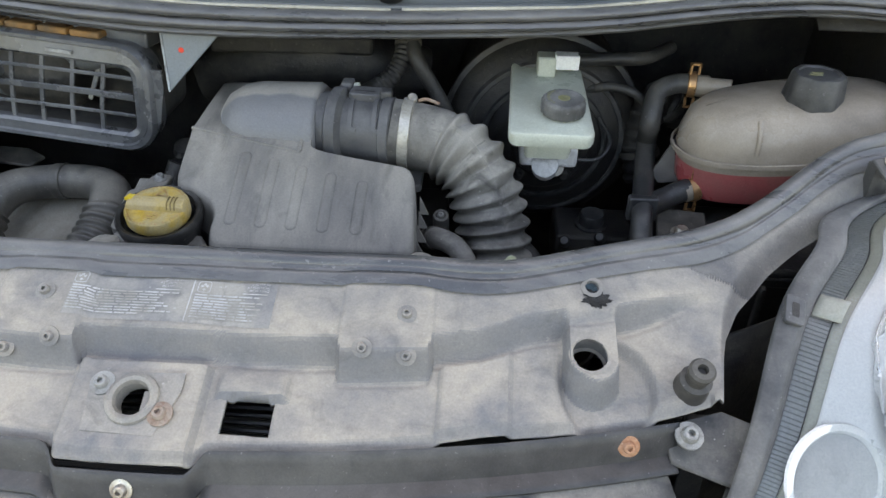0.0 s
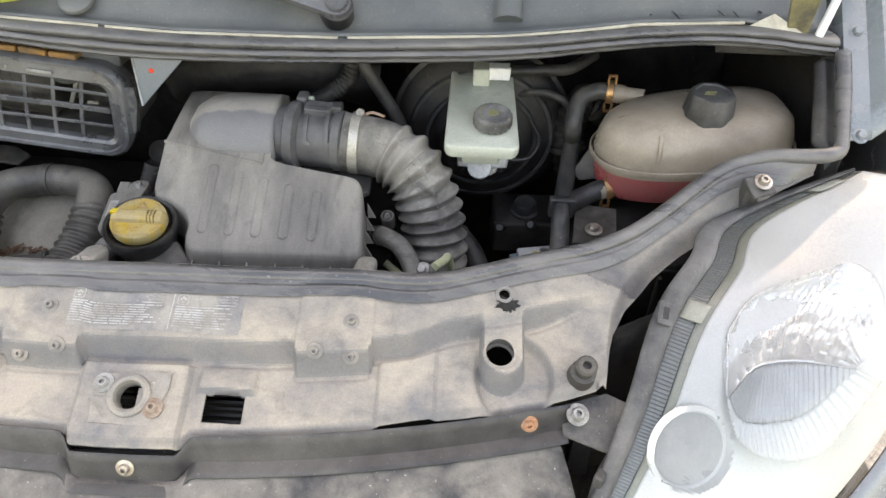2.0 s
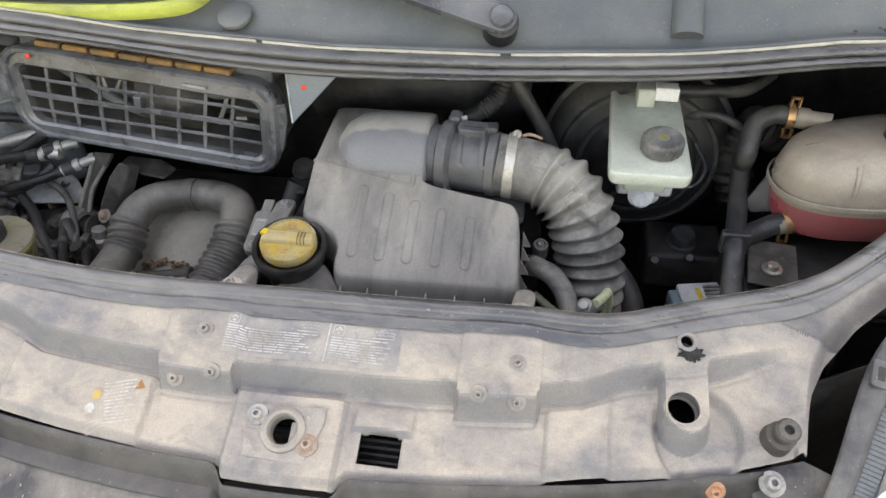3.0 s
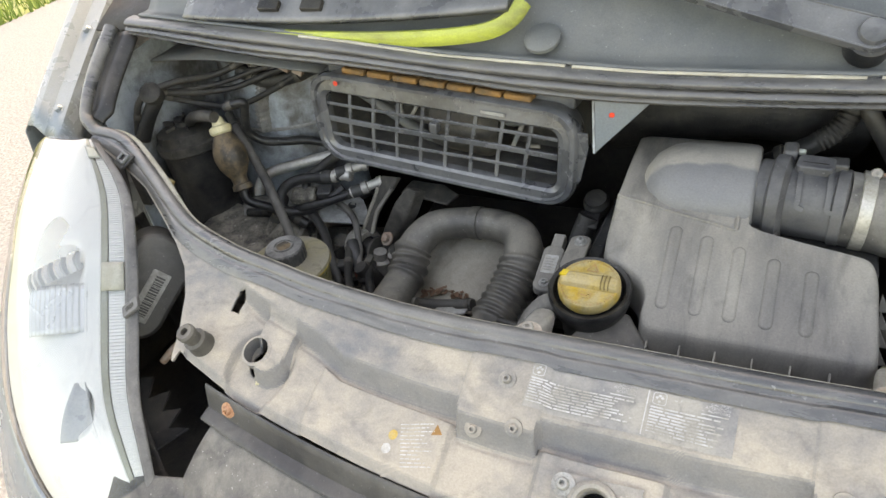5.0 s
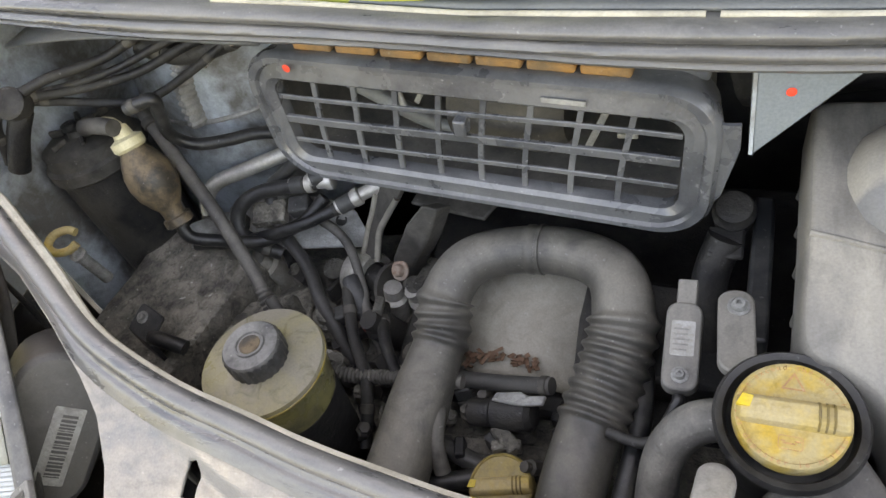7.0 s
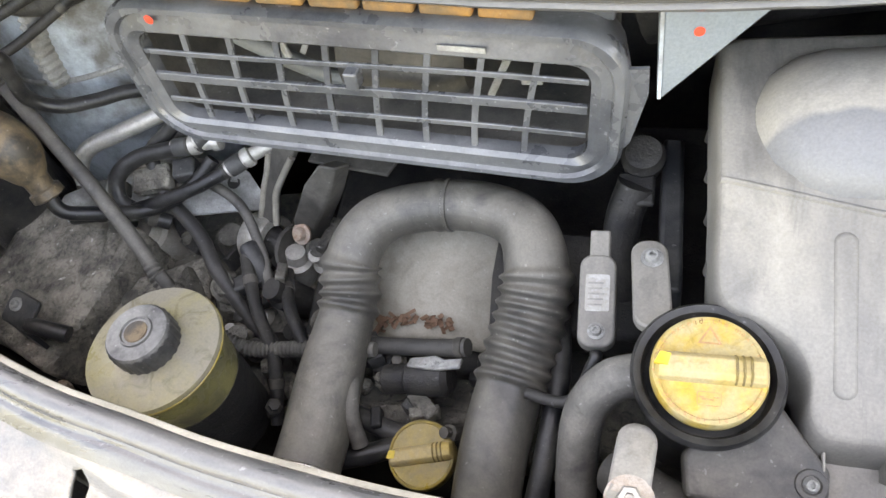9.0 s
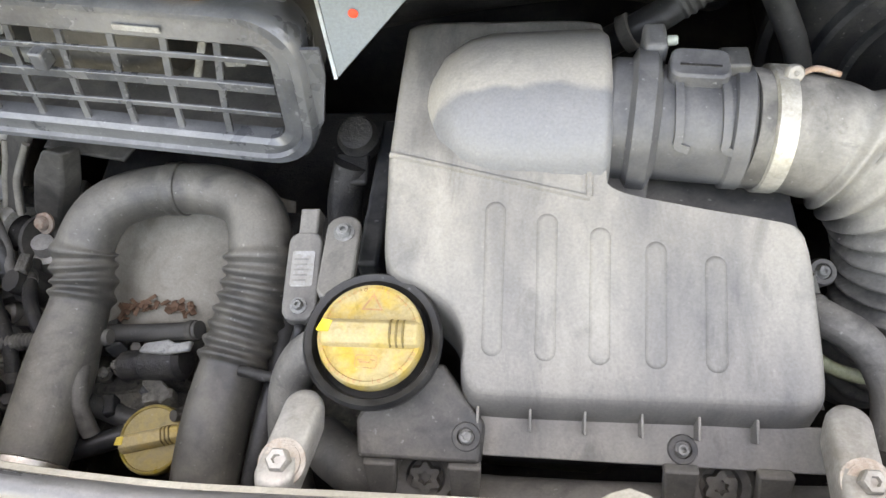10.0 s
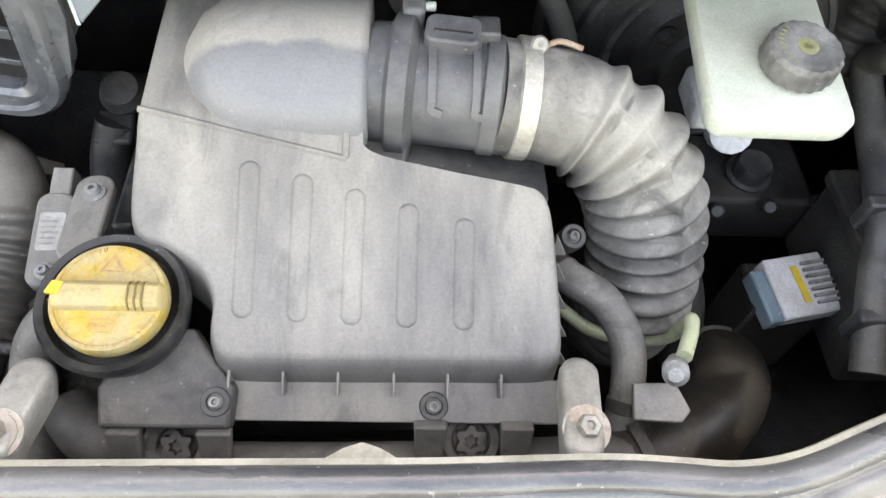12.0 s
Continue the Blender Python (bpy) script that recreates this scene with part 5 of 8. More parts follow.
        lathe(bm, [(0.0135, 0.004), (0.013, 0.013), (0.006, 0.0135), (0.005, 0.008), (0, 0.008)], (mid, y + 0.002, 0.958), (0, -0.55, 0.83), 42, lobes=6, depth=0.30)
        part("mount_core", bm, M_HOSE, rubber)


build_airbox()


# ---- air duct, clamp and bellows hose ----
def build_duct():
    root = thing("air_duct", "grey plastic air flow duct on the filter box outlet", "duct", (0.16, 0.42, 1.05))
    ax = Vector((1, -0.10, 0.0)).normalized()
    o = Vector((0.098, 0.421, 1.107))
    bm = bmesh.new()
    lathe(bm, [(0.040, -0.01), (0.047, 0.0), (0.050, 0.004), (0.050, 0.016), (0.054, 0.018), (0.058, 0.020), (0.058, 0.034), (0.053, 0.037), (0.046, 0.040), (0.046, 0.092), (0.049, 0.094), (0.049, 0.106), (0.043, 0.110)], o, ax, 48)
    body = part("duct_body", bm, M_DUCT, root, angle=35)
    bm = bmesh.new()
    box(bm, o + ax * 0.035 + Vector((0, 0.038, 0.043)), (0.018, 0.030, 0.030))
    part("duct_lug", bm, M_DUCT, body, bevel=0.004)
    bm = bmesh.new()
    lathe(bm, [(0.004, -0.004), (0.004, 0.003), (0.003, 0.004), (0, 0.004)], (0.1465, 0.4557, 1.1580), (1, -0.1, 0.1), 16)
    part("pin", bm, M_WHITE, body, "white plastic pin")
    for h in (0.050, 0.084):
        bm = bmesh.new()
        arc = [o + ax * h + Vector((0, -0.0475 * math.sin(a), 0.0475 * math.cos(a))) for a in np.linspace(0.0, 1.15, 9)]
        arc.append(arc[-1] + Vector((0.008, -0.001, -0.003)))
        tube(bm, arc, 0.0030, n=3, section=[(1, 0.7), (-1, 0.7), (-1, -0.7), (1, -0.7)])
        part("clip_strap", bm, M_DUCT, body)
    bm = bmesh.new()
    T = Matrix.Translation(o + ax * 0.066 + Vector((0, 0.010, 0.044))) @ Matrix.Rotation(radians(-6), 4, "Z")
    prism(bm, rounded(0.046, 0.034, 0.009, 5), T, 0.012, 0.06)
    sensor = part("sensor_plug", bm, M_DUCT, body, "rounded grey sensor plug", bevel=0.002)
    bm = bmesh.new()
    box(bm, T @ Vector((0, -0.004, 0.0122)), (0.030, 0.002, 0.0008), T.to_3x3().to_4x4())
    part("plug_groove", bm, M_DARK, sensor, "dark groove")
    bm = bmesh.new()
    box(bm, o + ax * 0.092 + Vector((0, 0.020, 0.049)), (0.022, 0.022, 0.012))
    part("plug_tail", bm, M_BLACK, sensor, bevel=0.002)


build_duct()


def build_bellows():
    root = thing("bellows_hose", "thick dusty grey corrugated rubber intake hose", "hose", (0.3, 0.38, 0.95))
    pts = [(0.200, 0.411, 1.107), (0.236, 0.411, 1.102), (0.274, 0.404, 1.096), (0.308, 0.388, 1.082), (0.334, 0.372, 1.052), (0.352, 0.356, 0.998), (0.359, 0.338, 0.945), (0.362, 0.332, 0.895), (0.362, 0.350, 0.84), (0.360, 0.39, 0.80)]
    C = catmull(pts, 36)
    d = [0.0]
    for p, q in zip(C, C[1:]):
        d.append(d[-1] + (q - p).length)
    loops = []
    for i, p in enumerate(C):
        f = d[i] / d[-1]
        along = (C[min(i + 1, len(C) - 1)] - C[max(i - 1, 0)]).normalized()
        hint = Vector((-0.05, -0.45, 0.89)).lerp(Vector((0.22, -0.72, 0.62)), sm(f, 0.2, 0.45))
        e1 = (hint - along * hint.dot(along)).normalized()
        e2 = along.cross(e1)
        cuff = 1 - sm(f, 0.15, 0.21)
        turn = 16 * max(0.0, (f - 0.17) / 0.83)
        wave = 0.5 - 0.5 * math.cos(2 * math.pi * turn)
        odd = int(turn) % 2
        lp = []
        for k in range(80):
            a = 2 * math.pi * k / 80
            w = a if a < math.pi else a - 2 * math.pi
            crest = wave ** (1.35 if f < 0.6 else 0.8)
            fill = 0.95 * math.exp(-(w / 0.10) ** 2) * (1 - sm(f, 0.46, 0.56))
            web = max(0.0, 1 - abs(w) / (0.60 if odd else 0.22)) * (0.75 if odd else 0.4) * (1 - sm(f, 0.44, 0.54))
            h = max(crest, crest + (0.92 - crest) * max(fill, web)) if f > 0.17 else 0.0
            r = 0.0448 + 0.003 * cuff - 0.006 * sm(f, 0.55, 0.85) + (0.0100 + 0.0004 * sm(f, 0.5, 0.7)) * h * sm(f, 0.17, 0.21) + 0.0008 * noise.noise((40 * f, 2 * math.cos(a), 2 * math.sin(a)))
            lp.append(p + e1 * (r * math.cos(a)) + e2 * (r * math.sin(a)))
        loops.append(lp)
    bm = bmesh.new()
    stack(bm, loops)
    part("hose_body", bm, M_BELLOWS, root, angle=80)
    bm = bmesh.new()
    a, b = Vector((0.216, 0.4105, 1.1065)), Vector((0.232, 0.410, 1.1055))
    lathe(bm, [(0.047, -0.001), (0.0505, 0), (0.0505, 0.014), (0.047, 0.015)], a, b - a, 44)
    clamp = part("hose_clamp", bm, M_CREAMM, root, "pale worn metal hose clamp")
    bm = bmesh.new()
    lathe(bm, [(0.0060, 0), (0.0072, 0.002), (0.0072, 0.007), (0.0055, 0.009), (0.002, 0.009), (0, 0.007)], (0.230, 0.4215, 1.153), (0.1, -0.75, 0.65), 18)
    part("clamp_screw", bm, M_PLATE, clamp, "slotted clamp screw")
    bm = bmesh.new()
    lathe(bm, [(0.0035, 0), (0.0035, 0.022)], (0.230, 0.409, 1.149), (0.1, -0.9, -0.35), 10)
    part("clamp_thread", bm, M_STEEL, clamp)
    bm = bmesh.new()
    tube(bm, [(0.238, 0.424, 1.151), (0.25, 0.428, 1.152), (0.268, 0.428, 1.146)], 0.0024, n=4)
    part("clamp_tail", bm, M_RUSTD, clamp, "rusty clamp tail")


build_bellows()


# ---- oil filler ----
def oil_cap(name, label, at, axis, r, turn, mat=M_YELLOW):
    base = thing(name, label, "filler cap", at)
    ax = Vector(axis).normalized()
    F = frame_z(ax, (0, 1, 0)) @ Matrix.Rotation(turn, 4, "Z")
    bm = bmesh.new()
    lathe(bm, [(r * 0.96, -0.014), (r, -0.011), (r, 0.0), (r * 0.97, 0.003), (r * 0.90, 0.004), (r * 0.88, 0.0028), (0, 0.0034)], at, ax, 48)
    root = part("cap_disc", bm, mat, base, "scuffed yellow disc")
    T = Matrix.Translation(at) @ F
    bm = bmesh.new()
    w = r * 0.27
    prof = [(-w, 0.002), (-w * 0.85, 0.010), (-w * 0.5, 0.0135), (w * 0.5, 0.0135), (w * 0.85, 0.010), (w, 0.002)]
    lps = []
    for x, k in ((-r * 0.93, 0.35), (-r * 0.86, 0.85), (-r * 0.7, 1), (0, 1), (r * 0.75, 1), (r * 0.90, 0.9), (r * 0.96, 0.45)):
        lps.append([T @ Vector((x, y * (0.6 + 0.4 * k), 0.002 + (z - 0.002) * k)) for y, z in prof])
    stack(bm, lps)
    grip = part("grip", bm, M_GRIP, root, "raised finger grip", bevel=0.0008)
    for k in range(3):
        bm = bmesh.new()
        tube(bm, [T @ Vector((r * (0.42 + 0.12 * k), y, z)) for y, z in ((-w * 0.95, 0.006), (-w * 0.6, 0.0135), (0, 0.0142), (w * 0.6, 0.0135), (w * 0.95, 0.006))], 0.0009, seg=6, n=3)
        part("grip_line", bm, M_GROOVE, root, "dirty groove")
    bm = bmesh.new()
    prism(bm, [(-r * 0.95, w * 0.2), (-r * 0.72, w * 0.1), (-r * 0.66, w * 0.9), (-r * 0.85, w * 1.0)][::-1], T @ Matrix.Translation((0, -w * 0.3, 0.010)), 0.0042)
    part("arrow_mark", bm, M_YELLOWD, root, "bright yellow arrow mark")
    return base, root


OIL = Vector((-0.079, 0.236, 1.064))
OIL_AX = Vector((0.03, -0.20, 0.98)).normalized()
neck, cap_root = oil_cap("oil_filler", "yellow capped oil filler in a black rubber collar", OIL, OIL_AX, 0.0405, 0.02)
bm = bmesh.new()
T = Matrix.Translation(OIL) @ frame_z(OIL_AX, (0, 1, 0))
tri_o = [(0.0, 0.0325), (-0.0085, 0.0185), (0.0085, 0.0185)]
tri_i = [(0.0, 0.0295), (-0.0062, 0.0198), (0.0062, 0.0198)]
A = [bm.verts.new(T @ Vector((*p, 0.0040))) for p in tri_o]
B = [bm.verts.new(T @ Vector((*p, 0.0040))) for p in tri_i]
for k in range(3):
    bm.faces.new((A[k], A[(k + 1) % 3], B[(k + 1) % 3], B[k]))
part("warning_triangle", bm, M_BRASS, cap_root, "moulded warning triangle", smooth=False)


def arc_text(words, r, top):
    n = len(words)
    for i, ch in enumerate(words):
        if ch == " ":
            continue
        a = (0.125 * (i - (n - 1) / 2)) * (-1 if top else 1)
        cu = bpy.data.curves.new("t", "FONT")
        cu.body, cu.size, cu.align_x = ch, 0.0062, "CENTER"
        tmp = bpy.data.objects.new("t", cu)
        scene.collection.objects.link(tmp)
        me = bpy.data.meshes.new_from_object(tmp.evaluated_get(bpy.context.evaluated_depsgraph_get()))
        bpy.data.objects.remove(tmp)
        yield me, a


def cap_writing():
    bm = bmesh.new()
    for words, top in (("Do not exceed the maxi level", True), ("Ne pas dépasser le niveau maxi", False)):
        for me, a in arc_text(words, 0.034, top):
            if top:
                M = Matrix.Rotation(a, 4, "Z") @ Matrix.Translation((0, 0.0338, 0.0046))
            else:
                M = Matrix.Rotation(a, 4, "Z") @ Matrix.Translation((0, -0.0385, 0.0046))
            me.transform(T @ M)
            bm.from_mesh(me)
    part("moulded_lettering", bm, M_BRASS, cap_root, "small moulded wording round the rim", smooth=False)


cap_writing()
bm = bmesh.new()
A = [bm.verts.new(T @ Vector((x, y - 0.0215, 0.0044))) for x, y in rounded(0.0165, 0.0100, 0.002, 4)]
B = [bm.verts.new(T @ Vector((x, y - 0.0215, 0.0044))) for x, y in rounded(0.0155, 0.0090, 0.0016, 4)]
for k in range(len(A)):
    j = (k + 1) % len(A)
    bm.faces.new((A[k], A[j], B[j], B[k]))
for px, py, w, h in ((-0.001, -0.022, 0.008, 0.0012), (-0.005, -0.0205, 0.003, 0.001), (0.005, -0.020, 0.004, 0.0009)):
    bm.faces.new([bm.verts.new(T @ Vector((px + a * w / 2, py + c * h / 2, 0.0044))) for a, c in ((-1, -1), (1, -1), (1, 1), (-1, 1))])
part("oil_can_mark", bm, M_BRASS, cap_root, "moulded oil can mark in a frame", smooth=False)

bm = bmesh.new()
lathe(bm, [(0.040, -0.11), (0.041, -0.055), (0.048, -0.035), (0.053, -0.016), (0.0545, -0.004), (0.052, 0.0), (0.047, -0.002), (0.044, -0.012), (0.040, -0.014)], OIL - OIL_AX * 0.006, OIL_AX, 44)
part("collar", bm, M_PIPE, neck, "black rubber collar")
bm = bmesh.new()
lathe(bm, [(0.034, -0.25), (0.034, -0.10)], OIL, OIL_AX, 28)
part("neck_pipe", bm, M_HOSE, neck)


# ---- plates, sensor and lifting eyes round the filler ----
def build_small_mid():
    root = thing("filler_bracket", "grey plastic bracket arm with a torx screw", "bracket", (-0.12, 0.31, 0.95))
    bm = bmesh.new()
    T = Matrix.Translation((-0.121, 0.318, 1.040)) @ Matrix.Rotation(radians(4), 4, "Z") @ Matrix.Rotation(radians(-6), 4, "X")
    prism(bm, rounded(0.030, 0.092, 0.014), T, 0.010)
    part("arm", bm, M_BOX, root, bevel=0.002)
    bolt("arm_screw", (-0.121, 0.343, 1.048), (0, -0.1, 1), 0.0058, "dusty torx screw", M_STEELD, root, washer=1.6)
    bm = bmesh.new()
    box(bm, (-0.105, 0.42, 0.97), (0.02, 0.18, 0.10))
    part("arm_web", bm, M_BLACK, root, bevel=0.004)

    root = thing("pressure_sensor", "grey pressure sensor with a white label and plug", "sensor", (-0.17, 0.33, 0.97))
    T = Matrix.Translation((-0.1655, 0.3275, 0.995)) @ Matrix.Rotation(radians(2), 4, "Z") @ Matrix.Rotation(radians(14), 4, "X")
    bm = bmesh.new()
    prism(bm, rounded(0.033, 0.088, 0.012), T, 0.014, 0.04)
    body = part("sensor_body", bm, M_BOX, root, bevel=0.002)
    bm = bmesh.new()
    box(bm, T @ Vector((0.001, 0.052, 0.004)), (0.018, 0.030, 0.018), T.to_3x3().to_4x4())
    part("plug", bm, M_BOX, root, bevel=0.002)
    bm = bmesh.new()
    prism(bm, rounded(0.021, 0.034, 0.002), T @ Matrix.Translation((0, 0.006, 0.0142)), 0.0008)
    part("sensor_label", bm, M_LABEL, body, "white printed label")
    bm = bmesh.new()
    for k in range(5):
        prism(bm, [(-0.008, 0), (0.004 + 0.001 * (k % 3), 0), (0.004 + 0.001 * (k % 3), 0.0016), (-0.008, 0.0016)], T @ Matrix.Translation((0, -0.006 + 0.005 * k, 0.0151)), 0.0003)
    part("print_bar", bm, M_LABELBG, root, "grey print bars on the label", smooth=False)
    bolt("sensor_screw", T @ Vector((0.0, -0.029, 0.014)), T.to_3x3() @ Vector((0, 0, 1)), 0.0045, "dusty torx screw", M_STEELD, root)
    bm = bmesh.new()
    tube(bm, [T @ Vector((0, -0.045, 0.004)), (-0.165, 0.275, 0.985), (-0.185, 0.25, 0.955), (-0.225, 0.255, 0.95)], 0.0055, n=6)
    part("sensor_hose", bm, M_PIPE, root)

    for x, y, z, s in ((-0.129, 0.139, 1.056, 1), (0.260, 0.151, 1.047, 1)):
        root = thing("support_bracket", "cast aluminium support end with a rusty bolt", "bracket", (x, y, 0.95), group="support brackets")
        bm = bmesh.new()
        T = Matrix.Translation((x, y + 0.018, z - 0.012)) @ Matrix.Rotation(radians(-6), 4, "Z") @ Matrix.Rotation(radians(-12), 4, "X")
        lps = []
        for zz, kk in ((-0.020, 0.86), (-0.008, 0.96), (0.0, 1.0), (0.007, 0.95), (0.010, 0.80)):
            lps.append([T @ Vector((px * kk, py * kk + (0.012 if zz < -0.02 else 0), zz)) for px, py in rounded(0.029, 0.088, 0.0142, 8)])
        stack(bm, lps)
        part("bracket_body", bm, M_ALU, root, angle=50)
        bm = bmesh.new()
        lathe(bm, [(0.0172, -0.001), (0.0172, 0.0015), (0.0138, 0.0017), (0.0138, 0.0035), (0.0, 0.004)], (x, y, z - 0.003), (0, -0.18, 0.98), 28)
        part("washer", bm, M_WASHER, root, "rusty washer")
        bm = bmesh.new()
        lathe(bm, [(0.0086, 0), (0.0086, 0.0090), (0.0072, 0.0108), (0.0036, 0.0108), (0.0030, 0.0075), (0, 0.0075)], (x, y, z), (0, -0.18, 0.98), 6)
        part("bolt", bm, M_ALU, root, "dull bolt head", angle=20)


build_small_mid()


# ---- U-shaped hose ----
def build_uhose():
    root = thing("u_hose", "U-shaped matt grey rubber hose with corrugated legs", "hose", (-0.34, 0.35, 0.85))
    pts = [(-0.446, 0.165, 0.880), (-0.444, 0.215, 0.886), (-0.440, 0.290, 0.905), (-0.434, 0.350, 0.925), (-0.434, 0.392, 0.952), (-0.409, 0.428, 0.972), (-0.356, 0.446, 0.978), (-0.291, 0.444, 0.982), (-0.246, 0.421, 0.982), (-0.229, 0.380, 0.970), (-0.231, 0.340, 0.948), (-0.243, 0.285, 0.926), (-0.252, 0.230, 0.912), (-0.257, 0.180, 0.892), (-0.260, 0.125, 0.86)]
    C = catmull(pts, 12)

    def rad(s):
        r = 0.0295 + 0.0060 * (1 - sm(s, 0.12, 0.25)) - 0.0025 * sm(s, 0.30, 0.42) + 0.0055 * sm(s, 0.52, 0.66)
        if 0.225 < s < 0.305:
            r += 0.005 * (0.5 - 0.5 * math.cos(2 * math.pi * 4 * (s - 0.225) / 0.08))
        if 0.648 < s < 0.800:
            r += 0.0055 * (0.5 - 0.5 * math.cos(2 * math.pi * 8 * (s - 0.648) / 0.152))
        if 0.455 < s < 0.463:
            r += 0.0016
        return r

    bm = bmesh.new()
    tube(bm, pts, rad, seg=32, n=24)
    part("hose_body", bm, M_UHOSE, root, angle=80)
    i = int(len(C) * 0.46)
    bm = bmesh.new()
    lathe(bm, [(0.0265, -0.003), (0.0288, -0.002), (0.0291, 0.002), (0.0265, 0.003)], C[i], C[i + 1] - C[i], 32)
    part("joint_ring", bm, M_UHOSE, root)
    bm = bmesh.new()
    lathe(bm, [(0.035, 0), (0.0382, 0.002), (0.0382, 0.014), (0.035, 0.016)], (-0.4455, 0.180, 0.882), Vector((-0.446, 0.165, 0.880)) - Vector((-0.444, 0.215, 0.886)), 32)
    part("hose_clamp", bm, M_STEEL, root, "metal hose clamp")


build_uhose()
oil_cap("dipstick_cap", "grimy yellow plastic cap low in the engine", Vector((-0.3335, 0.2137, 0.8686)), (0, -0.25, 0.97), 0.035, 0.25, M_AMBER)


# ---- intake grille ----
def build_grille():
    root = thing("intake_grille", "black plastic air intake duct with a barred mouth", "intake grille", (-0.39, 0.43, 1.05))
    O = Vector((-0.384, 0.436, 1.146))
    ex = Vector((0.458, -0.028, -0.034)).normalized()
    ey = Vector((0.0, 0.06, 0.99))
    ey = (ey - ex * ey.dot(ex)).normalized()
    ez = ex.cross(ey)
    T = Matrix.Translation(O) @ Matrix((ex, ey, ez)).transposed().to_4x4()
    W, H = 0.476, 0.160
    LEAN = 0.012

    def pt(x, y, z):
        return T @ Vector((x + (-LEAN * y / H if x < 0 else 0) * min(1, -2 * x / W), y, z))

    outer = rounded(W, H, 0.046, 8)
    innr = [(x, y - 0.006 if y > 0 else y + 0.002) for x, y in rounded(W - 0.060, H - 0.052, 0.018, 8)]
    bm = bmesh.new()
    k = lambda pts, s, z: [pt(x * s[0], y * s[1], z) for x, y in pts]
    stack(bm, [k(outer, (0.97, 0.95), -0.05), k(outer, (1, 1), -0.012), k(outer, (1, 1), -0.003), k(outer, (0.985, 0.96), 0.003), k(outer, (0.955, 0.90), 0.003), k(outer, (0.945, 0.875), -0.001), k(innr, (1.04, 1.08), 0.001), k(innr, (1, 1), -0.003), k(innr, (1, 1), -0.018)], cap0=False, cap1=False)
    part("mouth_frame", bm, M_GRILLE, root, angle=35)
    x0, x1, y0, y1 = -0.210, 0.206, -0.052, 0.048
    for y, w in ((0.028, 0.0045), (0.000, 0.0075), (-0.028, 0.0045)):
        bm = bmesh.new()
        tube(bm, [pt(x, y + 0.003 * math.sin(9 * x), -0.006) for x in np.linspace(x0, x1, 9)], w * 0.6, n=3, section=[(0.5, 1), (-0.5, 1), (-0.5, -1), (0.5, -1)])
        part("bar", bm, M_GRILLE, root, bevel=0.0006)
    for i in range(8):
        x = x0 + (x1 - x0) * (i + 0.9) / 9
        bm = bmesh.new()
        tube(bm, [pt(x + 0.010, y1 + 0.003, -0.008), pt(x, -0.01, -0.008), pt(x - 0.004, y0 - 0.003, -0.008)], 0.0028, n=4, section=[(1, 0.7), (-1, 0.7), (-1, -0.7), (1, -0.7)])
        part("bar", bm, M_GRILLE, root)
    bm = bmesh.new()
    box(bm, pt(0.002, 0.018, -0.002), (0.013, 0.018, 0.016), T.to_3x3().to_4x4())
    part("clip", bm, M_GRILLE, root, bevel=0.002)
    # duct behind the mouth
    bm = bmesh.new()
    stack(bm, [k(outer, (0.96, 0.90), -0.020), k(outer, (0.90, 0.80), -0.16)], cap0=False)
    bmesh.ops.reverse_faces(bm, faces=bm.faces)
    part("duct_inside", bm, M_BOXD, root, "grey inside of the duct")
    bm = bmesh.new()
    lathe(bm, [(0.05, 0), (0.055, 0.02), (0.055, 0.10), (0.04, 0.12), (0, 0.12)], T @ Vector((-0.03, 0.0, -0.085)), ex, 24)
    part("blower_body", bm, M_GRIME, root, "grimy housing seen through the bars")
    for x, y, z, w, h, turn in ((-0.085, 0.026, -0.040, 0.007, 0.045, 12), (-0.060, 0.020, -0.045, 0.006, 0.030, -30), (0.125, 0.004, -0.045, 0.007, 0.060, -22), (0.150, -0.012, -0.055, 0.020, 0.006, 5), (-0.010, 0.046, -0.050, 0.045, 0.007, 4)):
        bm = bmesh.new()
        box(bm, T @ Vector((x, y, z)), (w, h, 0.004), T.to_3x3().to_4x4() @ Matrix.Rotation(radians(turn), 4, "Z"))
        part("metal_clip", bm, M_STEELD, root, "dull metal strip behind the bars", bevel=0.001)
    for pts in (((-0.20, 0.03, -0.07), (-0.12, 0.01, -0.05), (-0.05, -0.03, -0.06), (0.03, -0.045, -0.07)), ((0.06, 0.045, -0.07), (0.11, 0.03, -0.045), (0.16, 0.035, -0.06), (0.20, 0.01, -0.08))):
        bm = bmesh.new()
        tube(bm, [T @ Vector(p) for p in pts], 0.009, n=6, seg=12)
        part("inner_cable", bm, M_COWL, root, "grey cable behind the bars")
    bm = bmesh.new()
    lathe(bm, [(0.0045, 0), (0, 0.0005)], pt(-0.176, 0.067, 0.0042), ez, 14)
    part("paint_dot", bm, M_RED, root, "red paint dot", smooth=False)
    bm = bmesh.new()
    box(bm, pt(0.105, 0.060, 0.0030), (0.040, 0.005, 0.001), T.to_3x3().to_4x4())
    part("scratch", bm, M_STEELD, root, "pale scrape")
    # side bracket of the duct
    bm = bmesh.new()
    prism(bm, [(0, 0), (0.016, 0.02), (0.030, 0.075), (0.030, 0.10), (0, 0.10)], Matrix.Translation(pt(0.228, -0.052, -0.012)) @ Matrix.Rotation(radians(90), 4, "X"), 0.004)
    part("side_web", bm, M_GRILLE, root)
    # orange filter edge above
    filt = thing("pollen_filter", "orange pleated filter edge above the intake", "filter", (-0.40, 0.47, 1.25))
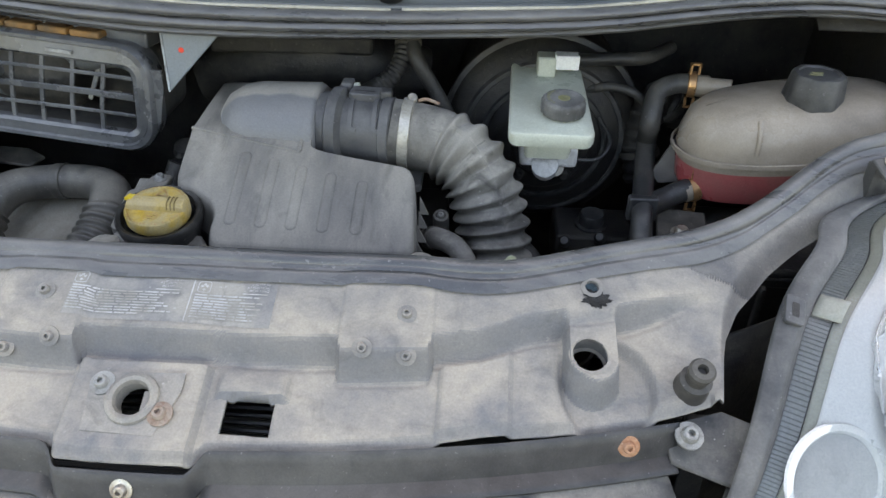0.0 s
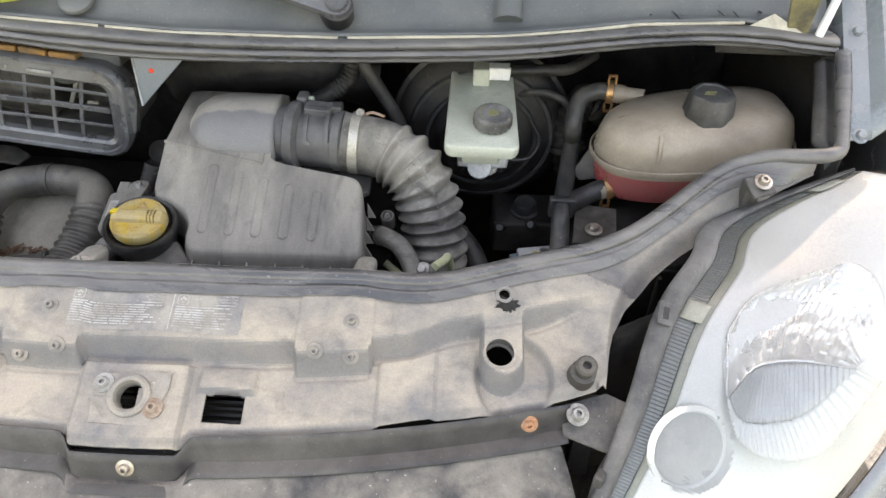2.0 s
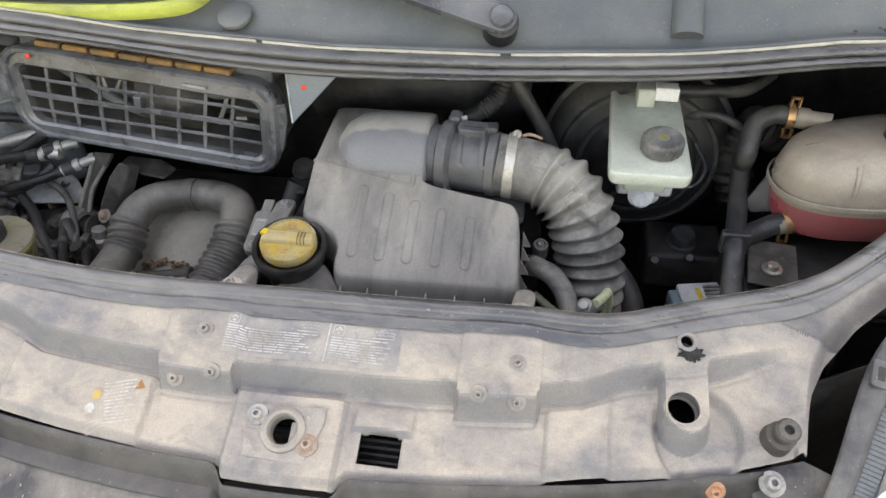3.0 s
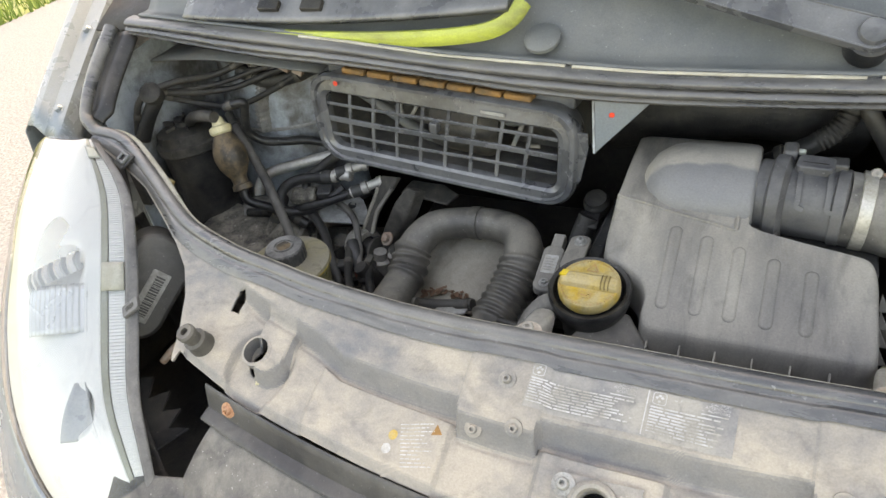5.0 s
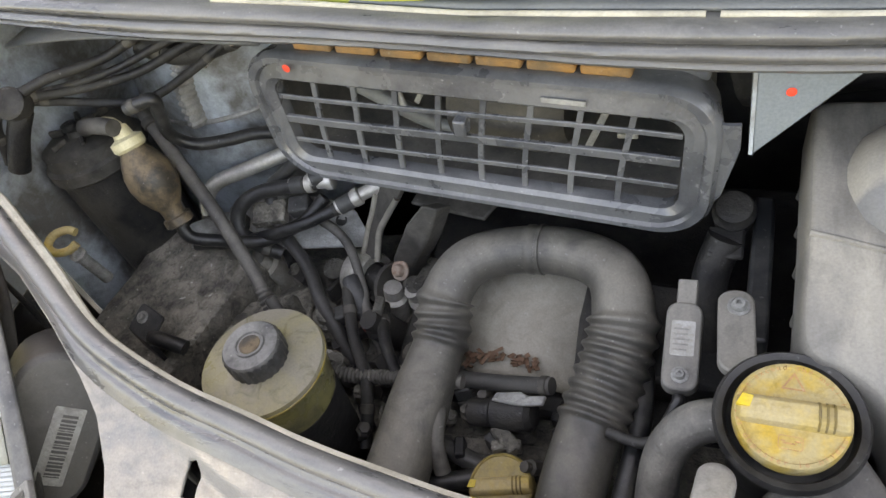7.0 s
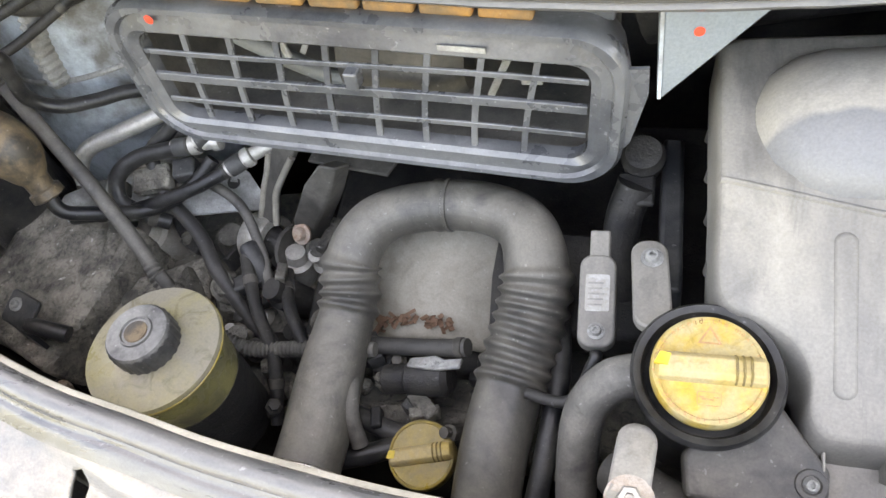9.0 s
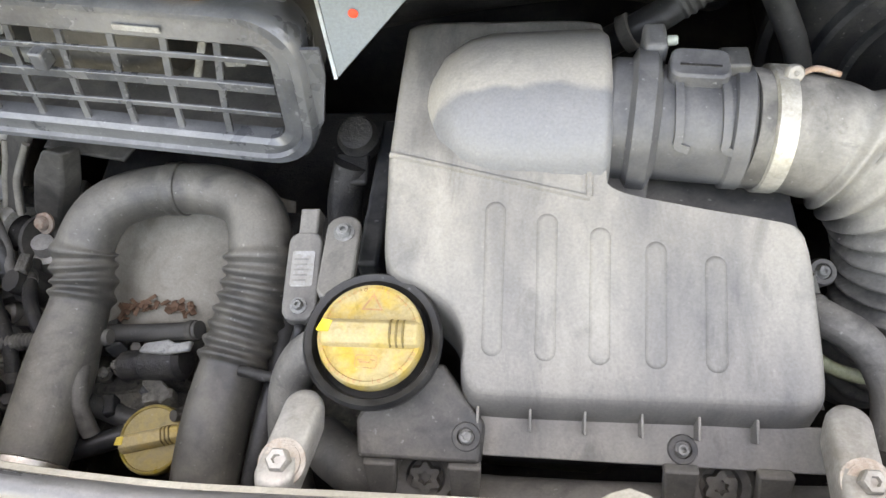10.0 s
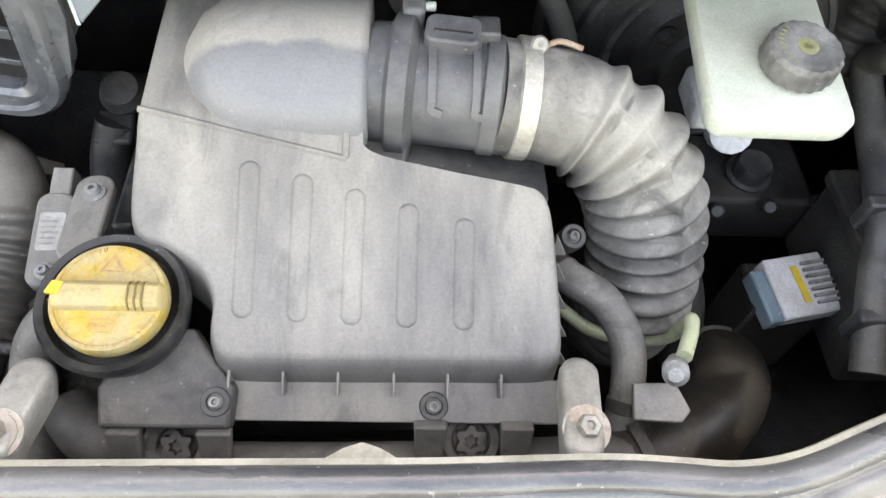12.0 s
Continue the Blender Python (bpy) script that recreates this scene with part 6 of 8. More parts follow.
    for i in range(7):
        bm = bmesh.new()
        box(bm, pt(-0.150 + 0.048 * i, 0.084, -0.026), (0.044, 0.010, 0.03), T.to_3x3().to_4x4())
        part("filter_fold", bm, M_ORANGE, filt, bevel=0.003)
    bm = bmesh.new()
    box(bm, pt(0.0, 0.080, -0.058), (0.44, 0.022, 0.05), T.to_3x3().to_4x4())
    part("filter_frame", bm, M_GRILLE, filt, bevel=0.003)

    tri = thing("support_plate", "pale grey triangular sheet metal support with a red dot", "plate", (-0.1, 0.44, 1.15))
    bm = bmesh.new()
    P = [Vector((-0.121, 0.428, 1.146)), Vector((-0.030, 0.440, 1.240)), Vector((-0.028, 0.442, 1.262)), Vector((-0.122, 0.436, 1.262))]
    nrm = (P[1] - P[0]).cross(P[3] - P[0]).normalized()
    stack(bm, [[p - nrm * 0.003 for p in P], P])
    part("plate", bm, M_PAINT, tri, bevel=0.0015)
    bm = bmesh.new()
    Q = [Vector((-0.121, 0.428, 1.146)), Vector((-0.122, 0.436, 1.262)), Vector((-0.124, 0.475, 1.262)), Vector((-0.122, 0.440, 1.165))]
    stack(bm, [[p - Vector((0.003, 0, 0)) for p in Q], Q])
    part("plate_flange", bm, M_PAINTD, tri)
    bm = bmesh.new()
    lathe(bm, [(0.004, 0), (0, 0.0005)], (-0.097, 0.4325, 1.206), nrm, 12)
    part("paint_dot", bm, M_RED, tri, "red paint dot", smooth=False)


build_grille()


# ---- brake fluid reservoir, master cylinder, servo ----
def build_brakes():
    root = thing("brake_reservoir", "milky white brake fluid reservoir with a black ribbed cap", "reservoir", (0.425, 0.45, 1.1))
    bm = bmesh.new()
    T = Matrix.Translation((0.425, 0.484, 1.0925)) @ Matrix.Rotation(radians(8.7), 4, "X")
    base = rounded(0.118, 0.225, 0.014, 6)
    lps = []
    for z, kx, ky in ((0.0, 0.55, 0.72), (0.034, 0.62, 0.78), (0.038, 0.97, 0.985), (0.044, 1.0, 1.0), (0.056, 1.0, 1.0), (0.059, 0.97, 0.985), (0.060, 0.93, 0.96)):
        lps.append([T @ Vector((x * kx * (1 - 0.10 * (y / 0.225 + 0.5)), y * ky, z)) for x, y in base])
    stack(bm, lps)
    part("reservoir_body", bm, M_WHITE, root, angle=35)
    bm = bmesh.new()
    lathe(bm, [(0.024, -0.01), (0.024, 0.002), (0.0305, 0.003), (0.0315, 0.005), (0.031, 0.020), (0.0275, 0.0240), (0.018, 0.0245), (0.016, 0.0235), (0, 0.0235)], (0.4415, 0.4205, 1.1435), (0, -0.12, 1), 80, lobes=20, depth=0.045)
    cap = part("reservoir_cap", bm, M_CAPTOP, root, "black ribbed cap with yellow print")
    for r0, r1 in ((0.0, 0.004), (0.0055, 0.0085)):
        bm = bmesh.new()
        lathe(bm, [(r1, 0.0), (r1, 0.0004), (r0, 0.0004)], (0.4415, 0.4177, 1.1668), (0, -0.12, 1), 24)
        part("cap_mark", bm, M_CAPYEL, cap, "yellow ring mark")
    bm = bmesh.new()
    for k in range(9):
        a = 2.2 + 0.22 * k
        c = Vector((0.4415 + 0.022 * math.cos(a), 0.4177 + 0.022 * math.sin(a), 1.1681 + 0.12 * 0.022 * math.sin(a)))
        box(bm, c, (0.002, 0.004, 0.0004), Matrix.Rotation(a + 1.57, 4, "Z"))
    part("cap_print", bm, M_CAPYEL, cap, "faded yellow print bars", smooth=False)
    bm = bmesh.new()
    box(bm, (0.423, 0.540, 1.174), (0.028, 0.035, 0.030))
    conn = part("float_plug", bm, M_WHITE, root, "white level sensor plug", bevel=0.003)
    bm = bmesh.new()
    box(bm, (0.453, 0.535, 1.182), (0.036, 0.024, 0.022))
    part("plug_tail", bm, M_BEZEL, conn, bevel=0.002)
    bm = bmesh.new()
    tube(bm, [(0.47, 0.535, 1.184), (0.52, 0.53, 1.19), (0.57, 0.54, 1.19), (0.62, 0.60, 1.19)], 0.010, n=6)
    part("plug_lead", bm, M_DARK, conn)

    root = thing("master_cylinder", "white metal brake master cylinder below its reservoir", "cylinder", (0.43, 0.5, 1.0))
    bm = bmesh.new()
    lathe(bm, [(0.014, 0), (0.019, 0.006), (0.019, 0.20)], (0.428, 0.428, 1.058), (0, 1, 0.02), 24)
    part("bore", bm, M_ALU, root)
    bm = bmesh.new()
    lathe(bm, [(0.012, 0), (0.0145, 0.002), (0.0145, 0.014), (0.0, 0.016)], (0.428, 0.434, 1.040), (0, -0.8, 0.55), 10)
    part("end_plug", bm, M_ALU, root, "bright plug")
    bm = bmesh.new()
    box(bm, (0.416, 0.438, 1.068), (0.085, 0.055, 0.032))
    block = part("cylinder_block", bm, M_MASTER, root, "white powdery cast block", bevel=0.005)
    bm = bmesh.new()
    lathe(bm, [(0.019, -0.01), (0.020, 0.002), (0.020, 0.014), (0.014, 0.018), (0, 0.018)], (0.412, 0.412, 1.052), (-0.1, -0.7, 0.6), 14)
    part("block_nut", bm, M_MASTER, block, "white end nut")
    for dx in (-0.030, 0.030):
        bm = bmesh.new()
        lathe(bm, [(0.010, -0.006), (0.011, 0.012), (0.006, 0.016)], (0.428 + dx * 0.6, 0.448, 1.052), (dx, 0, 0), 12)
        part("port", bm, M_BEZEL, root, "pale port nut")
    bm = bmesh.new()
    tube(bm, [(0.452, 0.447, 1.052), (0.475, 0.446, 1.050), (0.500, 0.455, 1.052), (0.515, 0.48, 1.07), (0.50, 0.52, 1.09)], 0.003, n=6)
    part("brake_pipe", bm, M_BLACK, root)

    root.location += Vector((0.015, 0.024, 0.000))

    root = thing("brake_servo", "round black brake servo drum on the bulkhead", "servo", (0.43, 0.62, 0.9))
    bm = bmesh.new()
    lathe(bm, [(0.045, -0.01), (0.05, 0.0), (0.075, 0.004), (0.085, 0.016), (0.125, 0.024), (0.148, 0.042), (0.158, 0.060), (0.160, 0.085), (0.155, 0.10), (0.155, 0.24)], (0.43, 0.535, 1.04), (0, 1, 0.03), 56)
    part("drum", bm, M_DARK, root)
    bm = bmesh.new()
    lathe(bm, [(0.158, 0.062), (0.166, 0.066), (0.167, 0.074), (0.160, 0.078)], (0.43, 0.535, 1.04), (0, 1, 0.03), 56)
    part("rolled_seam", bm, M_DARKH, root)
    for r_, y_ in ((0.098, 0.018), (0.128, 0.026)):
        bm = bmesh.new()
        lathe(bm, [(r_ - 0.005, y_), (r_ - 0.003, y_ - 0.005), (r_ + 0.003, y_ - 0.004), (r_ + 0.006, y_ + 0.004)], (0.43, 0.535, 1.04), (0, 1, 0.03), 56)
        for fc in [fc for fc in bm.faces if len(fc.verts) > 4]:
            bm.faces.remove(fc)
        part("pressed_ring", bm, M_BLACK, root)
    for a in (0.6, 2.5, 4.1, 5.4):
        bolt("servo_nut", Vector((0.43 + 0.062 * math.cos(a), 0.535, 1.04 + 0.062 * math.sin(a))), (0, -1, 0), 0.007, "grimy nut", M_DARK, root, socket=False)


build_brakes()


# ---- coolant tank ----
def build_tank():
    root = thing("coolant_tank", "stained translucent coolant tank holding red fluid", "tank", (0.775, 0.45, 1.03))
    c = Vector((0.772, 0.452, 0))

    def ring(z, kx, ky, dx=0.0):
        out = []
        for k in range(56):
            a = 2 * math.pi * k / 56
            n = 2.6
            cx, cy = math.copysign(abs(math.cos(a)) ** (2 / n), math.cos(a)), math.copysign(abs(math.sin(a)) ** (2 / n), math.sin(a))
            x, y = 0.157 * kx * cx + dx, 0.092 * ky * cy
            out.append(Vector((c.x + x * 0.998 - y * 0.05, c.y + y * 0.998 + x * 0.05 + (0.012 * cx if cy > 0 else 0), z + 0.014 * x / 0.15)))
        return out

    seam = 1.110
    bm = bmesh.new()
    stack(bm, [ring(seam, 1.0, 1.0), ring(seam + 0.012, 1.0, 1.0), ring(1.135, 0.985, 0.97), ring(1.158, 0.94, 0.90), ring(1.172, 0.84, 0.76), ring(1.181, 0.62, 0.52), ring(1.185, 0.3, 0.25)], cap0=False)
    part("upper_shell", bm, M_TANK, root, "grey-brown upper shell", angle=70)
    bm = bmesh.new()
    stack(bm, [ring(seam - 0.004, 1.03, 1.045), ring(seam - 0.003, 1.045, 1.07), ring(seam + 0.003, 1.045, 1.07), ring(seam + 0.004, 1.03, 1.045)], cap0=False, cap1=False)
    part("seam_rim", bm, M_TANK, root)
    bm = bmesh.new()
    stack(bm, [ring(seam, 0.99, 0.99), ring(seam - 0.016, 0.985, 0.98)], cap0=False, cap1=False)
    bmesh.ops.reverse_faces(bm, faces=bm.faces)
    part("lower_shell", bm, M_TANK, root)
    bm = bmesh.new()
    stack(bm, [ring(seam - 0.016, 0.985, 0.98), ring(1.062, 0.96, 0.94), ring(1.044, 0.90, 0.84), ring(1.036, 0.7, 0.6), ring(1.034, 0.3, 0.3)], cap0=False)
    bmesh.ops.reverse_faces(bm, faces=bm.faces)
    part("coolant_level", bm, M_COOL, root, "red coolant showing through the shell")
    bm = bmesh.new()
    P = [Vector((0.628, 0.471, 1.112)), Vector((0.636, 0.455, 1.085)), Vector((0.660, 0.447, 1.037)), Vector((0.600, 0.446, 1.030)), Vector((0.588, 0.446, 1.046))]
    stack(bm, [[p + Vector((0, 0.004, 0)) for p in P], P])
    part("support_web", bm, M_BOXD, root, "translucent support web")
    for i in range(5):
        x = 0.70 + 0.035 * i
        bm = bmesh.new()
        y = 0.452 - 0.088 + 0.05 * (x - 0.772)
        tube(bm, [(x, y + 0.004, 1.118), (x, y + 0.007, 1.140), (x, y + 0.020, 1.160)], 0.004, n=4, seg=8)
        part("shell_rib", bm, M_TANK, root)
    bm = bmesh.new()
    lathe(bm, [(0.038, -0.025), (0.0395, -0.010), (0.0395, 0.004), (0.035, 0.034), (0.033, 0.038), (0.027, 0.039), (0.025, 0.0365), (0, 0.0365)], (0.776, 0.424, 1.178), (0, -0.05, 1), 64, lobes=8, depth=0.06)
    cap = part("tank_cap", bm, M_BLACK, root, "black screw cap with yellow mark")
    bm = bmesh.new()
    for k in range(4):
        box(bm, (0.768 + 0.002 * k, 0.420 - 0.0045 + 0.0035 * k, 1.2152 + 0.0001 * k), (0.018 - 0.003 * (k % 2), 0.002, 0.0004))
    part("cap_mark", bm, M_CAPYEL, cap, "worn yellow print", smooth=False)
    for a, b in (((0.668, 0.520, 1.157), (0.640, 0.530, 1.155)), ((0.655, 0.408, 1.048), (0.630, 0.403, 1.040))):
        a, b = Vector(a), Vector(b)
        bm = bmesh.new()
        lathe(bm, [(0.013, -0.03), (0.013, 0.0), (0.016, 0.004), (0.016, 0.03)], a, b - a, 20)
        part("nipple", bm, M_TANK, root)


build_tank()


def build_right_hoses():
    root = thing("coolant_hose", "dark rubber coolant hose joined to the expansion tank", "hose", (0.58, 0.45, 1.0))
    bm = bmesh.new()
    tube(bm, [(0.650, 0.526, 1.157), (0.620, 0.532, 1.155), (0.592, 0.520, 1.142), (0.583, 0.490, 1.105), (0.591, 0.522, 1.055), (0.562, 0.362, 1.031), (0.559, 0.321, 1.001), (0.556, 0.28, 0.971), (0.55, 0.241, 0.951)], 0.0150, n=8, seg=20)
    part("main_hose", bm, M_HOSED, root)
    bm = bmesh.new()
    tube(bm, [(0.658, 0.410, 1.048), (0.625, 0.403, 1.040), (0.598, 0.394, 1.030), (0.564, 0.37, 1.027)], 0.016, n=8, seg=20)
    part("branch_hose", bm, M_HOSED, root)
    bm = bmesh.new()
    box(bm, (0.562, 0.362, 1.031), (0.042, 0.014, 0.036))
    part("hose_clip", bm, M_BLACK, root, bevel=0.003)
    bm = bmesh.new()
    box(bm, (0.556, 0.28, 0.971), (0.040, 0.014, 0.036))
    part("hose_clip", bm, M_BLACK, root, bevel=0.003)
    for a, d in (((0.642, 0.5285, 1.1565), (-1, 0.15, -0.03)), ((0.640, 0.4065, 1.0435), (-1, -0.2, -0.25))):
        bm = bmesh.new()
        lathe(bm, [(0.0185, -0.006), (0.0195, -0.005), (0.0195, 0.005), (0.0185, 0.006)], a, d, 26)
        for f in [f for f in bm.faces if len(f.verts) > 4]:
            bm.faces.remove(f)
        cl = part("spring_clip", bm, M_BRASS, root, "copper-coloured spring clip")
        for sgn in (1, -1):
            bm = bmesh.new()
            T = Matrix.Translation(a) @ Matrix.Translation((0, -0.006, 0.026 * sgn))
            box(bm, T @ Vector((0.006, 0, 0)), (0.003, 0.006, 0.016))
            box(bm, T @ Vector((-0.006, 0, 0)), (0.003, 0.006, 0.016))
            box(bm, T @ Vector((0, 0, 0.007 * sgn)), (0.015, 0.006, 0.003))
            part("clip_ear", bm, M_BRASS, cl)


build_right_hoses()


# ---- power steering reservoir ----
def build_steering():
    root = thing("steering_reservoir", "beige power steering fluid bottle with a black cap", "reservoir", (-0.594, 0.232, 0.9))
    c, ax = Vector((-0.579, 0.237, 0.896)), Vector((0.02, -0.02, 1)).normalized()
    bm = bmesh.new()
    lathe(bm, [(0.062, 0.104), (0.0644, 0.106), (0.0675, 0.108), (0.0682, 0.113), (0.067, 0.1160), (0.0631, 0.1170), (0.045, 0.1200), (0.0294, 0.1225)], c, ax, 56)
    bottle = part("bottle", bm, M_BOTTLE, root, "yellowed translucent bottle top")
    bm = bmesh.new()
    lathe(bm, [(0.058, 0.050), (0.0606, 0.075), (0.0631, 0.098), (0.0640, 0.1065)], c, ax, 56)
    part("bottle_side", bm, M_OLIVE, bottle, "oily olive-brown translucent side")
    bm = bmesh.new()
    lathe(bm, [(0.0676, 0.1080), (0.0688, 0.1088), (0.0688, 0.1102), (0.0676, 0.1110)], c, ax, 56)
    part("weld_seam", bm, M_AMBER, bottle, "yellow moulded seam")
    rng = random.Random(31)
    for k in range(16):
        a, h = rng.uniform(-1.6, 0.9), rng.uniform(0.062, 0.098)
        r = ip(h, (0.05, 0.075, 0.098), (0.0580, 0.0606, 0.0632))
        bm = bmesh.new()
        w, t = rng.uniform(0.05, 0.16), rng.uniform(0.003, 0.010)
        sheet(bm, lambda u, v: c + Vector(((r + 0.0008 + 0.0016 * v) * math.cos(a + w * (u - 0.5)), (r + 0.0008 + 0.0016 * v) * math.sin(a + w * (u - 0.5)), h + t * (v - 0.5) * math.sin(math.pi * (0.08 + 0.84 * u)))), 8, 3)
        part("oil_streak", bm, M_DARK, bottle, "dark oily streak")
    bm = bmesh.new()
    lathe(bm, [(0.0519, -0.06), (0.0554, 0.0), (0.0575, 0.046), (0.0584, 0.050), (0.0558, 0.054)], c, ax, 40)
    part("bottle_base", bm, M_DARK, root, "dark lower half of the bottle")
    bm = bmesh.new()
    lathe(bm, [(0.029, 0.118), (0.0324, 0.1205), (0.0329, 0.140), (0.0307, 0.1445)], c, ax, 120, lobes=24, depth=0.035)
    cap = part("bottle_cap", bm, M_BLACK, root, "black ribbed screw cap")
    bm = bmesh.new()
    lathe(bm, [(0.0313, 0.138), (0.031, 0.1440), (0.0294, 0.1462), (0.0164, 0.1468), (0.0157, 0.1490), (0.0143, 0.1492), (0.0134, 0.1470), (0, 0.1472)], c, ax, 48)
    part("cap_top", bm, M_CAPTOP, cap, "grey cap top with a raised ring")
    bm = bmesh.new()
    lathe(bm, [(0.0117, 0.1465), (0.0112, 0.1478), (0, 0.1480)], c, ax, 24)
    part("cap_mark", bm, M_BULB, cap, "dusty worn mark")
    bm = bmesh.new()
    box(bm, c + Vector((0, 0, -0.16)), (0.05, 0.05, 0.24))
    part("bottle_bracket", bm, M_DARK, root, bevel=0.004)


build_steering()


# ---- fuel filter and priming bulb ----
def build_fuel():
    root = thing("fuel_filter", "black fuel filter canister with a dusty screwed lid", "filter", (-0.965, 0.455, 0.85))
    c, ax = Vector((-0.968, 0.482, 0.866)), Vector((-0.08, 0.05, 1)).normalized()
    bm = bmesh.new()
    lathe(bm, [(0.045, -0.02), (0.064, 0.0), (0.067, 0.17), (0.067, 0.19)], c, ax, 40)
    part("canister", bm, M_DARK, root)
    bm = bmesh.new()
    lathe(bm, [(0.069, 0.185), (0.073, 0.188), (0.073, 0.204), (0.066, 0.208), (0.064, 0.226), (0.052, 0.232), (0.020, 0.234), (0.018, 0.242), (0, 0.243)], c, ax, 40)
    lid = part("filter_lid", bm, M_GRIME, root, "dusty grey lid")
    for k in range(6):
        a = k * 1.047 + 0.3
        bm = bmesh.new()
        box(bm, c + ax * 0.236 + Vector((0.038 * math.cos(a), 0.038 * math.sin(a), 0)), (0.022, 0.006, 0.010), Matrix.Rotation(a, 4, "Z"))
        part("lid_rib", bm, M_GRIME, lid, bevel=0.0015)
    bm = bmesh.new()
    lathe(bm, [(0.011, 0), (0.011, 0.008), (0.005, 0.010), (0, 0.008)], c + ax * 0.240 + Vector((-0.012, -0.004, 0)), ax, 14)
    part("lid_plug", bm, M_DARK, lid, "round plug")
    bm = bmesh.new()
    tube(bm, [c + ax * 0.235 + Vector((0.01, 0.0, 0)), (-0.925, 0.462, 1.132), (-0.878, 0.448, 1.146), (-0.848, 0.442, 1.148)], 0.011, n=6)
    part("filter_pipe", bm, M_GRIME, root)

    root = thing("primer_bulb", "soft dark rubber priming bulb with a cream elbow", "primer", (-0.845, 0.42, 1.0))
    top, bot = Vector((-0.850, 0.4487, 1.120)), Vector((-0.8139, 0.4182, 1.0155))
    d = bot - top
    L = d.length
    bm = bmesh.new()
    lathe(bm, [(0.017, 0), (0.017, 0.010), (0.024, 0.022), (0.0305, 0.040), (0.032, 0.055), (0.029, 0.072), (0.021, 0.088), (0.0155, 0.096), (0.0150, L - 0.006), (0.019, L - 0.004), (0.0195, L + 0.006), (0.015, L + 0.008)], top, d, 32)
    part("bulb", bm, M_BULB, root)
    bm = bmesh.new()
    lathe(bm, [(0.018, 0.010), (0.0215, 0.006), (0.0215, -0.004), (0.013, -0.008), (0.010, -0.022), (0.0, -0.024)], top, d, 24)
    elbow = part("elbow", bm, M_CREAM, root, "cream plastic elbow")
    bm = bmesh.new()
    tube(bm, [top - d.normalized() * 0.016, top - d.normalized() * 0.022 + Vector((-0.008, 0, 0.004)), (-0.884, 0.450, 1.147)], 0.0085, n=5)
    part("elbow_spout", bm, M_CREAM, elbow)
    bm = bmesh.new()
    tube(bm, [bot, bot + d * 0.25, (-0.78, 0.424, 0.970), (-0.73, 0.454, 0.943), (-0.68, 0.484, 0.953), (-0.65, 0.514, 0.973)], 0.009, n=6)
    part("fuel_hose", bm, M_PIPE, root)


build_fuel()


def hose(name, label, pts, r, mat, ribs=None, seg=16):
    """A hose with a clamp near each end."""
    root = thing(name, label, "hose", pts[0])
    bm = bmesh.new()
    tube(bm, pts, r, seg=seg, n=8, ribs=ribs)
    part("hose_wall", bm, mat, root, angle=80)
    C = catmull(pts, 8)
    for i in (4, len(C) - 6):
        bm = bmesh.new()
        q = r + (ribs[3] if ribs else 0.0)
        lathe(bm, [(q * 0.98, -0.006), (q * 1.10, -0.005), (q * 1.10, 0.005), (q * 0.98, 0.006)], C[i], C[i + 1] - C[i], seg)
        part("clamp", bm, M_GRIME, root, "grimy clamp band")
    return root


hose("vent_hose", "glossy black rubber hose across the inner wing", [(-0.842, 0.47, 1.155), (-0.819, 0.476, 1.161), (-0.804, 0.482, 1.16), (-0.816, 0.488, 1.134), (-0.833, 0.498, 1.091), (-0.814, 0.512, 1.064), (-0.78, 0.535, 1.053), (-0.74, 0.562, 1.044), (-0.65, 0.6, 1.01)], 0.0088, M_PIPE)
hose("steel_pipe", "bare silver metal pipe with a tight bend", [(-0.62, 0.605, 1.02), (-0.673, 0.592, 1.010), (-0.725, 0.573, 1.001), (-0.792, 0.540, 0.991), (-0.840, 0.522, 0.978), (-0.860, 0.505, 0.950), (-0.852, 0.482, 0.90)], 0.0110, M_STEELB)
hose("return_hose", "long grey rubber hose running down to the steering bottle", [(-0.905, 0.535, 1.105), (-0.867, 0.509, 1.075), (-0.815, 0.472, 1.046), (-0.768, 0.439, 1.012), (-0.710, 0.392, 0.958), (-0.682, 0.364, 0.932), (-0.660, 0.342, 0.905), (-0.645, 0.325, 0.865)], 0.0092, M_HOSE, ribs=(0.74, 1.0, 16, 0.0018))
hose("pressure_hose", "dark rubber pressure hose looping below the intake", [(-0.660, 0.555, 1.030), (-0.692, 0.545, 1.012), (-0.7148, 0.5336, 0.9961), (-0.7398, 0.5168, 0.9762), (-0.720, 0.481, 0.9394), (-0.6643, 0.4371, 0.9156), (-0.6285, 0.3939, 0.8976), (-0.585, 0.3522, 0.8414), (-0.55, 0.31, 0.79)], 0.0092, M_DARKH)
hose("sensor_hose", "thin dusty grey hose ending in a black connector", [(-0.705, 0.508, 0.962), (-0.6864, 0.5021, 0.9594), (-0.6167, 0.4756, 0.9362), (-0.585, 0.4318, 0.895), (-0.5685, 0.3982, 0.8806), (-0.5395, 0.3592, 0.8318), (-0.52, 0.33, 0.78)], 0.0066, M_HOSE)
hose("corrugated_hose", "grey corrugated hose from the bottle to the engine", [(-0.660, 0.352, 0.957), (-0.6335, 0.3328, 0.9123), (-0.5742, 0.3084, 0.8792), (-0.5046, 0.3138, 0.8757), (-0.4364, 0.3088, 0.8965), (-0.40, 0.31, 0.90)], 0.0080, M_HOSE, ribs=(0.30, 1.0, 40, 0.0018))
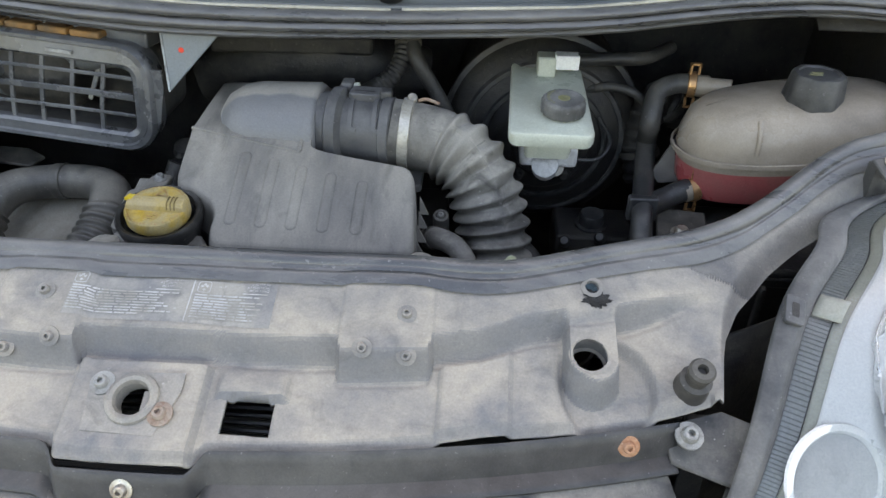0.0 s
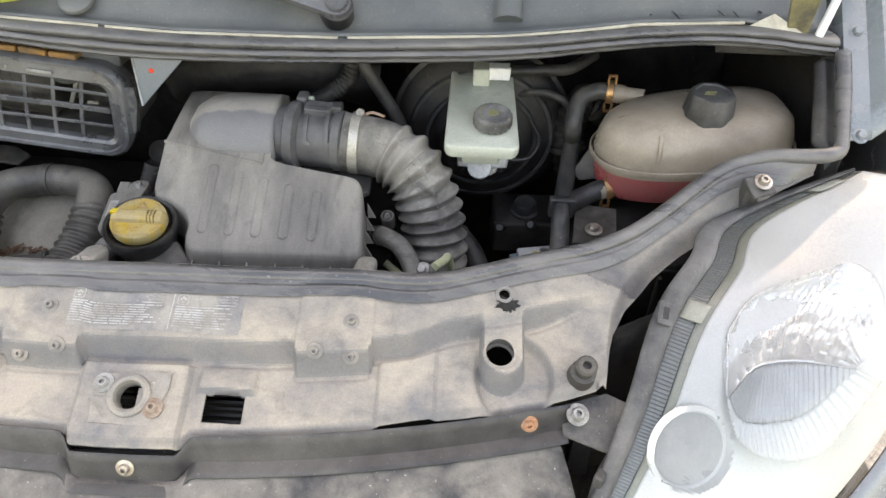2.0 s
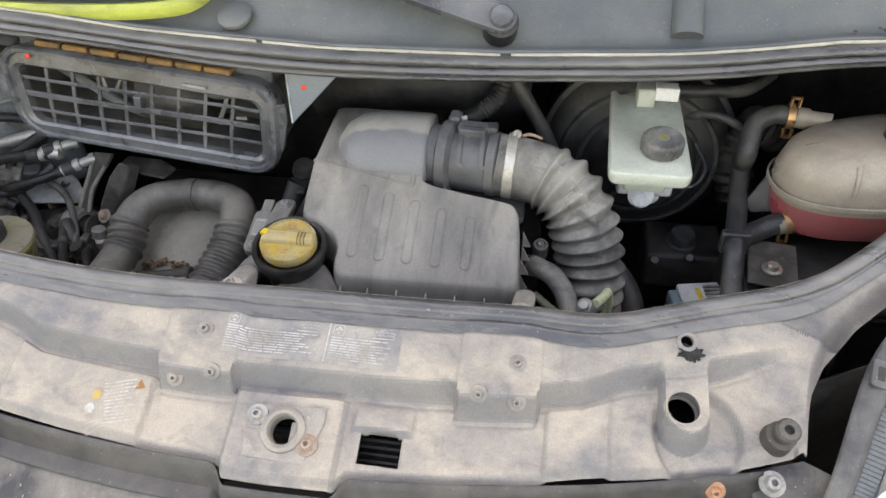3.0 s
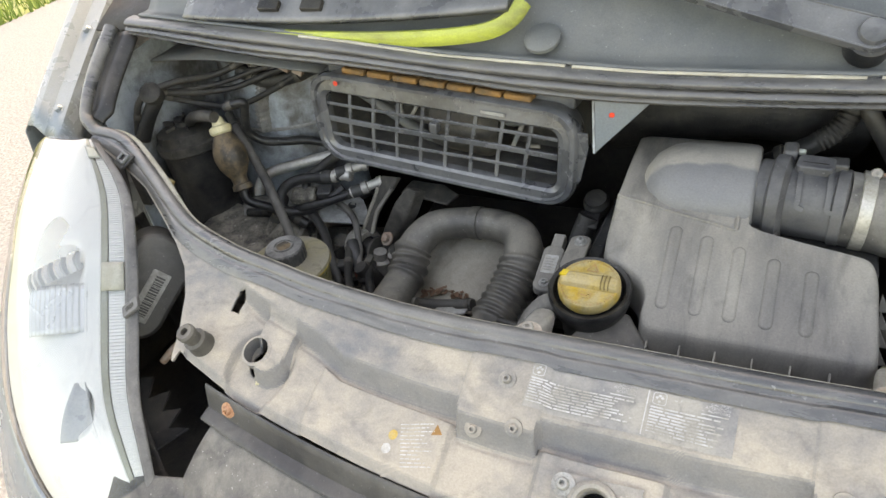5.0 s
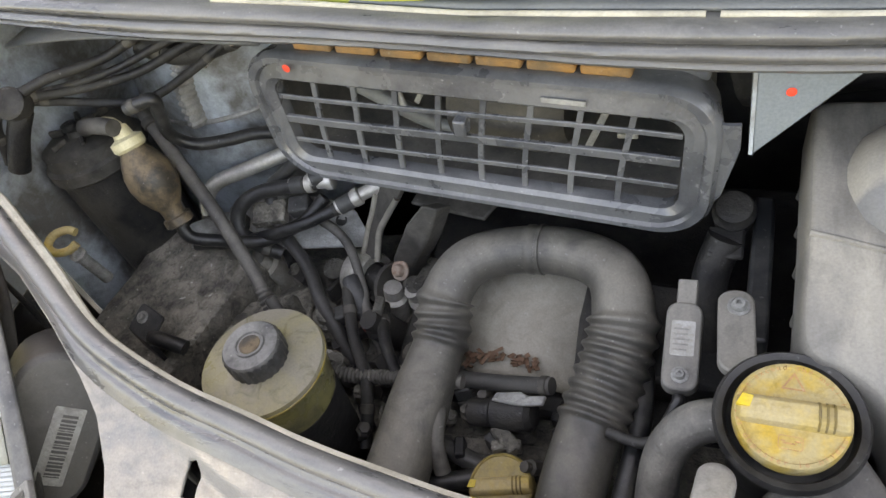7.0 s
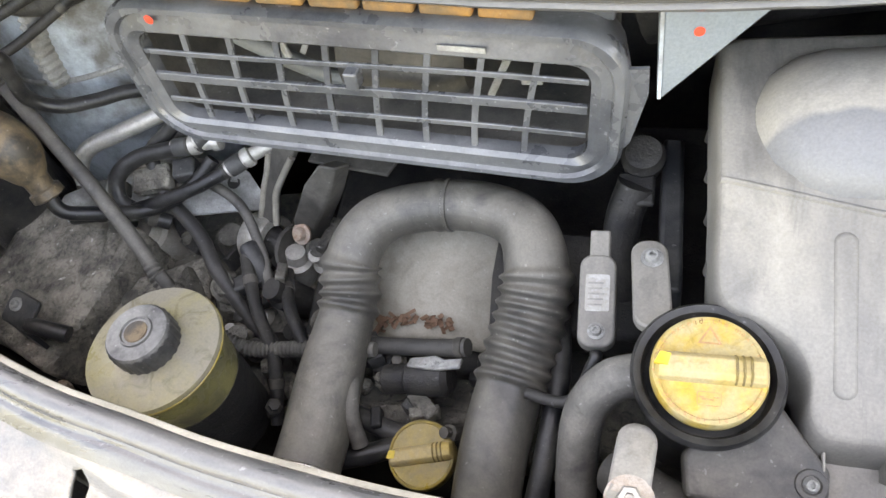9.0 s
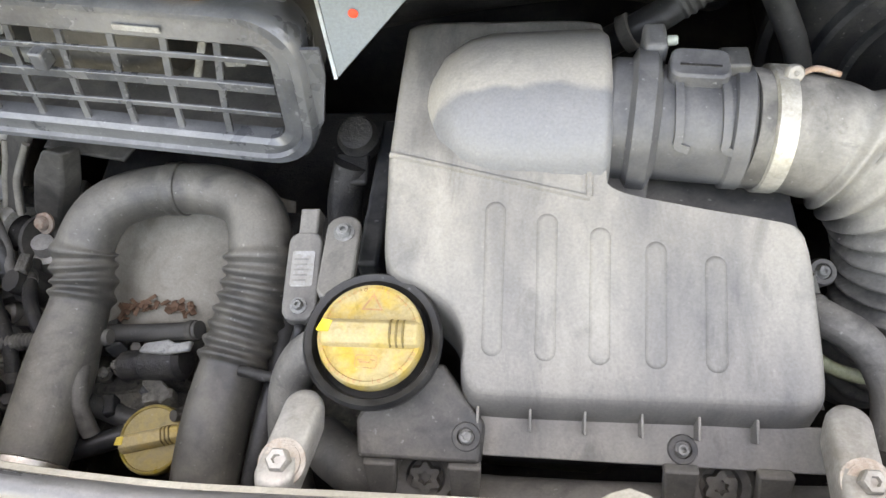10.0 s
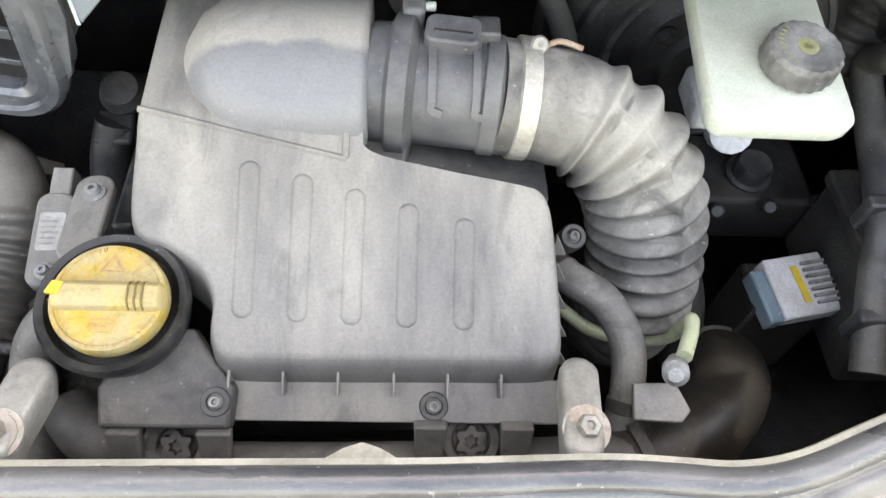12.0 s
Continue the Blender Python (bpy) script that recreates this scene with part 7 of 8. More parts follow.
hose("fuel_line", "black fuel line crossing below the pressure hose", [(-0.847, 0.441, 0.934), (-0.761, 0.453, 0.9405), (-0.700, 0.464, 0.955), (-0.649, 0.480, 0.967), (-0.57, 0.527, 0.987)], 0.0085, M_PIPE)
hose("fuel_line", "black fuel line with a tight loop over the bracket", [(-0.655, 0.520, 0.995), (-0.700, 0.512, 0.992), (-0.745, 0.500, 0.988), (-0.772, 0.480, 0.975), (-0.772, 0.460, 0.952), (-0.748, 0.456, 0.930), (-0.72, 0.46, 0.91)], 0.0105, M_PIPE)
for q, ax_ in (((-0.597, 0.510, 0.981), (0.8, 0.5, 0.2)), ((-0.668, 0.518, 0.994), (0.9, 0.15, 0.05)), ((-0.640, 0.532, 1.004), (0.8, 0.5, 0.1))):
    union = thing("hose_union", "grey metal hose union with a dark sleeve", "connector", q, group="hose unions")
    bm = bmesh.new()
    lathe(bm, [(0.008, -0.030), (0.0105, -0.028), (0.0105, -0.004), (0.0125, -0.003), (0.0125, 0.006), (0.009, 0.008), (0.009, 0.026), (0.0115, 0.027), (0.0115, 0.036), (0.007, 0.038)], q, ax_, 16)
    body_ = part("union_body", bm, M_STEELB, union, angle=30)
    bm = bmesh.new()
    lathe(bm, [(0.0112, -0.026), (0.0118, -0.024), (0.0118, -0.008), (0.0112, -0.006)], q, ax_, 16)
    part("union_sleeve", bm, M_BLACK, body_, "dark sleeve")
hose("wiring_loom", "taped black wiring loom along the inner wing", [(-1.02, 0.40, 1.12), (-0.985, 0.41, 1.19), (-0.94, 0.46, 1.205), (-0.88, 0.52, 1.20), (-0.80, 0.56, 1.23)], 0.0065, M_DARK)
hose("wiring_loom", "taped black wiring loom along the inner wing", [(-0.985, 0.42, 1.205), (-0.94, 0.48, 1.175), (-0.87, 0.53, 1.165), (-0.78, 0.555, 1.19), (-0.68, 0.56, 1.22)], 0.006, M_DARK)
for k in range(2):
    dx = 0.045 * k
    hose("wiring_loom", "black wiring loom among the engine parts", [(-0.60 + dx, 0.42, 0.90 - 0.03 * k), (-0.57 + dx, 0.36, 0.885), (-0.53 + dx, 0.30, 0.87), (-0.52 + dx, 0.24, 0.83)], 0.008, M_DARK)

hose("wiring_loom", "taped black wiring loom under the cowl edge", [(-0.992, 0.47, 1.178), (-0.938, 0.49, 1.178), (-0.879, 0.52, 1.181), (-0.816, 0.55, 1.195), (-0.755, 0.57, 1.206)], 0.0050, M_DARK)
hose("wiring_loom", "taped black wiring loom under the cowl edge", [(-0.991, 0.46, 1.174), (-0.96, 0.48, 1.159), (-0.914, 0.5, 1.142), (-0.858, 0.52, 1.133), (-0.801, 0.56, 1.149), (-0.732, 0.59, 1.182)], 0.0058, M_DARK)
hose("wiring_loom", "taped black wiring loom under the cowl edge", [(-0.865, 0.56, 1.192), (-0.814, 0.57, 1.168), (-0.77, 0.59, 1.168), (-0.712, 0.6, 1.187)], 0.016, M_DARK)
for q in ((-0.746, 0.555, 1.202), (-0.725, 0.565, 1.191)):
    plug_ = thing("loom_connector", "small brown connector on the wiring loom", "connector", q, group="loom connectors")
    bm = bmesh.new()
    box(bm, q, (0.022, 0.012, 0.012), Matrix.Rotation(radians(25), 4, "Y"))
    part("connector_shell", bm, M_RUSTD, plug_, bevel=0.002)

conn = thing("hose_connector", "black hose connector with a red collar", "connector", (-0.59, 0.39, 0.88))
bm = bmesh.new()
lathe(bm, [(0.009, -0.03), (0.012, -0.026), (0.012, 0.026), (0.009, 0.03)], (-0.586, 0.416, 0.890), Vector((-0.575, 0.385, 0.885)) - Vector((-0.600, 0.415, 0.915)), 14)
part("connector_body", bm, M_BLACK, conn)
bm = bmesh.new()
lathe(bm, [(0.0115, -0.007), (0.0128, 0), (0.0115, 0.007)], (-0.565, 0.392, 0.866), Vector((-0.575, 0.385, 0.885)) - Vector((-0.600, 0.415, 0.915)), 14)
part("collar", bm, M_REDD, conn, "dull red collar")
bm = bmesh.new()
box(bm, (-0.596, 0.396, 0.877), (0.045, 0.022, 0.020), Matrix.Rotation(0.5, 4, "Z"))
part("connector_arm", bm, M_BLACK, conn, bevel=0.003)

plug = thing("loom_plug", "black plug with a wire clip on the inner wing", "plug", (-0.985, 0.41, 1.15))
bm = bmesh.new()
lathe(bm, [(0.014, -0.02), (0.020, -0.015), (0.021, 0.006), (0.016, 0.010), (0, 0.011)], (-0.968, 0.425, 1.197), (0.3, -0.6, 0.7), 20)
part("plug_body", bm, M_DARK, plug)
bm = bmesh.new()
tube(bm, [(-0.968, 0.43, 1.182), (-0.99, 0.415, 1.15), (-1.01, 0.40, 1.11)], 0.014, n=5)
part("plug_tail", bm, M_DARK, plug)


# ---- inner wing with strut tower ----
def build_inner_wing():
    bm = bmesh.new()

    def f(u, v):
        a = math.pi * (0.02 + 0.80 * u)
        r = 0.185 + 0.045 * v
        x = -0.86 - r * math.cos(a) * 0.95
        y = 0.770 - r * math.sin(a)
        z = 1.215 - 0.33 * v - 0.02 * math.sin(a)
        return Vector((x, y, z + 0.004 * noise.noise((x * 9, y * 9, z * 9))))

    sheet(bm, f, 40, 16)
    tagged(part("strut_tower", bm, M_PAINTD, solid=0.004), "grimy blue-grey painted strut tower with sealed seams", "body panel", kind="structure")
    bm = bmesh.new()

    def g(u, v):
        return Vector((-1.055 + 0.02 * math.sin(3 * u), 0.37 + 0.52 * u, 1.236 + 0.084 * u - 0.95 * v))

    sheet(bm, g, 16, 10)
    tagged(part("wall_side_2", bm, M_PAINTD, solid=0.004), "grimy blue-grey painted inner wing", "bay wall", kind="structure")
    bm = bmesh.new()
    sheet(bm, lambda u, v: Vector((-1.055 + 0.42 * u, 0.87 - 0.36 * v, 1.235 - 0.015 * v + 0.01 * math.sin(4 * u))), 10, 8)
    tagged(part("wing_shelf", bm, M_PAINTDD, solid=0.004), "painted ledge behind the strut tower", "body panel", kind="structure")
    seams = thing("seam_sealer", "ribbed grey beads of seam sealer on the paint", "sealer", (-0.77, 0.5, 1.15))
    for pts in ([(0.64, -0.01), (0.67, 0.12), (0.64, 0.25), (0.63, 0.42)], [(0.84, -0.01), (0.80, 0.08), (0.72, 0.15)]):
        bm = bmesh.new()
        P = [f(u, v) + Vector((0.003, -0.005, 0.003)) for u, v in pts]
        tube(bm, P, 0.016, n=8, ribs=(0, 1, 14, 0.003), section=[(1, 0.3), (0.5, 0.55), (-0.5, 0.55), (-1, 0.3), (-1, -0.3), (1, -0.3)])
        part("bead", bm, M_SEALER, seams)
    bm = bmesh.new()
    tube(bm, [f(u, 0.42) + Vector((0, -0.003, 0.002)) for u in np.linspace(0.25, 0.85, 9)], 0.004, n=4)
    part("bead", bm, M_SEALER, seams)


build_inner_wing()


# ---- engine and gearbox masses ----
def build_engine():
    root = thing("engine", "grimy cast engine with beige covers deep in the bay", "engine", (-0.2, 0.45, 0.5))
    bm = bmesh.new()

    def f(u, v):
        x = -0.452 + 0.225 * u
        y = 0.338 + 0.140 * v
        z = 0.868 + 0.085 * v - 0.03 * (2 * u - 1) ** 2 + 0.012 * math.sin(5 * u) * (1 - v) + 0.004 * noise.noise((x * 30, y * 30, 0))
        return Vector((x, y, z))

    sheet(bm, f, 30, 18)
    part("heat_shield", bm, M_BEIGED, root, "dusty beige pressed heat shield", solid=0.006)
    rng = random.Random(12)
    bm = bmesh.new()
    for _ in range(46):
        p = f(rng.uniform(0.16, 0.56), rng.uniform(0.06, 0.16)) + Vector((0, 0, 0.005 + rng.random() * 0.006))
        box(bm, p, (rng.uniform(0.004, 0.014), rng.uniform(0.003, 0.007), 0.001), Euler((rng.uniform(-0.7, 0.7), rng.uniform(-0.7, 0.7), rng.uniform(0, 3))).to_matrix().to_4x4())
    tagged(part("dead_leaves", bm, M_LEAF, smooth=False), "brown dead leaf scraps lying on the engine", "leaves", kind="stuff")
    spec = [
        ("block", (-0.12, 0.52, 0.66), (0.80, 0.34, 0.42), M_DARK, 0), ("head", (-0.18, 0.34, 0.76), (0.62, 0.16, 0.14), M_ENGINE, 0),
        ("gearbox", (-0.66, 0.42, 0.70), (0.26, 0.30, 0.26), M_ENGINE, 12), ("gearbox_top", (-0.72, 0.36, 0.82), (0.14, 0.12, 0.10), M_GEARD, 25),
        ("mount_block", (-0.865, 0.375, 0.845), (0.19, 0.20, 0.13), M_GEARD, -15), 
        ("inlet", (-0.20, 0.40, 0.90), (0.16, 0.12, 0.05), M_DARK, 0), ("rail_block", (-0.36, 0.26, 0.80), (0.30, 0.05, 0.06), M_ENGINE, 0),
    ]
    for name, c, s, mat, rz in spec:
        bm = bmesh.new()
        box(bm, c, s, Matrix.Rotation(radians(rz), 4, "Z") @ Matrix.Rotation(radians(8), 4, "X"))
        bmesh.ops.subdivide_edges(bm, edges=bm.edges[:], cuts=3, use_grid_fill=True)
        for v in bm.verts:
            v.co += 0.010 * noise.noise_vector(v.co * 11)
        part(name, bm, mat, root, bevel=0.006)
    for i in range(34):
        x, y = rng.uniform(-0.82, -0.48), rng.uniform(0.26, 0.50)
        bm = bmesh.new()
        r = rng.uniform(0.012, 0.026)
        lathe(bm, [(r, -0.05), (r, 0.0), (r * 0.7, 0.004), (r * 0.65, 0.02), (0, 0.021)], (x, y, 0.835 + 0.12 * (y - 0.3) + rng.uniform(-0.03, 0.03)), (rng.uniform(-0.5, 0.5), rng.uniform(-0.6, 0.1), 1), 14)
        part("boss", bm, (M_ENGINE, M_DARK, M_ALU)[i % 3], root)
    # small castings, ribs and pipe ends crowding the top of the gearbox
    for i in range(46):
        x, y = rng.uniform(-0.86, -0.46), rng.uniform(0.24, 0.47)
        z = 0.845 + 0.20 * (y - 0.3) + rng.uniform(-0.03, 0.025)
        R = Euler((rng.uniform(-0.5, 0.5), rng.uniform(-0.5, 0.5), rng.uniform(0, 3.1))).to_matrix().to_4x4()
        bm = bmesh.new()
        kind = i % 3
        if kind == 0:
            box(bm, (x, y, z), (rng.uniform(0.02, 0.06), rng.uniform(0.006, 0.02), rng.uniform(0.01, 0.03)), R)
            part("casting_rib", bm, (M_ENGINE, M_DARK)[i % 2], root, bevel=0.002)
        elif kind == 1:
            d = Vector((rng.uniform(-0.05, 0.05), rng.uniform(-0.06, 0.06), rng.uniform(-0.03, 0.01)))
            tube(bm, [(x, y, z), Vector((x, y, z)) + d * 0.6 + Vector((0, 0, 0.014)), Vector((x, y, z)) + d * 1.5], rng.uniform(0.004, 0.008), seg=10, n=5)
            part("pipe_end", bm, (M_PIPE, M_HOSE, M_DARK)[i % 5 % 3], root)
        else:
            lathe(bm, [(0.010, -0.02), (0.010, 0.0), (0.007, 0.002), (0.0065, 0.009), (0, 0.010)], (x, y, z), R.to_3x3() @ Vector((0, 0, 1)), 6)
            part("bolt_head", bm, (M_GRIME, M_ENGINE, M_RUSTD)[i % 4 % 3], root, angle=20)
    for i in range(26):
        x, y = rng.uniform(-0.43, -0.27), rng.uniform(0.235, 0.33)
        z = 0.865 + rng.uniform(-0.03, 0.012)
        bm = bmesh.new()
        if i % 2:
            box(bm, (x, y, z), (rng.uniform(0.012, 0.04), rng.uniform(0.008, 0.02), rng.uniform(0.01, 0.025)), Matrix.Rotation(rng.uniform(0, 3), 4, "Z"))
            part("casting_rib", bm, (M_ENGINE, M_BLACK, M_DARK)[i % 3], root, bevel=0.002)
        else:
            lathe(bm, [(0.009, -0.02), (0.009, 0.0), (0.006, 0.002), (0.006, 0.010), (0, 0.011)], (x, y, z), (rng.uniform(-0.5, 0.5), rng.uniform(-0.8, 0), 1), 8)
            part("bolt_head", bm, (M_GRIME, M_ENGINE)[i % 4 // 2], root, angle=20)
    # fuel rail and injector pieces between the hose legs
    bm = bmesh.new()
    tube(bm, [(-0.47, 0.326, 0.880), (-0.39, 0.3215, 0.889), (-0.335, 0.317, 0.903), (-0.296, 0.3145, 0.915)], 0.0095, n=5)
    part("cross_hose", bm, M_DARKH, root)
    bm = bmesh.new()
    lathe(bm, [(0.0095, -0.003), (0.0108, -0.002), (0.0108, 0.005), (0.0095, 0.006)], (-0.306, 0.315, 0.912), (0.95, -0.05, 0.25), 20)
    part("hose_ferrule", bm, M_GRIME, root, "dusty rusted ferrule")
    bm = bmesh.new()
    lathe(bm, [(0.011, 0), (0.016, 0.004), (0.016, 0.03), (0.020, 0.034), (0.020, 0.075), (0.014, 0.08)], (-0.392, 0.290, 0.872), (1, 0.02, 0.22), 22)
    part("injector_unit", bm, M_DARK, root)
    bm = bmesh.new()
    prism(bm, [(-0.030, -0.004), (0.004, -0.008), (0.030, -0.005), (0.032, 0.006), (0.012, 0.004), (0.002, 0.009), (-0.026, 0.006)], Matrix.Translation((-0.330, 0.296, 0.905)) @ Matrix.Rotation(radians(-10), 4, "Y"), 0.006)
    part("bright_tag", bm, M_STEELD, root, "pale corroded metal strip", bevel=0.002)
    bm = bmesh.new()
    tube(bm, [(-0.42, 0.285, 0.90), (-0.412, 0.262, 0.905), (-0.408, 0.235, 0.895), (-0.400, 0.215, 0.87)], 0.009, n=5)
    part("breather_stub", bm, M_HOSE, root)
    for pts in ([(-0.42, 0.25, 0.865), (-0.36, 0.235, 0.86), (-0.30, 0.24, 0.86), (-0.25, 0.25, 0.86)], [(-0.43, 0.20, 0.855), (-0.38, 0.215, 0.86), (-0.33, 0.245, 0.855)], [(-0.215, 0.40, 0.93), (-0.200, 0.30, 0.925), (-0.205, 0.22, 0.91), (-0.215, 0.15, 0.88)]):
        bm = bmesh.new()
        tube(bm, pts, 0.011, n=6)
        part("engine_hose", bm, M_PIPE, root)
    bm = bmesh.new()
    tube(bm, [(-0.115, 0.262, 1.000), (-0.150, 0.255, 0.990), (-0.172, 0.235, 0.955), (-0.176, 0.19, 0.90), (-0.17, 0.15, 0.85)], 0.0185, n=6, seg=20)
    part("breather_hose", bm, M_BELLOWS, root, "dusty grey breather hose")
    bm = bmesh.new()
    tube(bm, [(-0.14, 0.20, 0.93), (-0.11, 0.175, 0.95), (-0.07, 0.16, 0.945), (-0.03, 0.155, 0.935), (0.10, 0.155, 0.935), (0.24, 0.16, 0.935), (0.34, 0.17, 0.92)], 0.0225, n=6, seg=20)
    part("radiator_hose", bm, M_HOSE, root)
    # engine mount ring and arms
    mnt = thing("engine_mount", "pale worn metal mount ring with a rubber core", "engine mount", (-0.63, 0.5, 0.8))
    rc, rx = Vector((-0.601, 0.466, 0.872)), Vector((0.95, -0.28, 0.10)).normalized()
    bm = bmesh.new()
    lathe(bm, [(0.024, -0.018), (0.034, -0.018), (0.036, -0.015), (0.036, 0.015), (0.034, 0.018), (0.024, 0.018), (0.023, -0.017)], rc, rx, 36)
    for fc in [fc for fc in bm.faces if len(fc.verts) > 4]:
        bm.faces.remove(fc)
    part("mount_ring", bm, M_CREAMM, mnt, "pale scuffed metal ring")
    bm = bmesh.new()
    lathe(bm, [(0.0, -0.014), (0.0235, -0.013), (0.0235, 0.010), (0.020, 0.018), (0.018, 0.044), (0, 0.044)], rc, rx, 28)
    part("rubber_core", bm, M_DARK, mnt)
    bm = bmesh.new()
    lathe(bm, [(0.030, 0.044), (0.030, 0.050), (0.010, 0.051), (0.009, 0.060), (0, 0.061)], rc, rx, 20)
    part("hub_plate", bm, M_GRIME, mnt, "dusty steel hub with a rusty bolt")
    foot, crown = Vector((-0.585, 0.474, 0.902)), Vector((-0.548, 0.512, 0.985))
    side = Vector((0.90, -0.36, 0.22)).normalized()
    outw = (crown - foot).cross(side).normalized()
    waist = foot.lerp(crown, 0.45) + Vector((-0.006, 0.004, 0.0))
    bm = bmesh.new()
    lps = []
    for p, w in ((foot, 0.017), (foot.lerp(waist, 0.5), 0.0135), (waist, 0.0125), (waist.lerp(crown, 0.5), 0.016), (crown, 0.022), (crown + (crown - foot) * 0.25, 0.027)):
        lps.append([p - side * w - outw * 0.004, p + side * w - outw * 0.004, p + side * w + outw * 0.004, p - side * w + outw * 0.004])
    stack(bm, lps)
    arm_ = part("mount_arm", bm, M_GRIME, mnt, "dusty cast arm flaring upward", bevel=0.002)
    for sg in (1, -1):
        bm = bmesh.new()
        tube(bm, [p + side * w * sg - outw * 0.004 for p, w in ((foot, 0.017), (foot.lerp(waist, 0.5), 0.0135), (waist, 0.0125), (waist.lerp(crown, 0.5), 0.016), (crown, 0.022))], 0.0042, seg=10, n=6)
        part("arm_flange", bm, M_BEIGED, arm_)
    # cast bracket standing beside the hose, with its bolt
    bm = bmesh.new()
    P = [Vector(p) for p in ((-0.559, 0.455, 0.854), (-0.536, 0.455, 0.933), (-0.498, 0.455, 0.997), (-0.468, 0.455, 1.031), (-0.45, 0.455, 1.025), (-0.475, 0.455, 0.974), (-0.51, 0.455, 0.919), (-0.53, 0.455, 0.858))]
    back = Vector((0.010, 0.020, -0.012))
    stack(bm, [[p + back for p in P], P])
    part("cast_bracket", bm, M_GRIME, mnt, "dusty beige cast bracket", bevel=0.003)
    bolt("bracket_bolt", Vector((-0.528, 0.449, 0.914)), Vector((-0.2, -0.7, 0.65)), 0.008, "rusty hexagon bolt", M_RUSTD, mnt, socket=False)
    bm = bmesh.new()
    prism(bm, [(-0.055, -0.018), (0.05, -0.022), (0.06, 0.006), (0.02, 0.022), (-0.05, 0.018)], Matrix.Translation((-0.455, 0.512, 0.985)) @ Matrix.Rotation(radians(-8), 4, "Z") @ Matrix.Rotation(radians(12), 4, "X"), 0.006)
    part("mount_plate", bm, M_GRIME, mnt, "dusty brown plate", bevel=0.002)
    # soft pieces between filter box and intake
    rub = thing("rubber_mount", "black rubber mount on a dark steel arm", "mount", (-0.137, 0.47, 0.95))
    bm = bmesh.new()
    lathe(bm, [(0.019, -0.02), (0.021, 0.0), (0.018, 0.004), (0.017, 0.010), (0.009, 0.012), (0, 0.010)], (-0.133, 0.472, 1.034), (0, -0.35, 0.93), 26)
    part("rubber_block", bm, M_DARK, rub)
    bm = bmesh.new()
    tube(bm, [(-0.138, 0.45, 1.02), (-0.150, 0.43, 0.98), (-0.150, 0.40, 0.93), (-0.145, 0.37, 0.86)], 0.018, n=5)
    part("mount_post", bm, M_DARK, rub)
    bm = bmesh.new()
    box(bm, (-0.138, 0.445, 1.016), (0.034, 0.034, 0.008), Matrix.Rotation(0.25, 4, "X"))
    part("mount_arm", bm, M_DARK, rub, bevel=0.003)


build_engine()

hose("metal_pipe", "rough pale corroded pipe beside the dusty casting", [(-0.770, 0.440, 0.940), (-0.78, 0.43, 0.925), (-0.784, 0.395, 0.909), (-0.807, 0.36, 0.878), (-0.825, 0.33, 0.852)], 0.0105, M_GEARD)
clip_root = thing("pipe_bracket", "small black bracket bolted beside the steering bottle", "bracket", (-0.82, 0.29, 0.93))
bm = bmesh.new()
prism(bm, rounded(0.052, 0.040, 0.006, 4), Matrix.Translation((-0.835, 0.300, 0.935)) @ Matrix.Rotation(radians(-20), 4, "Z") @ Matrix.Rotation(radians(24), 4, "X"), 0.006)
part("bracket_sheet", bm, M_BLACK, clip_root, bevel=0.0015)
bm = bmesh.new()
box(bm, (-0.835, 0.282, 0.900), (0.050, 0.006, 0.060), Matrix.Rotation(radians(-20), 4, "Z"))
part("bracket_leg", bm, M_BLACK, clip_root, bevel=0.0015)
bm = bmesh.new()
tube(bm, [(-0.820, 0.285, 0.930), (-0.795, 0.280, 0.935), (-0.765, 0.280, 0.925)], 0.010, n=5)
part("bracket_stub", bm, M_PIPE, clip_root)
bolt("bracket_bolt", Vector((-0.842, 0.304, 0.943)), Vector((0.1, -0.38, 0.9)), 0.005, "grey bolt", M_STEELD, clip_root)


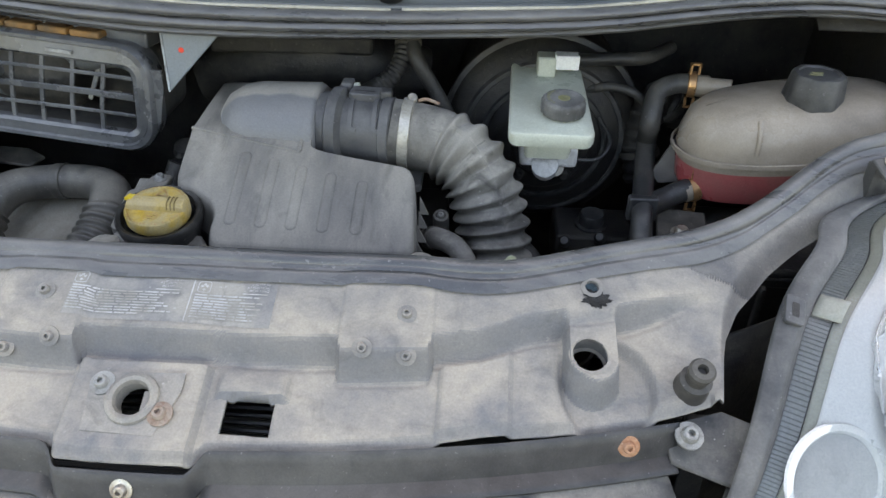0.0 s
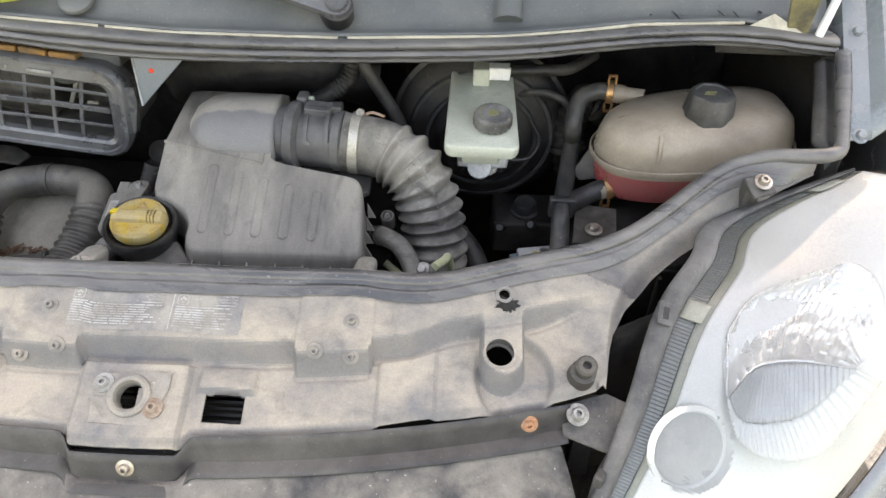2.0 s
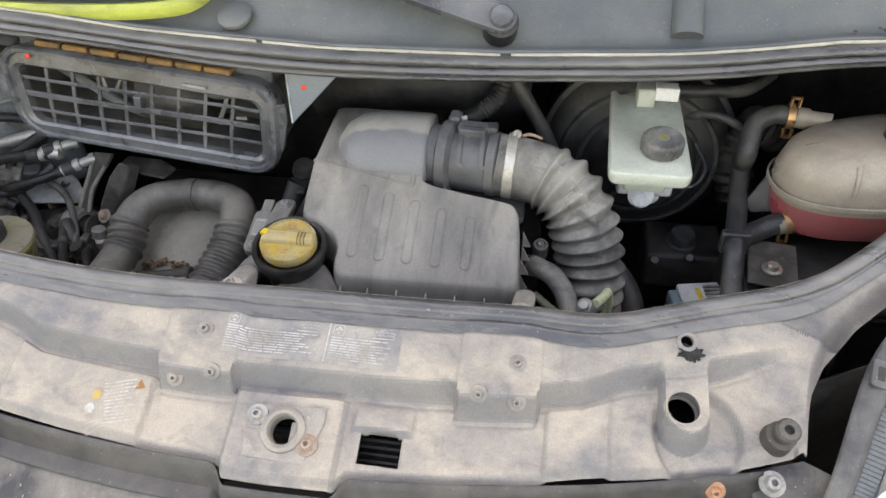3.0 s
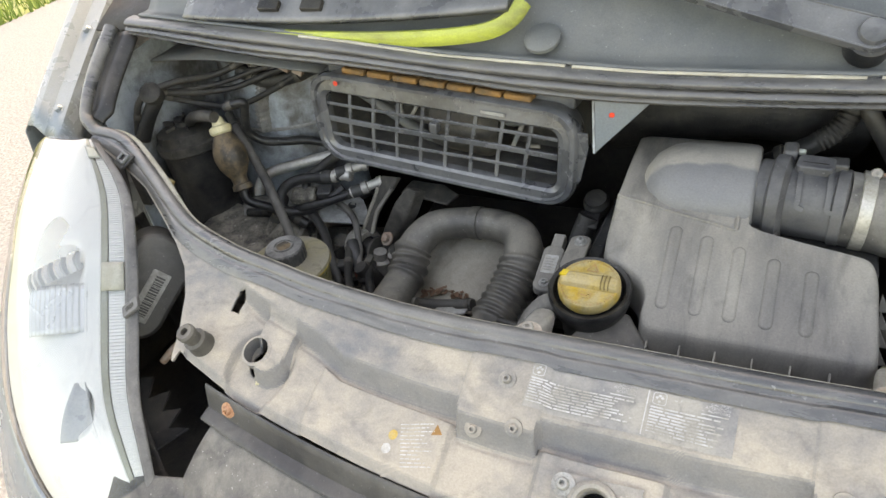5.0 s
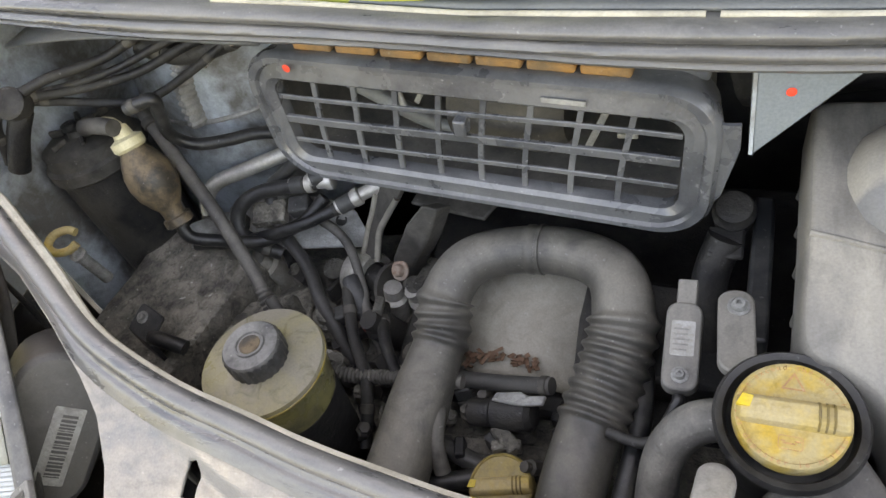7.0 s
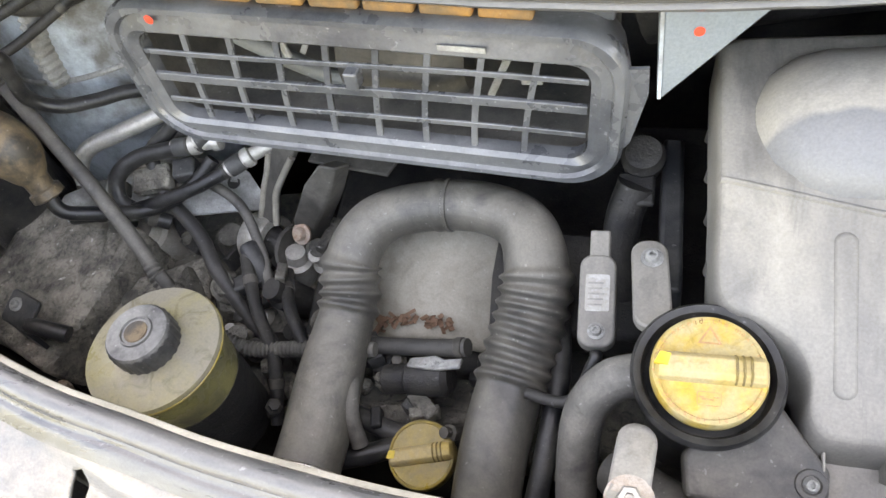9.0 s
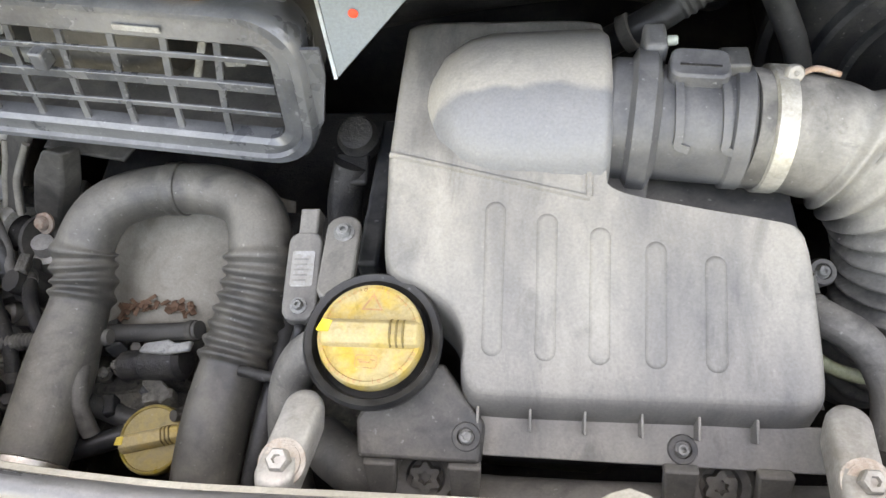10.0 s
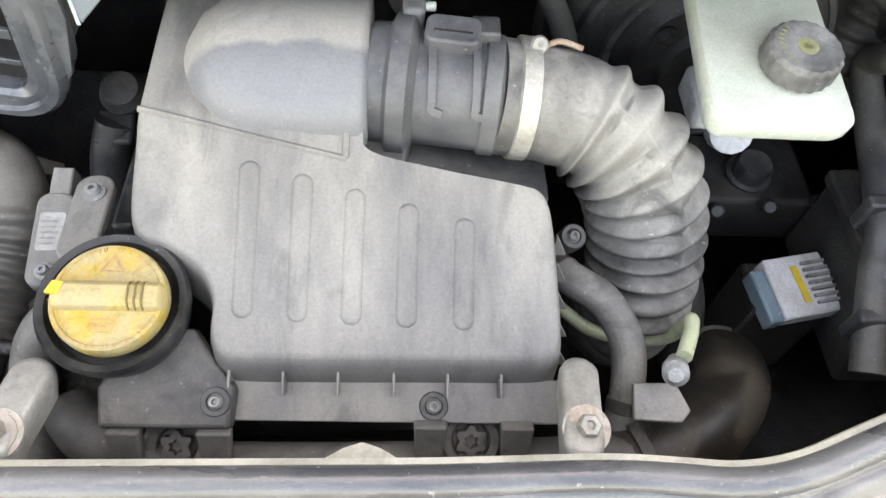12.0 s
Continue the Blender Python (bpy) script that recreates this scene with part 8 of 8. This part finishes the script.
# ---- right side of the bay ----
def build_right():
    root = thing("fluid_fitting", "pale green hose on a small metal fitting", "fitting", (0.35, 0.22, 0.95))
    bm = bmesh.new()
    tube(bm, [(0.275, 0.325, 0.925), (0.315, 0.300, 0.912), (0.360, 0.290, 0.915), (0.382, 0.285, 0.930), (0.385, 0.280, 0.963), (0.380, 0.270, 0.990), (0.374, 0.254, 0.996), (0.360, 0.228, 1.004)], 0.0066, n=8, seg=16)
    part("clear_hose", bm, M_GREENH, root, "pale green translucent hose")
    bm = bmesh.new()
    d = Vector((-0.35, -0.6, 0.72))
    lathe(bm, [(0.007, -0.03), (0.0075, -0.006), (0.0105, -0.004), (0.0105, 0.002), (0.0085, 0.003), (0.0105, 0.004), (0.0105, 0.010), (0.008, 0.012), (0.006, 0.016), (0, 0.017)], (0.347, 0.212, 1.012), d, 24)
    part("fitting_body", bm, M_STEELD, root, "grey banded fitting")
    bm = bmesh.new()
    prism(bm, [(-0.024, -0.014), (0.016, -0.016), (0.024, -0.006), (0.014, 0.016), (-0.022, 0.016)], Matrix.Translation((0.342, 0.198, 0.978)) @ Matrix.Rotation(radians(15), 4, "X"), 0.006)
    part("fitting_bracket", bm, M_PLATE, root, bevel=0.0015)
    hose("breather_hose", "thick grey rubber hose beside the filter box", [(0.262, 0.325, 0.985), (0.280, 0.300, 1.000), (0.305, 0.280, 0.998), (0.325, 0.255, 0.975), (0.328, 0.225, 0.95), (0.322, 0.19, 0.92)], 0.0150, M_BELLOWS, seg=20)
    hose("radiator_hose", "big dark coolant hose low beside the radiator", [(0.30, 0.16, 0.90), (0.38, 0.19, 0.91), (0.44, 0.24, 0.89), (0.47, 0.29, 0.85), (0.48, 0.33, 0.78)], 0.040, M_OILY, seg=24)
    hose("lower_hose", "black hose curling past the servo", [(0.37, 0.44, 0.93), (0.42, 0.40, 0.90), (0.44, 0.36, 0.86), (0.44, 0.32, 0.80)], 0.02, M_DARKH)
    root = thing("relay_box", "dusty alloy relay block with a yellow sticker", "relay", (0.53, 0.35, 0.9))
    T = Matrix.Translation((0.537, 0.352, 0.915)) @ Matrix.Rotation(radians(12), 4, "Z") @ Matrix.Rotation(radians(8), 4, "X")
    R = T.to_3x3().to_4x4()
    bm = bmesh.new()
    box(bm, T @ Vector((0, 0, 0)), (0.066, 0.066, 0.022), R)
    blk = part("relay_body", bm, M_MASTER, root, "dusty alloy body", bevel=0.003)
    for i in range(7):
        bm = bmesh.new()
        box(bm, T @ Vector((0.018, -0.022 + 0.0072 * i, 0.012)), (0.026, 0.003, 0.006), R)
        part("fin", bm, M_STEELD, blk)
    bm = bmesh.new()
    box(bm, T @ Vector((-0.004, 0.0, 0.0118)), (0.007, 0.040, 0.001), R)
    part("sticker", bm, M_YELLOWD, blk, "yellow sticker")
    bm = bmesh.new()
    box(bm, T @ Vector((-0.040, -0.004, -0.004)), (0.016, 0.058, 0.022), R)
    part("relay_plug", bm, M_BLUE, root, "blue-grey plug", bevel=0.003)
    bm = bmesh.new()
    box(bm, T @ Vector((0.048, 0.0, 0.0)), (0.034, 0.028, 0.018), R)
    part("relay_lug", bm, M_MASTER, root, bevel=0.002)
    bm = bmesh.new()
    box(bm, (0.53, 0.36, 0.84), (0.08, 0.06, 0.13))
    part("relay_stand", bm, M_DARK, root, bevel=0.004)
    root = thing("abs_block", "black pump block with a round cap and pipes", "pump", (0.52, 0.5, 0.85))
    bm = bmesh.new()
    box(bm, (0.525, 0.511, 0.884), (0.13, 0.10, 0.07))
    part("pump_body", bm, M_DARK, root, bevel=0.006)
    bm = bmesh.new()
    lathe(bm, [(0.026, -0.02), (0.026, -0.004), (0.021, -0.002), (0.021, 0.012), (0.018, 0.016), (0, 0.017)], (0.519, 0.498, 0.928), (0, -0.1, 1), 26)
    part("pump_cap", bm, M_BLACK, root)
    for k in range(3):
        bm = bmesh.new()
        lathe(bm, [(0.009, 0), (0.009, 0.014), (0.006, 0.018), (0, 0.018)], (0.475 + 0.055 * k, 0.456, 0.909 + 0.01 * k), (-0.2, -0.6, 0.6), 12)
        part("union", bm, M_BLACK, root)
    root = thing("tray_bracket", "black sheet bracket held by a steel bolt", "bracket", (0.61, 0.33, 0.95))
    bm = bmesh.new()
    box(bm, (0.618, 0.345, 1.008), (0.070, 0.095, 0.005), Matrix.Rotation(radians(6), 4, "X") @ Matrix.Rotation(radians(-8), 4, "Z"))
    part("bracket_plate", bm, M_GRIME, root, bevel=0.002)
    bolt("bracket_bolt", (0.613, 0.329, 1.011), (0, -0.1, 1), 0.0085, "steel flange bolt", M_STEEL, root, socket=False)
    bm = bmesh.new()
    box(bm, (0.72, 0.36, 0.93), (0.30, 0.18, 0.13))
    tray = thing("battery_cover", "grimy black battery cover under the coolant tank", "cover", (0.72, 0.36, 0.865))
    part("cover_body", bm, M_DARK, tray, bevel=0.008)
    bm = bmesh.new()
    box(bm, (0.72, 0.36, 0.978), (0.308, 0.188, 0.016))
    part("cover_lip", bm, M_DARK, tray, bevel=0.004)
    for x in (0.635, 0.715, 0.795):
        bm = bmesh.new()
        box(bm, (x, 0.262, 0.925), (0.008, 0.012, 0.10))
        part("cover_rib", bm, M_DARK, tray, bevel=0.002)
    hose("air_hose", "ribbed black hose behind the coolant tank", [(0.66, 0.60, 1.08), (0.61, 0.585, 1.11), (0.59, 0.57, 1.05), (0.60, 0.55, 0.98)], 0.026, M_DARK, ribs=(0, 1, 12, 0.004))
    hose("heater_hose", "dark corrugated hose bending down behind the air duct", [(0.205, 0.60, 1.20), (0.201, 0.57, 1.168), (0.188, 0.555, 1.143), (0.162, 0.545, 1.124), (0.135, 0.535, 1.112), (0.10, 0.535, 1.09)], 0.014, M_PIPE, ribs=(0.05, 0.6, 14, 0.002))
    hose("heater_hose", "dark straight hose leaning beside the servo", [(0.213, 0.60, 1.20), (0.221, 0.56, 1.172), (0.251, 0.555, 1.122), (0.284, 0.55, 1.062), (0.30, 0.54, 1.00)], 0.012, M_DARKH)
    hose("vacuum_hose", "thin black vacuum hose by the servo", [(0.49, 0.56, 1.13), (0.53, 0.55, 1.14), (0.57, 0.54, 1.13), (0.60, 0.55, 1.09), (0.61, 0.57, 1.03)], 0.007, M_PIPE)
    # dark trunking behind the filter box
    root = thing("bulkhead_trunking", "dark moulded trunking along the bulkhead", "trunking", (0.0, 0.66, 1.0))
    bm = bmesh.new()
    tube(bm, [(-0.14, 0.64, 1.10), (-0.02, 0.63, 1.13), (0.10, 0.63, 1.14), (0.22, 0.66, 1.10)], 0.055, n=6, seg=20)
    part("trunk_body", bm, M_DARK, root)
    bm = bmesh.new()
    box(bm, (0.02, 0.60, 1.175), (0.26, 0.05, 0.03), Matrix.Rotation(0.05, 4, "Z"))
    part("trunk_lid", bm, M_DARK, root, bevel=0.006)
    bm = bmesh.new()
    tube(bm, [(-0.12, 0.50, 1.245), (-0.06, 0.52, 1.225), (0.0, 0.53, 1.222), (0.06, 0.52, 1.235)], 0.008, n=5)
    part("trunk_lead", bm, M_DARK, root)


build_right()


# ---- brackets between panel, headlights and wings ----
def build_corner(s):
    if s > 0:
        root = thing("headlight_bracket", "black bracket bolted between panel end and headlight", "bracket", (0.57 * s, 0.0, 0.9), group="headlight brackets")
        bm = bmesh.new()
        P = [Vector((x * s, y, z)) for x, y, z in ((0.534, 0.003, 0.971), (0.594, 0.017, 0.983), (0.643, -0.009, 0.981), (0.618, -0.056, 0.943), (0.538, -0.031, 0.955))]
        lo = [p - Vector((0, 0, 0.005)) for p in P]
        stack(bm, [lo, P] if s > 0 else [lo[::-1], P[::-1]])
        part("bracket_sheet", bm, M_BUMPER, root, bevel=0.0015)
        bm = bmesh.new()
        box(bm, (0.60 * s, -0.045, 0.86), (0.012, 0.09, 0.16), Matrix.Rotation(radians(-30 * s), 4, "Z"))
        part("bracket_web", bm, M_BLACK, root, bevel=0.002)
        bm = bmesh.new()
        box(bm, (0.575 * s, 0.01, 0.90), (0.03, 0.03, 0.14))
        part("bracket_post", bm, M_DARK, root, bevel=0.003)
        bolt("bracket_bolt", (0.5545 * s, -0.016, 0.977), (0, -0.45, 0.9), 0.0085, "steel flange bolt with a clip", M_STEELD, root)
    root = thing("wing_clip", "grey clip bracket with a bolt beside the seal", "bracket", (0.815 * s, 0.25, 1.1), group="wing clips")
    bm = bmesh.new()
    k = 1.0 if s > 0 else 1.09
    box(bm, (0.812 * s * k, 0.252, 1.160), (0.040, 0.032, 0.005), Matrix.Rotation(radians(25 * s), 4, "Z") @ Matrix.Rotation(radians(28), 4, "X"))
    part("clip_plate", bm, M_BLACK, root, bevel=0.002)
    bm = bmesh.new()
    box(bm, (0.805 * s * k, 0.262, 1.115), (0.02, 0.02, 0.09))
    part("clip_stem", bm, M_BLACK, root)
    if s > 0:
        bolt("clip_bolt", (0.815, 0.254, 1.165), (0, -0.4, 0.9), 0.0075, "steel bolt", M_STEEL, root)
    else:
        bm = bmesh.new()
        o = rounded(0.030, 0.020, 0.003, 3)
        i = rounded(0.018, 0.010, 0.002, 3)
        T = Matrix.Translation((-0.884, 0.250, 1.167)) @ Matrix.Rotation(radians(-25), 4, "Z") @ Matrix.Rotation(radians(28), 4, "X")
        A = [bm.verts.new(T @ Vector((*p, 0))) for p in o]
        B = [bm.verts.new(T @ Vector((*p, 0))) for p in i]
        for q in range(len(A)):
            j = (q + 1) % len(A)
            bm.faces.new((A[q], A[j], B[j], B[q]))
        part("clip_nut", bm, M_COWL, root, solid=0.004)


build_corner(1)
build_corner(-1)
bal = thing("headlight_motor", "dark grey headlight motor housing with a barcode label", "motor", (-0.74, 0.09, 0.9))
bm = bmesh.new()
_along = Vector((0.023, 0.075, 0.055)).normalized()
_face = Vector((0.78, -0.52, 0.36))
_face = (_face - _along * _face.dot(_along)).normalized()
_lift = _face.cross(_along)
T = Matrix.Translation((-0.756, 0.098, 1.010)) @ Matrix((_along, _lift, _face)).transposed().to_4x4()
prism(bm, rounded(0.19, 0.11, 0.045, 8), T @ Matrix.Translation((0.012, 0.010, -0.07)), 0.068, 0.10)
part("motor_body", bm, M_STRIP, bal, bevel=0.006)
bm = bmesh.new()
prism(bm, rounded(0.086, 0.030, 0.002, 3), T @ Matrix.Translation((0, 0, -0.0016)), 0.0008)
lab = part("barcode_label", bm, M_STEELD, bal, "white label with barcode")
rng = random.Random(3)
x = -0.034
while x < 0.036:
    w = rng.choice((0.0012, 0.0022, 0.003))
    bm = bmesh.new()
    prism(bm, [(x, -0.009), (x + w, -0.009), (x + w, 0.006), (x, 0.006)], T @ Matrix.Translation((0, 0, -0.0006)), 0.0003)
    part("bar", bm, M_STRIP, lab, "", smooth=False)
    x += w + rng.choice((0.0012, 0.002))
bm = bmesh.new()
lathe(bm, [(0.006, -0.02), (0.007, 0.0), (0.006, 0.018), (0, 0.020)], (-0.700, 0.052, 0.945), (0.5, 0.6, 0.5), 14)
part("bulb_holder", bm, M_RUSTD, bal, "brown bulb holder")
bot = thing("washer_bottle_neck", "pale washer filler with a yellow loop", "filler", (-0.82, 0.28, 1.0))
bm = bmesh.new()
lathe(bm, [(0.008, -0.06), (0.008, 0.0), (0.0105, 0.001), (0.0105, 0.006), (0.007, 0.007), (0.005, 0.002), (0, 0.002)], (-0.909, 0.33, 1.027), (0.1, -0.2, 1), 20)
part("filler_neck", bm, M_STEELD, bot)
bm = bmesh.new()
ring_ = frame_z((0.35, -0.45, 0.80))
tube(bm, [Vector((-0.926, 0.335, 1.048)) + ring_.to_3x3() @ Vector((0.020 * math.cos(a), 0.014 * math.sin(a), 0)) for a in np.linspace(0.4, 5.6, 9)], 0.0055, n=5)
part("yellow_loop", bm, M_YELLOW, bot, "bright yellow plastic loop")

shard = thing("splash_shield", "broken dark grey plastic splash shield beside the headlight", "shield", (-0.72, 0.0, 0.87))
bm = bmesh.new()
prism(bm, [(-0.83, 0.07), (-0.77, -0.06), (-0.67, -0.085), (-0.635, -0.02), (-0.668, -0.030), (-0.672, 0.006), (-0.700, -0.008), (-0.715, 0.030), (-0.742, 0.006), (-0.765, 0.045), (-0.79, 0.035)], Matrix.Translation((0, 0, 0.87)) @ Matrix.Rotation(radians(6), 4, "X"), 0.004)
part("shield_sheet", bm, M_STRIP, shard, smooth=False)
tray = thing("wing_stay", "pale painted steel stay with a round hole", "bracket", (-0.87, 0.47, 0.9))
bm = bmesh.new()
T = Matrix.Translation((-0.836, 0.468, 0.928)) @ frame_z((0.30, -0.50, 0.80))
O, I = rounded(0.075, 0.055, 0.014, 5), [(0.012 * math.cos(a) - 0.012, 0.009 * math.sin(a) - 0.008) for a in np.linspace(0, 2 * math.pi, 25)[:-1]]
A, B = [bm.verts.new(T @ Vector((*p, 0))) for p in O], [bm.verts.new(T @ Vector((*p, 0))) for p in I]
for k in range(24):
    bm.faces.new((A[k], A[(k + 1) % 24], B[(k + 1) % 24], B[k]))
part("stay_plate", bm, M_STEELD, tray, solid=0.003)
bm = bmesh.new()
P = [Vector(p) for p in ((-0.815, 0.4455, 0.921), (-0.597, 0.486, 0.9125), (-0.596, 0.500, 0.930), (-0.612, 0.516, 0.948), (-0.640, 0.530, 0.952), (-0.76, 0.530, 0.968), (-0.812, 0.500, 0.955))]
lo = [p - Vector((0, -0.001, 0.004)) for p in P]
stack(bm, [lo, P])
plate_ = part("bracket_plate", bm, M_STEELD, tray, "dusty pale steel plate with a folded edge", bevel=0.001)
bm = bmesh.new()
lathe(bm, [(0.0085, 0.0005), (0.0085, 0.0022), (0.006, 0.0022), (0.006, 0.0005)], (-0.634, 0.507, 0.9375), (0.05, -0.45, 0.89), 18)
part("plate_eyelet", bm, M_DARK, plate_, "dark rimmed hole")
for px_, py_, pz_, w_, d_, h_, m_ in ((-0.735, 0.492, 0.957, 0.050, 0.034, 0.018, M_GEARD), (-0.690, 0.505, 0.962, 0.030, 0.026, 0.022, M_BLACK), (-0.785, 0.478, 0.948, 0.026, 0.020, 0.016, M_GRIME)):
    bm = bmesh.new()
    box(bm, (px_, py_, pz_), (w_, d_, h_), Matrix.Rotation(radians(16), 4, "Z") @ Matrix.Rotation(radians(18), 4, "X"))
    part("plate_clip", bm, m_, plate_, bevel=0.003)
